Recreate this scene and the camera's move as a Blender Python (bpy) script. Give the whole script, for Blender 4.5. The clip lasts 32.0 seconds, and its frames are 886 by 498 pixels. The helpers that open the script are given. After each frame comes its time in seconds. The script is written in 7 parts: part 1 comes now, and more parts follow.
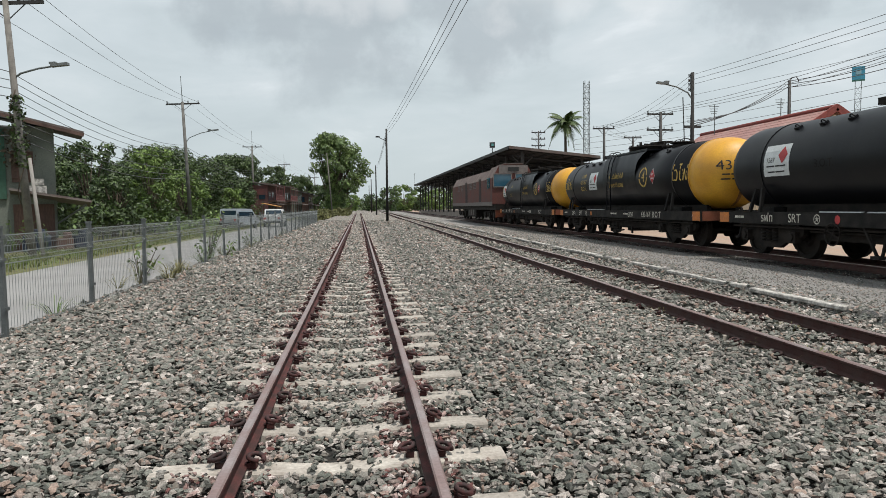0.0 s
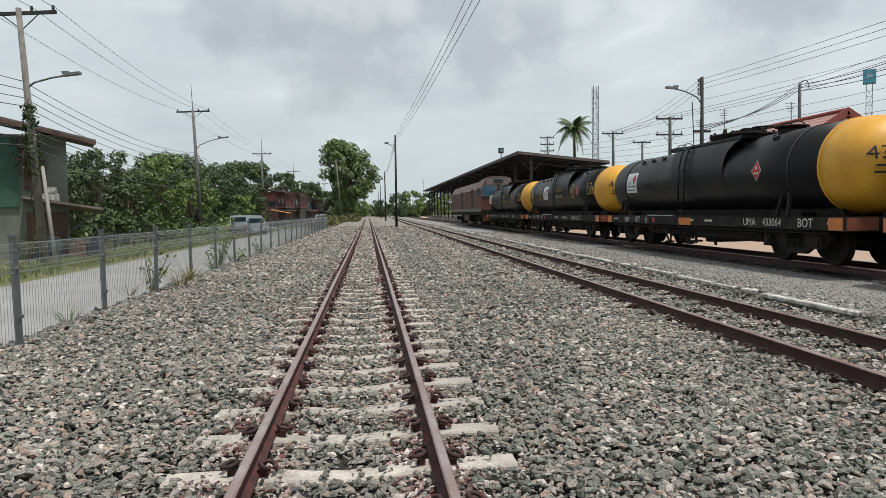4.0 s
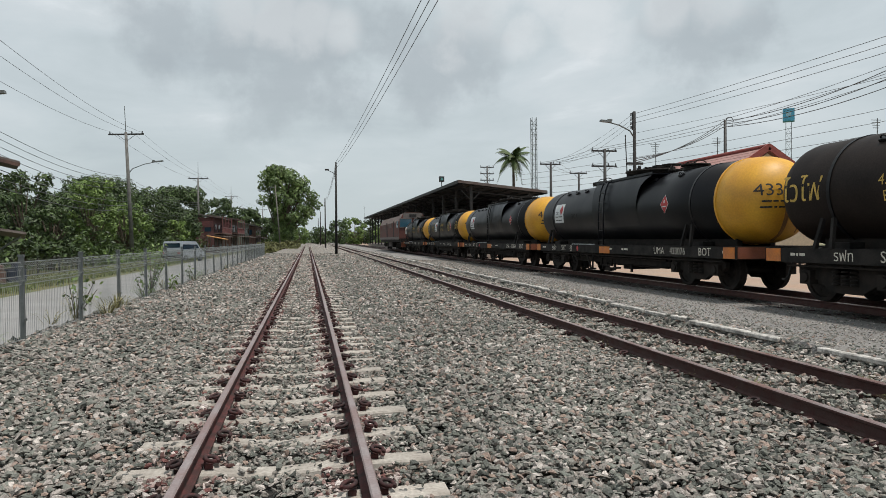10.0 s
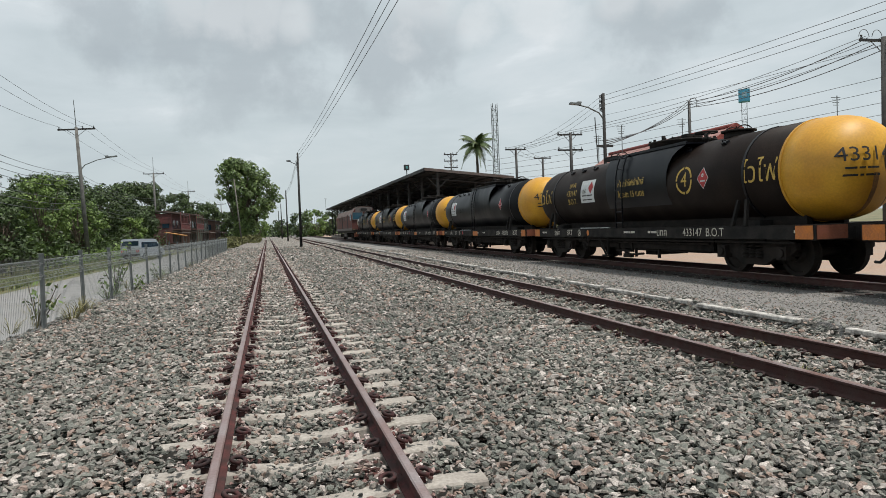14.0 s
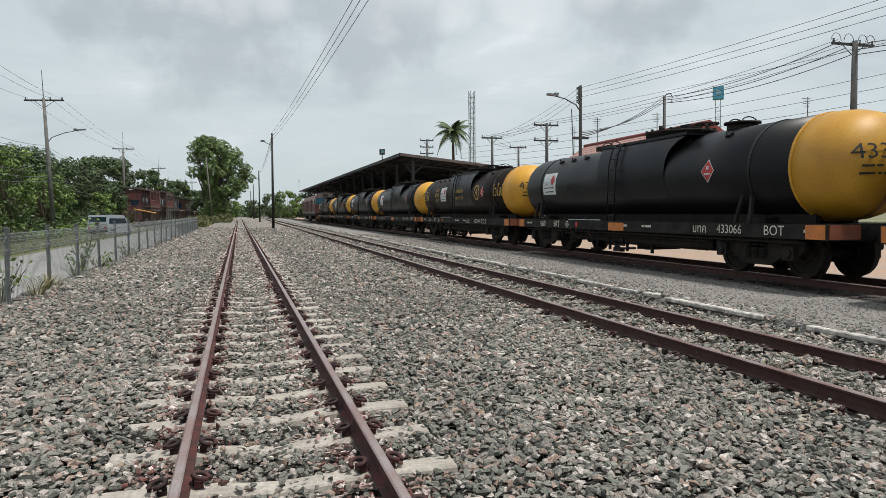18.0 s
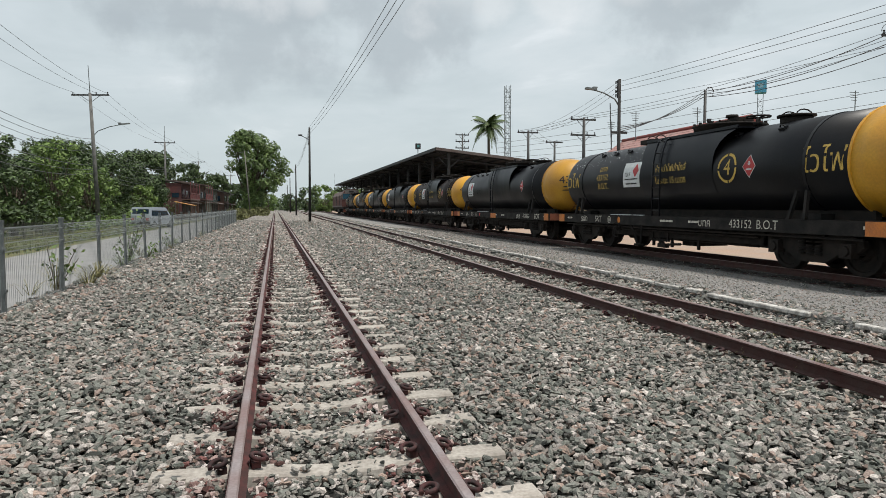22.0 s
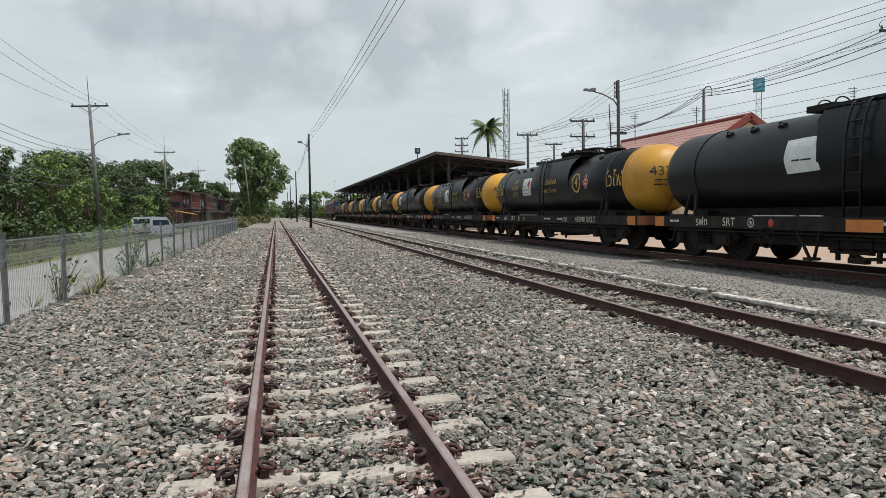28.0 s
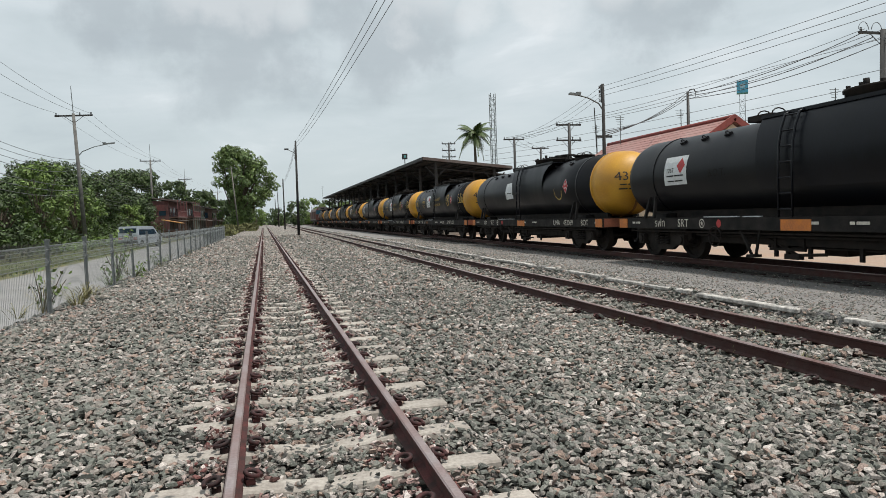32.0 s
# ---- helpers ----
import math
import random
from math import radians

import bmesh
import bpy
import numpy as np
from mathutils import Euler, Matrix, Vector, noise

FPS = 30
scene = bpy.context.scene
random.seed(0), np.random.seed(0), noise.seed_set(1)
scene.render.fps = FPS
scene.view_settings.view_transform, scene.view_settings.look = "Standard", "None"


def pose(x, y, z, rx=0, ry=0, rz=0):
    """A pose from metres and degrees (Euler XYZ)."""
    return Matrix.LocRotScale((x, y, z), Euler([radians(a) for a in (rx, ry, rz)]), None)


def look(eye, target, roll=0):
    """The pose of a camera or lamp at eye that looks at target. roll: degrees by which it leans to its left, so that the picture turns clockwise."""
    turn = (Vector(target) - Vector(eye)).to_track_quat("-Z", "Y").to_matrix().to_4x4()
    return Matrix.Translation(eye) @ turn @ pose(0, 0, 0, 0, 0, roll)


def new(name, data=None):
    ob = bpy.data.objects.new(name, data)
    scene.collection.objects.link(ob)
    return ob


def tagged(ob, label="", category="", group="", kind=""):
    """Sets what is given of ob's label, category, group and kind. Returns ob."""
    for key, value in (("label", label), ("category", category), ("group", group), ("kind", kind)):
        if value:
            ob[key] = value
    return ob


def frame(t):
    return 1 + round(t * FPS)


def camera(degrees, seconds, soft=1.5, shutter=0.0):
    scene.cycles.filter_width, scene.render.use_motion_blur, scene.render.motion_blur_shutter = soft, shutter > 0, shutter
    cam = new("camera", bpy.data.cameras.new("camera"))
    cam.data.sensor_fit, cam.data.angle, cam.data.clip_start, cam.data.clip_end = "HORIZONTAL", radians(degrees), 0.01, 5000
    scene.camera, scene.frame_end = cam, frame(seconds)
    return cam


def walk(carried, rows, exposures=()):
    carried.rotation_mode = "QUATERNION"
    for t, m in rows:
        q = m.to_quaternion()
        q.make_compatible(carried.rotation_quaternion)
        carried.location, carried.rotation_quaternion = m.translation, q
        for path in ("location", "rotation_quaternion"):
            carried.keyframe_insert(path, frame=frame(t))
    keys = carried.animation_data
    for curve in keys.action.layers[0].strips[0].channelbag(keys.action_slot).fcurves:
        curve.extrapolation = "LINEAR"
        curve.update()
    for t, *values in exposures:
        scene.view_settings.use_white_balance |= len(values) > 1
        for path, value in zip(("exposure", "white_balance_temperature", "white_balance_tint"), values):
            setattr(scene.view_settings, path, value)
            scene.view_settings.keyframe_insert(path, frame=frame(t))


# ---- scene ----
# ---------- camera ----------
cam = camera(65.8, 32.0, soft=0.5)
PATH = [
    (0, (0.207, -0.358, 1.456), (0.448, 1.623, 1.331), -0.8),
    (0.5, (0.21, -0.352, 1.457), (0.454, 1.629, 1.335), -1.2),
    (1, (0.218, -0.36, 1.454), (0.461, 1.622, 1.332), -1.6),
    (1.5, (0.211, -0.357, 1.456), (0.446, 1.625, 1.325), -1.3),
    (2, (0.204, -0.36, 1.464), (0.412, 1.626, 1.35), -1.6),
    (2.5, (0.201, -0.362, 1.462), (0.42, 1.623, 1.351), -1.6),
    (4.5, (0.198, -0.372, 1.471), (0.418, 1.613, 1.364), -0.8),
    (5, (0.202, -0.361, 1.462), (0.485, 1.617, 1.358), -0.4),
    (5.5, (0.202, -0.359, 1.461), (0.486, 1.617, 1.349), 0.4),
    (6, (0.207, -0.357, 1.464), (0.509, 1.618, 1.363), 0.2),
    (6.5, (0.202, -0.361, 1.462), (0.496, 1.615, 1.361), 0.2),
    (7, (0.191, -0.359, 1.463), (0.448, 1.621, 1.355), -0.0),
    (7.5, (0.192, -0.361, 1.466), (0.445, 1.621, 1.367), 0.0),
    (8, (0.195, -0.372, 1.468), (0.452, 1.61, 1.388), 0.1),
    (8.5, (0.202, -0.373, 1.474), (0.487, 1.606, 1.423), 0.1),
    (9, (0.211, -0.382, 1.47), (0.536, 1.591, 1.442), -0.5),
    (9.5, (0.224, -0.388, 1.467), (0.577, 1.581, 1.443), -0.7),
    (10, (0.24, -0.392, 1.467), (0.627, 1.57, 1.437), -0.6),
    (10.5, (0.227, -0.394, 1.46), (0.604, 1.57, 1.42), -0.9),
    (11, (0.196, -0.387, 1.457), (0.545, 1.581, 1.394), -0.6),
    (11.5, (0.169, -0.313, 1.459), (0.555, 1.649, 1.403), -0.3),
    (12, (0.12, -0.093, 1.456), (0.542, 1.86, 1.353), -0.2),
    (12.5, (0.06, 0.022, 1.459), (0.468, 1.979, 1.388), 0.0),
    (13, (-0.073, 0.22, 1.495), (0.432, 2.155, 1.492), -0.5),
    (13.5, (-0.125, 0.32, 1.454), (0.379, 2.255, 1.387), -1.5),
    (14, (-0.13, 0.349, 1.472), (0.364, 2.286, 1.406), -2.4),
    (14.5, (-0.145, 0.356, 1.474), (0.416, 2.276, 1.457), -1.5),
    (16.5, (-0.118, 0.322, 1.494), (0.523, 2.217, 1.473), -2.3),
    (17, (-0.123, 0.355, 1.492), (0.594, 2.221, 1.416), -1.2),
    (17.5, (-0.165, 0.317, 1.501), (0.452, 2.218, 1.419), 0.2),
    (18, (-0.159, 0.321, 1.49), (0.41, 2.235, 1.382), -0.5),
    (18.5, (-0.093, 0.326, 1.49), (0.374, 2.267, 1.37), -0.9),
    (19, (-0.032, 0.304, 1.477), (0.391, 2.256, 1.361), -1.1),
    (19.5, (-0.108, 0.3, 1.493), (0.312, 2.253, 1.408), -1.1),
    (20, (-0.193, 0.292, 1.491), (0.286, 2.232, 1.401), -1.2),
    (20.5, (-0.235, 0.278, 1.469), (0.326, 2.194, 1.346), -1.1),
    (21, (-0.26, 0.285, 1.472), (0.258, 2.214, 1.357), -0.5),
    (21.5, (-0.265, 0.285, 1.471), (0.228, 2.22, 1.354), -0.4),
    (22, (-0.276, 0.282, 1.47), (0.198, 2.221, 1.347), -0.1),
    (22.5, (-0.281, 0.295, 1.465), (0.182, 2.237, 1.338), -0.3),
    (23, (-0.279, 0.299, 1.47), (0.209, 2.234, 1.339), -0.3),
    (23.5, (-0.285, 0.305, 1.472), (0.205, 2.241, 1.36), -0.2),
    (24, (-0.288, 0.305, 1.47), (0.19, 2.244, 1.359), -0.1),
    (24.5, (-0.291, 0.301, 1.477), (0.16, 2.247, 1.38), -0.4),
    (25, (-0.291, 0.301, 1.472), (0.149, 2.248, 1.359), -0.5),
    (25.5, (-0.293, 0.311, 1.465), (0.153, 2.256, 1.335), -0.4),
    (27.5, (-0.299, 0.312, 1.468), (0.17, 2.253, 1.356), -0.8),
    (28, (-0.294, 0.317, 1.466), (0.177, 2.258, 1.355), -1.2),
    (28.5, (-0.296, 0.3, 1.47), (0.15, 2.246, 1.356), -1.4),
    (29, (-0.288, 0.293, 1.472), (0.138, 2.244, 1.36), -1.2),
    (29.5, (-0.287, 0.295, 1.463), (0.144, 2.245, 1.347), -1.5),
    (30, (-0.283, 0.284, 1.467), (0.167, 2.23, 1.36), -1.4),
    (30.5, (-0.28, 0.295, 1.467), (0.178, 2.239, 1.363), -1.7),
    (31, (-0.277, 0.296, 1.459), (0.185, 2.239, 1.354), -1.8),
    (31.5, (-0.277, 0.285, 1.471), (0.22, 2.22, 1.381), -2.0),
    (32, (-0.267, 0.278, 1.467), (0.236, 2.212, 1.37), -2.0),
]
walk(cam, [(t, look(e, g, r)) for t, e, g, r in PATH], [(0, 0.0), (6, 0.0), (7, 0.17), (8, 0.28), (8.5, 0.14), (9, -0.04), (10, -0.12), (11, -0.13), (12, -0.08), (13, -0.1), (14.5, -0.04), (17, 0.0), (32, 0.0)])
TRAIN = [(0, -0.29), (1, 1.89), (2, 4.02), (3, 6.21), (4, 8.42), (5, 10.68), (6, 13.01), (7, 15.37), (8, 17.83), (9, 20.39), (10, 23.02), (11, 25.80), (12, 28.63), (13, 31.51), (14, 34.50), (15, 37.59), (16, 40.72), (17, 43.92), (18, 47.19), (19, 50.48), (20, 53.80), (21, 57.16), (22, 60.63), (23, 64.16), (24, 67.71), (25, 71.25), (26, 74.81), (27, 78.41), (28, 82.04), (29, 85.71), (30, 89.37), (31, 93.09), (32, 96.77)]

# ---------- world and light ----------
SUN_EL, SUN_AZ = 72.0, 130.0


def make_world():
    w = bpy.data.worlds.new("sky")
    w.use_nodes = True
    scene.world = w
    nt = w.node_tree
    n, l = nt.nodes, nt.links
    n.clear()
    out = n.new("ShaderNodeOutputWorld")
    sky = n.new("ShaderNodeTexSky")
    sky.sky_type, sky.sun_disc = "NISHITA", False
    sky.sun_elevation, sky.sun_rotation = radians(SUN_EL), radians(SUN_AZ)
    sky.dust_density = 3.0
    bg1 = n.new("ShaderNodeBackground")
    bg1.inputs["Strength"].default_value = 0.12
    l.new(sky.outputs[0], bg1.inputs["Color"])
    # cloud layer: soft noise on a flattened dome of directions
    tc = n.new("ShaderNodeTexCoord")
    sep = n.new("ShaderNodeSeparateXYZ")
    l.new(tc.outputs["Generated"], sep.inputs[0])
    zz = n.new("ShaderNodeMath")
    zz.operation = "MAXIMUM"
    zz.inputs[1].default_value = 0.0
    l.new(sep.outputs[2], zz.inputs[0])
    za = n.new("ShaderNodeMath")
    za.operation = "ADD"
    za.inputs[1].default_value = 0.16
    l.new(zz.outputs[0], za.inputs[0])
    dv = n.new("ShaderNodeVectorMath")
    dv.operation = "DIVIDE"
    cmb = n.new("ShaderNodeCombineXYZ")
    for i in range(3):
        l.new(za.outputs[0], cmb.inputs[i])
    l.new(tc.outputs["Generated"], dv.inputs[0])
    l.new(cmb.outputs[0], dv.inputs[1])
    big = n.new("ShaderNodeTexNoise")
    big.inputs["Scale"].default_value, big.inputs["Detail"].default_value = 1.3, 8.0
    big.inputs["Roughness"].default_value, big.inputs["Distortion"].default_value = 0.55, 0.3
    l.new(dv.outputs[0], big.inputs["Vector"])
    edge = n.new("ShaderNodeTexNoise")
    edge.inputs["Scale"].default_value, edge.inputs["Detail"].default_value, edge.inputs["Roughness"].default_value = 11.0, 6.0, 0.6
    l.new(tc.outputs["Generated"], edge.inputs["Vector"])

    def math_node(op, a, b):
        k = n.new("ShaderNodeMath")
        k.operation = op
        for i, v in enumerate((a, b)):
            if isinstance(v, (int, float)):
                k.inputs[i].default_value = v
            else:
                l.new(v, k.inputs[i])
        return k.outputs[0]

    def bank(puffs):
        """The soft sum of cloud puffs, frayed by noise."""
        total = None
        for x, y, z, r in puffs:
            d = n.new("ShaderNodeVectorMath")
            d.operation = "DISTANCE"
            d.inputs[1].default_value = (x, y, z)
            l.new(tc.outputs["Generated"], d.inputs[0])
            m = n.new("ShaderNodeMapRange")
            m.interpolation_type = "SMOOTHSTEP"
            m.inputs["From Min"].default_value, m.inputs["From Max"].default_value = r * 1.9, r * 0.2
            l.new(d.outputs["Value"], m.inputs["Value"])
            total = m.outputs[0] if total is None else math_node("MAXIMUM", total, m.outputs[0])
        frayed = math_node("ADD", total, math_node("MULTIPLY", math_node("SUBTRACT", edge.outputs["Fac"], 0.5), 2.6))
        m = n.new("ShaderNodeMapRange")
        m.interpolation_type = "SMOOTHSTEP"
        m.inputs["From Min"].default_value, m.inputs["From Max"].default_value = 0.25, 1.05
        l.new(math_node("MULTIPLY", frayed, math_node("GREATER_THAN", total, 0.001)), m.inputs["Value"])
        return m.outputs[0]

    ramp = n.new("ShaderNodeValToRGB")
    e = ramp.color_ramp.elements
    e[0].position, e[0].color = 0.28, (0.512, 0.580, 0.617, 1)
    e[1].position, e[1].color = 0.72, (0.886, 0.939, 0.965, 1)
    for p, c in ((0.42, (0.612, 0.686, 0.712)), (0.52, (0.665, 0.738, 0.767)), (0.62, (0.728, 0.791, 0.818))):
        k = e.new(p)
        k.color = (*c, 1)
    l.new(big.outputs["Fac"], ramp.inputs["Fac"])
    grey = bank(((-0.026, 0.968, 0.248, 0.10), (-0.093, 0.961, 0.26, 0.07), (0.037, 0.974, 0.223, 0.07), (0.104, 0.952, 0.286, 0.05), (0.223, 0.938, 0.265, 0.05), (0.163, 0.961, 0.222, 0.05), (0.507, 0.82, 0.265, 0.062), (0.554, 0.793, 0.254, 0.05), (-0.183, 0.944, 0.273, 0.058), (0.3, -0.7, 0.6, 0.2), (-0.7, 0.2, 0.65, 0.22)))
    white = bank(((-0.042, 0.952, 0.302, 0.042), (0.007, 0.955, 0.296, 0.034), (0.05, 0.957, 0.287, 0.03), (-0.086, 0.949, 0.304, 0.036), (0.522, 0.796, 0.305, 0.042), (0.471, 0.83, 0.298, 0.03), (0.232, 0.919, 0.319, 0.055), (0.297, 0.913, 0.28, 0.033), (0.379, 0.874, 0.303, 0.05), (0.36, 0.87, 0.34, 0.07), (0.6, -0.3, 0.7, 0.25), (-0.3, -0.5, 0.8, 0.25)))
    base = ramp.outputs["Color"]
    for fac, colour, most in ((grey, (0.44, 0.49, 0.52, 1), 0.62), (white, (0.97, 0.98, 0.98, 1), 0.34)):
        mx2 = n.new("ShaderNodeMix")
        mx2.data_type = "RGBA"
        l.new(math_node("MULTIPLY", fac, most), mx2.inputs["Factor"])
        l.new(base, mx2.inputs["A"])
        mx2.inputs["B"].default_value = colour
        base = mx2.outputs["Result"]
    # haze towards the horizon evens the clouds out
    mr = n.new("ShaderNodeMapRange")
    mr.inputs["From Min"].default_value, mr.inputs["From Max"].default_value = 0.03, 0.20
    l.new(sep.outputs[2], mr.inputs["Value"])
    mixc = n.new("ShaderNodeMix")
    mixc.data_type = "RGBA"
    mixc.inputs["A"].default_value = (0.62, 0.70, 0.727, 1)
    l.new(mr.outputs[0], mixc.inputs["Factor"])
    l.new(base, mixc.inputs["B"])
    bg2 = n.new("ShaderNodeBackground")
    bg2.inputs["Strength"].default_value = 1.0
    l.new(mixc.outputs["Result"], bg2.inputs["Color"])
    mx = n.new("ShaderNodeMixShader")
    mx.inputs[0].default_value = 0.9
    l.new(bg1.outputs[0], mx.inputs[1])
    l.new(bg2.outputs[0], mx.inputs[2])
    l.new(mx.outputs[0], out.inputs[0])


make_world()
sun = new("sun", bpy.data.lights.new("sun", "SUN"))
sun.data.energy, sun.data.angle, sun.data.color = 3.7, radians(4), (1.0, 0.955, 0.89)
sd = Vector((math.sin(radians(SUN_AZ)) * math.cos(radians(SUN_EL)), math.cos(radians(SUN_AZ)) * math.cos(radians(SUN_EL)), math.sin(radians(SUN_EL))))
sun.matrix_world = look(sd * 50, (0, 0, 0))
scene.view_settings.exposure = 0.0


# ---------- materials ----------
def material(name, base, rough=0.7, metal=0.0, vary=0.25, scale=6.0, fine=60.0, bump=0.15, second=None, blend=0.5, obj_random=0.0, island=0.0, depth=0.004, spec=0.5, stretch=None, alpha=None):
    """A surface with grain at two scales: a coarse mottling towards a second colour and a fine grain in tone and relief."""
    m = bpy.data.materials.new(name)
    m.use_nodes = True
    nt = m.node_tree
    n, l = nt.nodes, nt.links
    b = n["Principled BSDF"]
    tc = n.new("ShaderNodeTexCoord")
    vec = tc.outputs["Object"]
    if stretch:
        mp = n.new("ShaderNodeMapping")
        mp.inputs["Scale"].default_value = stretch
        l.new(vec, mp.inputs["Vector"])
        vec = mp.outputs[0]
    n1 = n.new("ShaderNodeTexNoise")
    n1.inputs["Scale"].default_value, n1.inputs["Detail"].default_value = scale, 5.0
    n2 = n.new("ShaderNodeTexNoise")
    n2.inputs["Scale"].default_value, n2.inputs["Detail"].default_value = fine, 3.0
    l.new(vec, n1.inputs["Vector"])
    l.new(vec, n2.inputs["Vector"])
    r1 = n.new("ShaderNodeValToRGB")
    sec = second or tuple(c * (1 - vary) for c in base)
    r1.color_ramp.elements[0].position, r1.color_ramp.elements[1].position = 0.5 - 0.25 * blend, 0.5 + 0.3 * (1.1 - blend)
    r1.color_ramp.elements[0].color, r1.color_ramp.elements[1].color = (*sec, 1), (*base, 1)
    l.new(n1.outputs["Fac"], r1.inputs["Fac"])
    r2 = n.new("ShaderNodeMapRange")
    r2.inputs["From Min"].default_value, r2.inputs["From Max"].default_value = 0.3, 0.7
    r2.inputs["To Min"].default_value, r2.inputs["To Max"].default_value = 1 - vary * 0.7, 1 + vary * 0.5
    l.new(n2.outputs["Fac"], r2.inputs["Value"])
    mul = n.new("ShaderNodeMix")
    mul.data_type, mul.blend_type = "RGBA", "MULTIPLY"
    mul.inputs["Factor"].default_value = 1.0
    l.new(r1.outputs[0], mul.inputs["A"])
    l.new(r2.outputs[0], mul.inputs["B"])
    col = mul.outputs["Result"]
    if obj_random or island:
        src = n.new("ShaderNodeNewGeometry") if island else n.new("ShaderNodeObjectInfo")
        amt = island or obj_random
        r3 = n.new("ShaderNodeMapRange")
        r3.inputs["To Min"].default_value, r3.inputs["To Max"].default_value = 1 - amt, 1 + amt
        l.new(src.outputs["Random Per Island" if island else "Random"], r3.inputs["Value"])
        m3 = n.new("ShaderNodeMix")
        m3.data_type, m3.blend_type = "RGBA", "MULTIPLY"
        m3.inputs["Factor"].default_value = 1.0
        l.new(col, m3.inputs["A"])
        l.new(r3.outputs[0], m3.inputs["B"])
        col = m3.outputs["Result"]
    l.new(col, b.inputs["Base Color"])
    rr = n.new("ShaderNodeMapRange")
    rr.inputs["To Min"].default_value, rr.inputs["To Max"].default_value = max(0.03, rough - 0.12), min(1, rough + 0.12)
    l.new(n1.outputs["Fac"], rr.inputs["Value"])
    l.new(rr.outputs[0], b.inputs["Roughness"])
    b.inputs["Metallic"].default_value = metal
    b.inputs["Specular IOR Level"].default_value = spec
    if bump:
        bp = n.new("ShaderNodeBump")
        bp.inputs["Strength"].default_value, bp.inputs["Distance"].default_value = bump, depth
        l.new(n2.outputs["Fac"], bp.inputs["Height"])
        l.new(bp.outputs[0], b.inputs["Normal"])
    return m


def stone_material(name, palette, island=True, cell=22.0, single=False):
    """Crushed granite: each stone takes one of several greys; on the sheet the cells of a Voronoi stand for the stones."""
    m = bpy.data.materials.new(name)
    m.use_nodes = True
    nt = m.node_tree
    n, l = nt.nodes, nt.links
    b = n["Principled BSDF"]
    tc = n.new("ShaderNodeTexCoord")
    ramp = n.new("ShaderNodeValToRGB")
    ramp.color_ramp.interpolation = "CONSTANT" if island else "LINEAR"
    e = ramp.color_ramp.elements
    k = len(palette)
    e[0].position, e[0].color = 0.0, (*palette[0], 1)
    e[1].position, e[1].color = (k - 1) / k, (*palette[-1], 1)
    for i in range(1, k - 1):
        q = e.new(i / k)
        q.color = (*palette[i], 1)
    if island:
        g = n.new("ShaderNodeNewGeometry")
        if single:
            g = n.new("ShaderNodeObjectInfo")
        l.new(g.outputs["Random" if single else "Random Per Island"], ramp.inputs["Fac"])
    else:
        vo = n.new("ShaderNodeTexVoronoi")
        vo.inputs["Scale"].default_value = cell
        l.new(tc.outputs["Object"], vo.inputs["Vector"])
        sp = n.new("ShaderNodeSeparateColor")
        l.new(vo.outputs["Color"], sp.inputs[0])
        l.new(sp.outputs[0], ramp.inputs["Fac"])
    nz = n.new("ShaderNodeTexNoise")
    nz.inputs["Scale"].default_value, nz.inputs["Detail"].default_value = 95.0, 5.0
    l.new(tc.outputs["Object"], nz.inputs["Vector"])
    mr = n.new("ShaderNodeMapRange")
    mr.inputs["From Min"].default_value, mr.inputs["From Max"].default_value = 0.3, 0.7
    mr.inputs["To Min"].default_value, mr.inputs["To Max"].default_value = 0.6, 1.35
    l.new(nz.outputs["Fac"], mr.inputs["Value"])
    n3 = n.new("ShaderNodeTexNoise")
    n3.inputs["Scale"].default_value, n3.inputs["Detail"].default_value = 0.6, 4.0
    l.new(tc.outputs["Object"], n3.inputs["Vector"])
    m3 = n.new("ShaderNodeMapRange")
    m3.inputs["From Min"].default_value, m3.inputs["From Max"].default_value = 0.3, 0.7
    m3.inputs["To Min"].default_value, m3.inputs["To Max"].default_value = 0.82, 1.14
    l.new(n3.outputs["Fac"], m3.inputs["Value"])
    mm = n.new("ShaderNodeMath")
    mm.operation = "MULTIPLY"
    l.new(mr.outputs[0], mm.inputs[0])
    l.new(m3.outputs[0], mm.inputs[1])
    mul = n.new("ShaderNodeMix")
    mul.data_type, mul.blend_type = "RGBA", "MULTIPLY"
    mul.inputs["Factor"].default_value = 1.0
    l.new(ramp.outputs[0], mul.inputs["A"])
    l.new(mm.outputs[0], mul.inputs["B"])
    l.new(mul.outputs["Result"], b.inputs["Base Color"])
    b.inputs["Roughness"].default_value = 0.85
    b.inputs["Specular IOR Level"].default_value = 0.3
    bp = n.new("ShaderNodeBump")
    if island:
        bp.inputs["Strength"].default_value, bp.inputs["Distance"].default_value = 0.5, 0.006
        l.new(nz.outputs["Fac"], bp.inputs["Height"])
    else:
        bp.inputs["Strength"].default_value, bp.inputs["Distance"].default_value = 1.0, 0.05
        bp.invert = True
        l.new(vo.outputs["Distance"], bp.inputs["Height"])
    l.new(bp.outputs[0], b.inputs["Normal"])
    return m


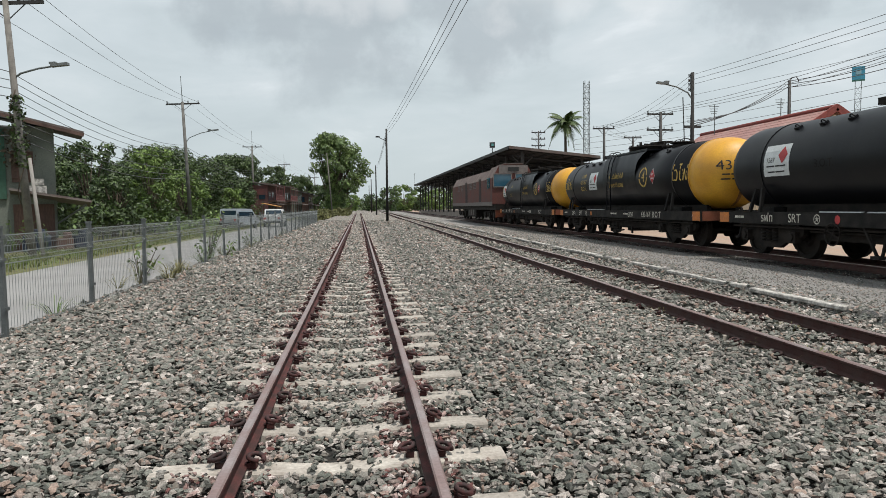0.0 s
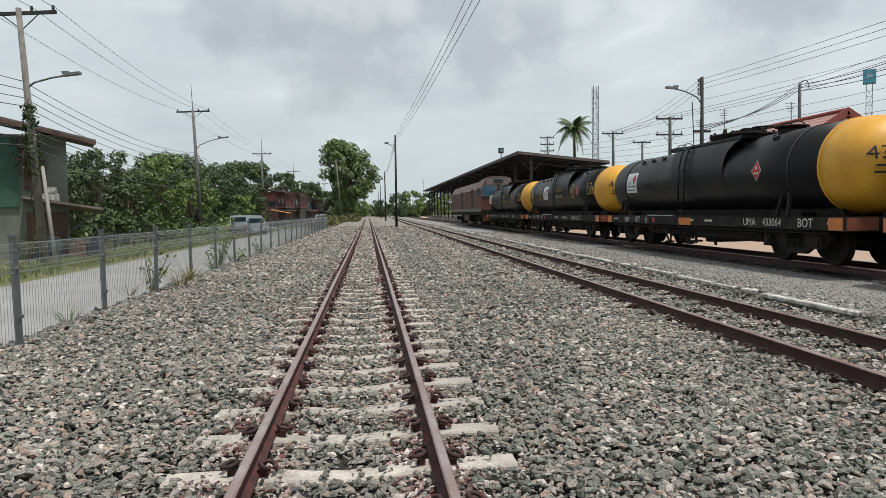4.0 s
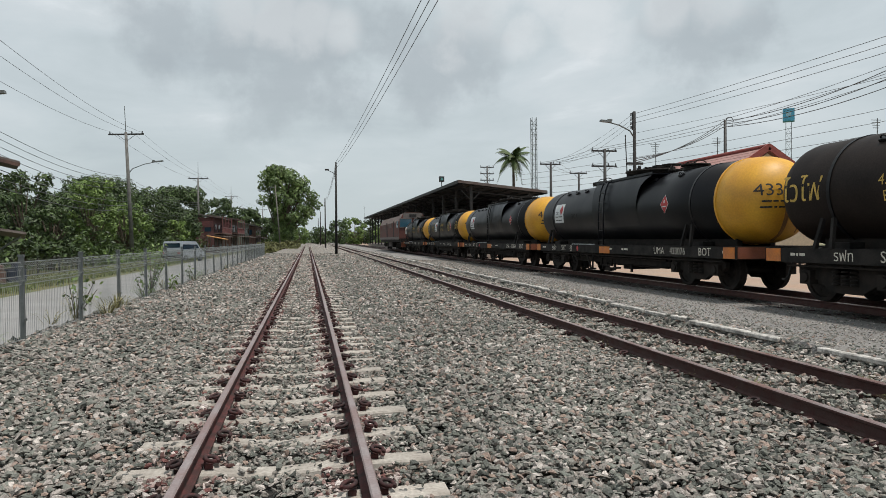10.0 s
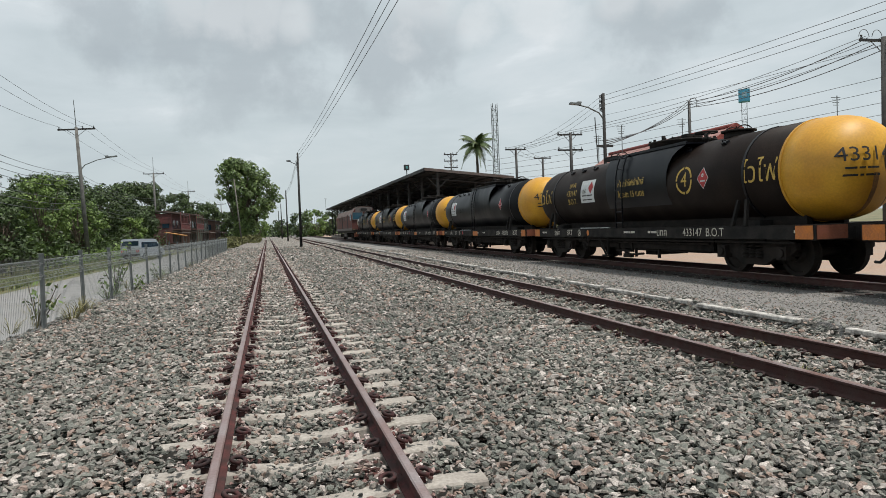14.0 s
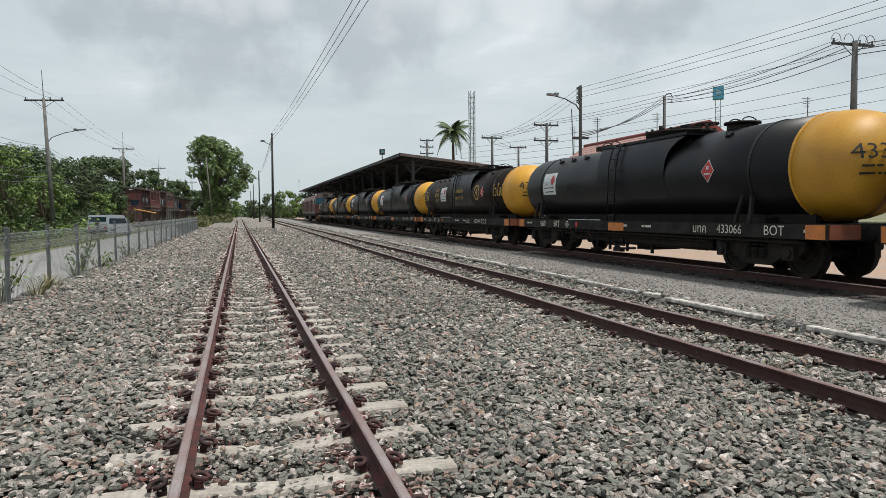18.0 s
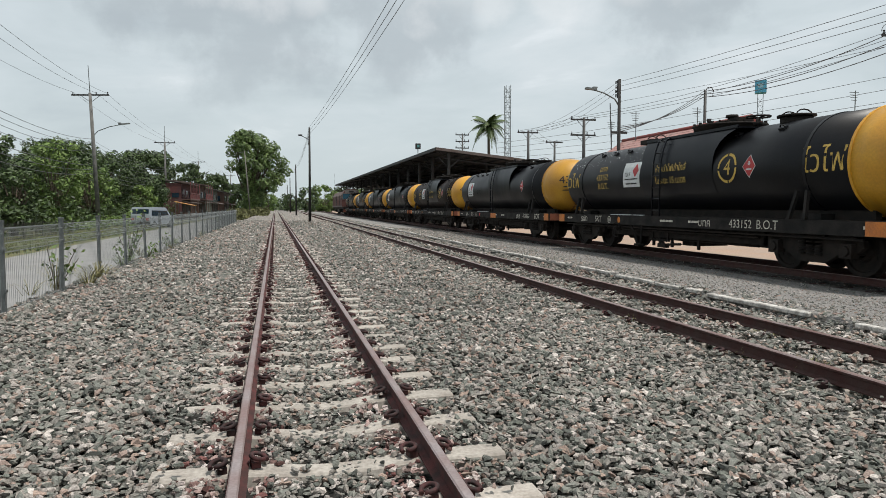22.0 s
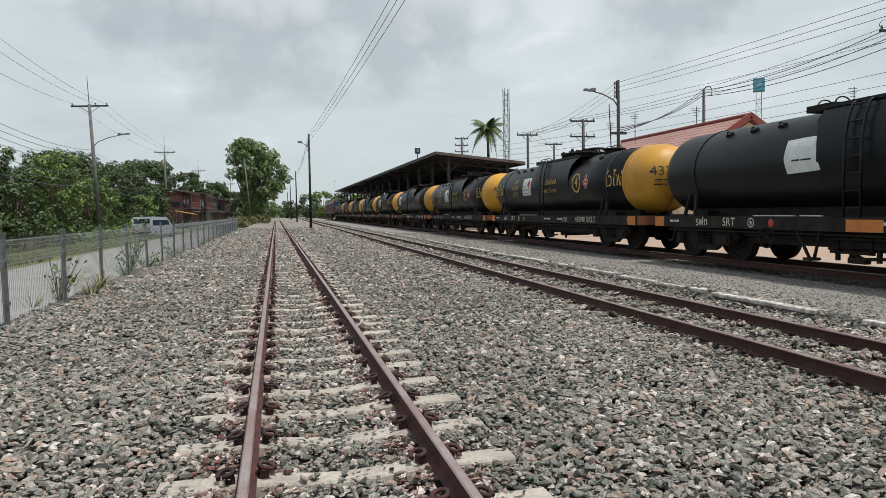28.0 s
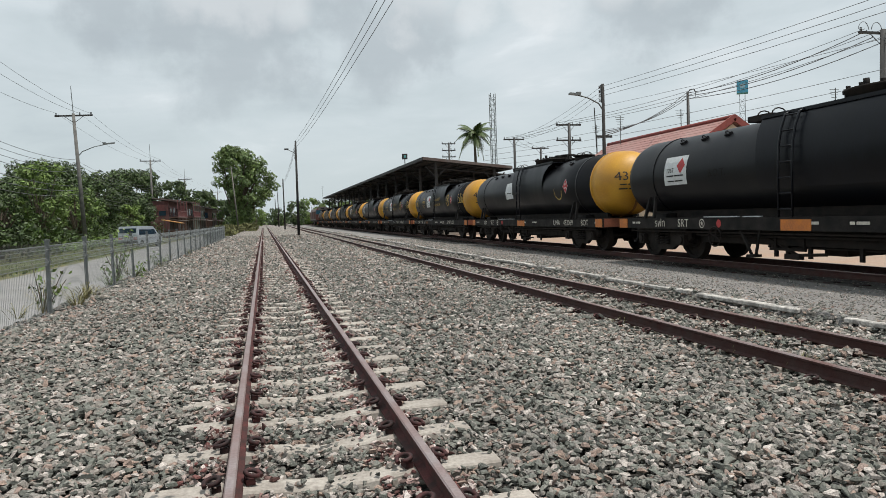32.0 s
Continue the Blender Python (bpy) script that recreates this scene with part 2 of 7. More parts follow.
GREYS = [(0.215, 0.202, 0.18), (0.151, 0.158, 0.137), (0.281, 0.255, 0.229), (0.183, 0.187, 0.164), (0.281, 0.213, 0.182), (0.104, 0.107, 0.094), (0.206, 0.205, 0.182), (0.164, 0.167, 0.148), (0.284, 0.254, 0.23), (0.088, 0.091, 0.081), (0.312, 0.233, 0.192), (0.192, 0.193, 0.171), (0.229, 0.214, 0.195), (0.354, 0.317, 0.291), (0.215, 0.196, 0.173), (0.478, 0.431, 0.394)]
M = {}
M["loose_stone"] = stone_material("loose_ballast_stone", GREYS, single=True)
M["stone"] = stone_material("ballast_stone", GREYS)
# greys cut to 0.13: shade in the gaps between stones is put into colour
M["ballast"] = stone_material("ballast_bed_gap_shade", [tuple(c * 0.13 for c in g) for g in GREYS], island=False)
M["ballast_far"] = stone_material("ballast_bed_far", [tuple(c * 0.95 for c in g) for g in GREYS], island=False, cell=14.0)
M["concrete"] = material("sleeper_concrete", (0.44, 0.405, 0.36), 0.9, vary=0.3, scale=5, fine=40, second=(0.31, 0.275, 0.24), obj_random=0.12)
M["rail_top"] = material("worn_rail_head", (0.32, 0.265, 0.26), 0.36, metal=0.35, vary=0.25, scale=3, fine=50, second=(0.24, 0.145, 0.13))
M["rust"] = material("rusty_steel", (0.105, 0.027, 0.025), 0.85, vary=0.4, scale=8, fine=90, second=(0.035, 0.013, 0.011))
M["rust_dark"] = material("dark_rusty_steel", (0.05, 0.014, 0.011), 0.85, vary=0.4, scale=8, fine=90, second=(0.05, 0.024, 0.02))
M["clip"] = material("rusty_clip", (0.07, 0.018, 0.017), 0.8, vary=0.4, scale=20, fine=120, second=(0.022, 0.010, 0.010), obj_random=0.4)
M["gravel"] = material("fine_gravel", (0.25, 0.238, 0.225), 0.95, vary=0.6, scale=1.2, fine=38, bump=0.9, second=(0.20, 0.19, 0.182), depth=0.03)
M["earth"] = material("station_earth", (0.36, 0.24, 0.17), 0.95, vary=0.25, scale=0.8, fine=20, second=(0.33, 0.25, 0.195))
M["white_paint"] = material("worn_white_paint", (0.66, 0.63, 0.59), 0.9, vary=0.4, scale=9, fine=45, second=(0.26, 0.245, 0.225))
M["asphalt"] = material("worn_asphalt", (0.27, 0.265, 0.26), 0.9, vary=0.25, scale=0.7, fine=70, second=(0.22, 0.215, 0.21))
M["grass"] = material("grass_ground", (0.075, 0.11, 0.03), 0.95, vary=0.5, scale=1.5, fine=25, second=(0.16, 0.14, 0.06), bump=0.6, depth=0.03)
M["land"] = material("far_land", (0.10, 0.12, 0.05), 0.95, vary=0.4, scale=0.08, fine=1.0, second=(0.2, 0.17, 0.1))
M["galv"] = material("galvanised_steel", (0.155, 0.168, 0.17), 0.55, metal=0.3, vary=0.25, scale=6, fine=80, second=(0.11, 0.12, 0.12))
# base raised above galv: the sky's reflection on the wire is put into colour
M["bright_wire"] = material("galvanised_wire_sky_sheen", (0.28, 0.30, 0.30), 0.5, metal=0.2, vary=0.2, scale=6, fine=80)
M["tank"] = material("black_tank_paint", (0.0036, 0.0045, 0.0072), 0.42, vary=0.5, scale=0.9, fine=35, second=(0.009, 0.0088, 0.0095), spec=0.24, bump=0.05, blend=0.6)
M["tank_brown"] = material("brownish_tank_paint", (0.014, 0.0095, 0.008), 0.55, vary=0.5, scale=1.3, fine=35, second=(0.022, 0.015, 0.012), spec=0.14, bump=0.05, blend=0.7)
M["tank_oily"] = material("oily_black_paint", (0.0036, 0.0048, 0.0085), 0.36, vary=0.4, scale=2.5, fine=30, spec=0.26, bump=0.04, stretch=(1, 1, 0.25))
M["yellow"] = material("yellow_tank_paint", (0.62, 0.325, 0.022), 0.5, vary=0.15, scale=1.2, fine=25, second=(0.48, 0.23, 0.02), bump=0.05, obj_random=0.14)
M["frame"] = material("wagon_frame_paint", (0.0095, 0.0095, 0.0095), 0.75, vary=0.4, scale=3, fine=50, second=(0.026, 0.023, 0.021), spec=0.18)
M["under"] = material("greasy_running_gear", (0.011, 0.010, 0.0095), 0.75, vary=0.4, scale=5, fine=60, second=(0.022, 0.017, 0.014), spec=0.2)
M["orange"] = material("orange_paint", (0.62, 0.20, 0.03), 0.6, vary=0.25, scale=5, fine=40, second=(0.42, 0.14, 0.04))
M["end_orange"] = material("rusty_orange_paint", (0.18, 0.05, 0.018), 0.7, vary=0.35, scale=4, fine=40, second=(0.20, 0.06, 0.03))
M["red"] = material("red_paint", (0.50, 0.05, 0.05), 0.6, vary=0.2)
M["cream"] = material("cream_lettering", (0.66, 0.62, 0.54), 0.7, vary=0.3, scale=9, fine=60)
M["yellow_letter"] = material("yellow_lettering", (0.66, 0.44, 0.10), 0.7, vary=0.3, scale=9, fine=60)
M["black"] = material("black_paint", (0.02, 0.02, 0.02), 0.6, vary=0.3)
M["placard"] = material("white_placard", (0.66, 0.68, 0.68), 0.5, vary=0.15, scale=6, fine=40)
M["wood_pole"] = material("dark_pole", (0.035, 0.033, 0.032), 0.85, vary=0.4, scale=4, fine=40)
M["conc_pole"] = material("concrete_pole", (0.22, 0.205, 0.185), 0.9, vary=0.3, scale=3, fine=40, second=(0.13, 0.12, 0.11))
M["conc_pale"] = material("pale_concrete", (0.24, 0.228, 0.21), 0.9, vary=0.25, scale=3, fine=40, second=(0.26, 0.24, 0.22))
M["conc_mid"] = material("grey_concrete_pole", (0.17, 0.165, 0.155), 0.9, vary=0.35, scale=3, fine=40, second=(0.10, 0.097, 0.092))
M["conc_dark"] = material("dark_concrete_pole", (0.085, 0.083, 0.08), 0.9, vary=0.35, scale=3, fine=40, second=(0.05, 0.05, 0.05))
M["cable"] = material("black_cable", (0.09, 0.093, 0.097), 0.6, vary=0.2, bump=0)
M["leaf"] = material("broad_leaves", (0.075, 0.122, 0.03), 0.6, vary=0.55, scale=0.9, fine=6, second=(0.03, 0.052, 0.014), island=0.6, bump=0)
M["leaf_light"] = material("light_leaves", (0.16, 0.24, 0.05), 0.6, vary=0.4, scale=0.9, fine=6, second=(0.10, 0.16, 0.035), island=0.4, bump=0)
M["bark"] = material("bark", (0.12, 0.09, 0.065), 0.9, vary=0.4, scale=6, fine=40, bump=0.5, depth=0.02)
M["roof_sheet"] = material("weathered_roof_sheet", (0.034, 0.031, 0.03), 0.75, vary=0.35, scale=0.6, fine=12, second=(0.055, 0.045, 0.04))
M["steel_dark"] = material("dark_steel", (0.03, 0.028, 0.027), 0.6, vary=0.3)
M["red_roof"] = material("red_tile_roof", (0.37, 0.23, 0.205), 0.75, vary=0.3, scale=0.8, fine=14, second=(0.33, 0.17, 0.15), bump=0.3)
M["wall_cream"] = material("cream_wall", (0.62, 0.52, 0.38), 0.85, vary=0.15)
M["old_wall"] = material("grey_green_plaster", (0.20, 0.215, 0.185), 0.9, vary=0.4, scale=0.9, fine=20, second=(0.125, 0.14, 0.12))
M["old_wood"] = material("weathered_boards", (0.13, 0.075, 0.06), 0.85, vary=0.4, scale=2, fine=30, stretch=(1, 1, 0.2))
M["tin"] = material("rusty_tin", (0.15, 0.13, 0.12), 0.7, vary=0.4, scale=1, fine=18, second=(0.10, 0.068, 0.058))
M["blue"] = material("blue_tank_panel", (0.09, 0.38, 0.56), 0.6, vary=0.2)
M["glass_dark"] = material("dark_glass", (0.02, 0.04, 0.06), 0.1, vary=0.1, bump=0, spec=0.8)
M["shade_net"] = material("green_net", (0.05, 0.12, 0.085), 0.9, vary=0.3)
M["car_white"] = material("white_car_paint", (0.62, 0.63, 0.64), 0.3, vary=0.08, bump=0)
M["car_silver"] = material("silver_car_paint", (0.42, 0.46, 0.51), 0.35, metal=0.2, vary=0.08, bump=0)
M["scrub"] = material("dry_scrub", (0.13, 0.13, 0.045), 0.8, vary=0.4, scale=0.6, fine=5, second=(0.08, 0.085, 0.03), island=0.4, bump=0)
M["dry_grass"] = material("dry_grass", (0.26, 0.22, 0.10), 0.9, vary=0.3, scale=2, fine=12, second=(0.15, 0.15, 0.06), bump=0)
M["grass_blade"] = material("grass_blades", (0.11, 0.17, 0.04), 0.8, vary=0.3, scale=0.5, fine=3, second=(0.17, 0.17, 0.07), island=0.4, bump=0)
M["palm_leaf"] = material("palm_fronds", (0.055, 0.10, 0.028), 0.6, vary=0.4, scale=1, fine=6, second=(0.075, 0.10, 0.03), bump=0)
M["lamp_grey"] = material("lamp_housing", (0.16, 0.17, 0.17), 0.5, vary=0.2)
M["platform_conc"] = material("platform_concrete", (0.36, 0.30, 0.26), 0.9, vary=0.2, scale=0.6, fine=12, second=(0.28, 0.24, 0.21))
M["sign_face"] = material("sign_face", (0.12, 0.34, 0.33), 0.6, vary=0.2)
M["red_dark"] = material("dark_red_trim", (0.26, 0.06, 0.05), 0.7, vary=0.25)
M["blue_light"] = material("pale_blue_paint", (0.35, 0.55, 0.66), 0.6, vary=0.2)
M["house_red"] = material("red_timber", (0.10, 0.042, 0.04), 0.85, vary=0.35, scale=1.5, fine=14, second=(0.11, 0.05, 0.05))
M["red_trim"] = material("faded_red_joinery", (0.24, 0.085, 0.08), 0.8, vary=0.35, scale=2, fine=20, second=(0.13, 0.06, 0.06))
M["orange_cloth"] = material("orange_awning", (0.48, 0.24, 0.08), 0.8, vary=0.25)
M["crate_blue"] = material("dark_blue_plastic", (0.03, 0.045, 0.09), 0.6, vary=0.3)
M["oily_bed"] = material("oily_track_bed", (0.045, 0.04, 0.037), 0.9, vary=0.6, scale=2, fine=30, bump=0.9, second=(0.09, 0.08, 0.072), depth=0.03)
M["big_leaf"] = material("rain_tree_leaves", (0.15, 0.21, 0.06), 0.6, vary=0.45, scale=0.5, fine=4, second=(0.08, 0.13, 0.034), island=0.45, bump=0)
M["stain"] = material("rust_streak", (0.26, 0.12, 0.03), 0.7, vary=0.4, scale=6, fine=40)
M["rubber"] = material("rubber", (0.02, 0.02, 0.02), 0.9, vary=0.2)


# ---------- mesh helpers ----------
def box(bm, cx, cy, cz, sx, sy, sz, rot=None, mat=0):
    m = Matrix.Translation((cx, cy, cz))
    if rot:
        m = m @ Euler([radians(a) for a in rot]).to_matrix().to_4x4()
    vs = [bm.verts.new(m @ Vector((x * sx / 2, y * sy / 2, z * sz / 2))) for x, y, z in ((-1, -1, -1), (1, -1, -1), (1, 1, -1), (-1, 1, -1), (-1, -1, 1), (1, -1, 1), (1, 1, 1), (-1, 1, 1))]
    for f in ((0, 3, 2, 1), (4, 5, 6, 7), (0, 1, 5, 4), (1, 2, 6, 5), (2, 3, 7, 6), (3, 0, 4, 7)):
        bm.faces.new([vs[i] for i in f]).material_index = mat


def tube(bm, a, b, r1, r2=None, seg=8, cap=True, mat=0):
    a, b = Vector(a), Vector(b)
    r2 = r1 if r2 is None else r2
    d = (b - a).normalized()
    u = d.orthogonal().normalized()
    v = d.cross(u)
    rings = []
    for p, r in ((a, r1), (b, r2)):
        rings.append([bm.verts.new(p + (u * math.cos(k * math.tau / seg) + v * math.sin(k * math.tau / seg)) * r) for k in range(seg)])
    for k in range(seg):
        f = bm.faces.new((rings[0][k], rings[0][(k + 1) % seg], rings[1][(k + 1) % seg], rings[1][k]))
        f.smooth, f.material_index = seg > 6, mat
    if cap:
        bm.faces.new(rings[0][::-1]).material_index = mat
        bm.faces.new(rings[1]).material_index = mat


def pipe(bm, pts, r, seg=6):
    """A bent rod through points."""
    pts = [Vector(p) for p in pts]
    rings = []
    for i, p in enumerate(pts):
        d = (pts[min(i + 1, len(pts) - 1)] - pts[max(i - 1, 0)]).normalized()
        u = d.cross(Vector((0, 0, 1)))
        u = u.normalized() if u.length > 1e-3 else Vector((1, 0, 0))
        v = d.cross(u)
        rr = r[i] if isinstance(r, (list, tuple)) else r
        rings.append([bm.verts.new(p + (u * math.cos(k * math.tau / seg) + v * math.sin(k * math.tau / seg)) * rr) for k in range(seg)])
    for a, b in zip(rings, rings[1:]):
        for k in range(seg):
            bm.faces.new((a[k], a[(k + 1) % seg], b[(k + 1) % seg], b[k])).smooth = True
    bm.faces.new(rings[0][::-1])
    bm.faces.new(rings[-1])


def lathe(bm, profile, seg=24, axis="y", mat=0):
    """Turn a profile of (along, radius) about an axis through the origin."""
    rings = []
    for a, r in profile:
        ring = []
        for k in range(seg):
            c, s = math.cos(k * math.tau / seg) * r, math.sin(k * math.tau / seg) * r
            ring.append(bm.verts.new({"y": (c, a, s), "z": (c, s, a), "x": (a, c, s)}[axis]))
        rings.append(ring)
    for a, b in zip(rings, rings[1:]):
        for k in range(seg):
            f = bm.faces.new((a[k], a[(k + 1) % seg], b[(k + 1) % seg], b[k]))
            f.smooth, f.material_index = True, mat
    bm.faces.new(rings[0][::-1]).material_index = mat
    bm.faces.new(rings[-1]).material_index = mat


def extrude_profile(bm, profile, path, closed=True, mat=0):
    """Sweep a profile of (x, z) along path points (x, y, z), kept upright."""
    rings = [[bm.verts.new((px + a, py, pz + c)) for a, c in profile] for px, py, pz in path]
    k = len(profile)
    for p, q in zip(rings, rings[1:]):
        for i in range(k if closed else k - 1):
            bm.faces.new((p[i], p[(i + 1) % k], q[(i + 1) % k], q[i])).material_index = mat
    if closed:
        bm.faces.new(rings[0][::-1]).material_index = mat
        bm.faces.new(rings[-1]).material_index = mat


def bevelled(bm, width=0.01, seg=1):
    bmesh.ops.bevel(bm, geom=bm.edges[:], offset=width, segments=seg, affect="EDGES", clamp_overlap=True)
    return bm


def finish(name, bm, mats):
    me = bpy.data.meshes.new(name)
    bmesh.ops.recalc_face_normals(bm, faces=bm.faces[:])
    bm.to_mesh(me)
    bm.free()
    for m in mats if isinstance(mats, (list, tuple)) else [mats]:
        me.materials.append(M[m] if isinstance(m, str) else m)
    return me


def thing(name, label, category, m=None, group="", kind=""):
    ob = new(name)
    ob.empty_display_size = 0.1
    if m is not None:
        ob.matrix_basis = m
    return tagged(ob, label, category, group, kind)


def part(name, bm, mats, parent=None, label="", m=None):
    """Links a bmesh (or a ready mesh) as one mesh object under a thing or a part."""
    me = bm if isinstance(bm, bpy.types.Mesh) else finish(name, bm, mats)
    ob = new(name, me)
    ob.parent = parent
    if m is not None:
        ob.matrix_basis = m
    if label:
        ob["label"] = label
    return ob


def solo(name, bm, mats, label, category, m=None, group="", kind=""):
    ob = new(name, bm if isinstance(bm, bpy.types.Mesh) else finish(name, bm, mats))
    if m is not None:
        ob.matrix_basis = m
    return tagged(ob, label, category, group, kind)


def mesh_np(name, verts, faces, mat):
    """A mesh from arrays of vertices and of equal-sided faces."""
    me = bpy.data.meshes.new(name)
    nv, (nf, k) = len(verts), faces.shape
    me.vertices.add(nv)
    me.vertices.foreach_set("co", np.asarray(verts, np.float32).ravel())
    me.loops.add(nf * k)
    me.loops.foreach_set("vertex_index", faces.astype(np.int32).ravel())
    me.polygons.add(nf)
    me.polygons.foreach_set("loop_start", np.arange(0, nf * k, k, dtype=np.int32))
    me.polygons.foreach_set("use_smooth", np.zeros(nf, dtype=bool))
    me.update(calc_edges=True)
    me.materials.append(M[mat])
    return me


def text_mesh(words, size, mat, thick=0.0):
    """Letters of the built-in font as a flat mesh in the xy plane, centred."""
    cu = bpy.data.curves.new("letters", "FONT")
    cu.body, cu.size, cu.align_x, cu.align_y = words, size, "CENTER", "CENTER"
    cu.extrude, cu.resolution_u = thick, 3
    ob = bpy.data.objects.new("letters", cu)
    scene.collection.objects.link(ob)
    me = bpy.data.meshes.new_from_object(ob.evaluated_get(bpy.context.evaluated_depsgraph_get()))
    bpy.data.objects.remove(ob)
    me.materials.clear()
    me.materials.append(M[mat])
    return me


# ---------- ground ----------
SLOPE = 0.012      # the station tracks lean away from the siding


def lean(x, y):
    """Across-place of a thing of the station side at the length y."""
    return x + SLOPE * y


PROFILE = [(-60.0, -0.2), (-12.6, -0.2), (-9.45, -0.29), (-9.3, -0.30), (-4.9, -0.43), (-4.6, -0.33), (-3.9, 0.08), (-3.0, 0.08), (-1.3, 0.03), (1.35, 0.0), (2.3, 0.0), (3.2, -0.01), (6.0, 0.02), (6.12, 0.06), (6.2, 0.13), (8.2, 0.08), (8.9, 0.07), (10.6, 0.04), (11.2, 0.03), (12.9, -0.03), (30.0, -0.1), (60.0, -0.1)]


def ground_z(x, y):
    xs = x - SLOPE * max(y, 0) * min(1, max(0, (x - 1.4) / 1.2)) if x > 1.4 else x
    for (a, za), (b, zb) in zip(PROFILE, PROFILE[1:]):
        if a <= xs <= b:
            return za + (zb - za) * (xs - a) / (b - a)
    return PROFILE[0][1] if xs < 0 else PROFILE[-1][1]


def make_ground():
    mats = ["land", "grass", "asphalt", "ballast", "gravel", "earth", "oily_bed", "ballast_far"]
    cols = sorted({p[0] for p in PROFILE} | {-2500.0, -600.0, 0.0, 600.0, 2500.0})
    rows = [-160, -60, -10, 0, 10, 20, 30, 45, 60, 74, 78, 110, 150, 220, 400, 900, 2600]
    bm = bmesh.new()
    grid = []
    for y in rows:
        line = []
        for x in cols:
            xx = x + SLOPE * max(y, 0) if 1.5 < x < 100 else x
            z = ground_z(xx, y) if abs(x) <= 60 else (-0.2 if x < 0 else -0.1)
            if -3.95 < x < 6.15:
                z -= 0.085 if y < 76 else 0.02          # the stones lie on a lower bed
            line.append(bm.verts.new((xx, y, z)))
        grid.append(line)
    for j in range(len(rows) - 1):
        for i in range(len(cols) - 1):
            f = bm.faces.new((grid[j][i], grid[j][i + 1], grid[j + 1][i + 1], grid[j + 1][i]))
            c = (cols[i] + cols[i + 1]) / 2
            k = 0
            if rows[j] < 400:
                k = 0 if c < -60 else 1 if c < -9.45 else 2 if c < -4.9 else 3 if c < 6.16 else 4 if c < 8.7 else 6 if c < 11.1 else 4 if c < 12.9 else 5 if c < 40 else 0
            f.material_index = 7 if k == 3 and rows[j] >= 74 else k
    solo("ground", bm, mats, "flat ground of crushed ballast, gravel, road and far land", "ground", kind="structure")


make_ground()

# ---------- tracks ----------
RAIL = [(-0.052, 0), (0.052, 0), (0.052, 0.010), (0.012, 0.024), (0.008, 0.088), (0.028, 0.100), (0.028, 0.117), (0.020, 0.125), (-0.020, 0.125), (-0.028, 0.117), (-0.028, 0.100), (-0.008, 0.088), (-0.012, 0.024), (-0.052, 0.010)]


def rail_mesh(y0, y1, slope, web):
    bm = bmesh.new()
    path = [(slope * y, y, 0) for y in (y0, (y0 + y1) / 2, y1)]
    extrude_profile(bm, RAIL, path)
    bmesh.ops.recalc_face_normals(bm, faces=bm.faces[:])
    for f in bm.faces:
        f.material_index = 1 if f.normal.z > 0.5 and f.calc_center_median().z > 0.11 else 0
    return finish("rail", bm, [web, "rail_top"])


def sleeper_mesh(length=2.0):
    """A pre-stressed concrete sleeper, waisted and lower in the middle."""
    bm = bmesh.new()
    rings = []
    for k in range(13):
        u = -1 + k / 6
        dip = max(0.0, 1 - (abs(u) / 0.42) ** 2) * 0.035
        w = 0.094 - 0.012 * max(0.0, 1 - abs(u) / 0.5)
        x = u * length / 2
        rings.append([bm.verts.new((x, s * (w + d), z)) for s, d, z in ((-1, 0.03, -0.16), (-1, 0, 0 - dip - 0.012), (-1, -0.014, 0 - dip), (1, -0.014, -dip), (1, 0, -dip - 0.012), (1, 0.03, -0.16))])
    for a, b in zip(rings, rings[1:]):
        for i in range(6):
            bm.faces.new((a[i], a[(i + 1) % 6], b[(i + 1) % 6], b[i]))
    bm.faces.new(rings[0][::-1])
    bm.faces.new(rings[-1])
    return finish("sleeper", bm, "concrete")


def clip_mesh(side, low=False):
    """A sprung rail clip: a loop of round bar on a cast shoulder."""
    bm = bmesh.new()
    pts = []
    for k in range(8 if low else 12):
        a = -0.3 + k / (7 if low else 11) * 5.6
        pts.append((side * (0.055 + 0.042 * math.cos(a)), 0.052 * math.sin(a), 0.040 + 0.024 * math.sin(a * 0.5)))
    pipe(bm, pts, 0.0145, 5 if not low else 4)
    box(bm, side * 0.035, 0, 0.018, 0.05, 0.07, 0.036)
    return finish("rail_clip", bm, "clip")


SLEEPER, CLIP_L, CLIP_R = sleeper_mesh(), clip_mesh(-1), clip_mesh(1)


def far_sleepers(rows, name, parent, xf, z, clips=True):
    """The sleepers too far off to pick apart, joined."""
    bm = bmesh.new()
    for y in rows:
        x = xf(y)
        for a, b in ((-1.0, -0.45), (-0.45, 0.45), (0.45, 1.0)):
            box(bm, x + (a + b) / 2, y, z - 0.08 - (0.02 if a == -0.45 else 0), b - a, 0.22, 0.16)
        if clips:
            for rx in (-0.535, 0.535):
                for s in (-1, 1):
                    box(bm, x + rx + s * 0.1, y, z + 0.03, 0.07, 0.1, 0.06, mat=1)
    ob = part(name, bm, ["concrete", "clip"], parent)
    ob["kind"] = "stuff"


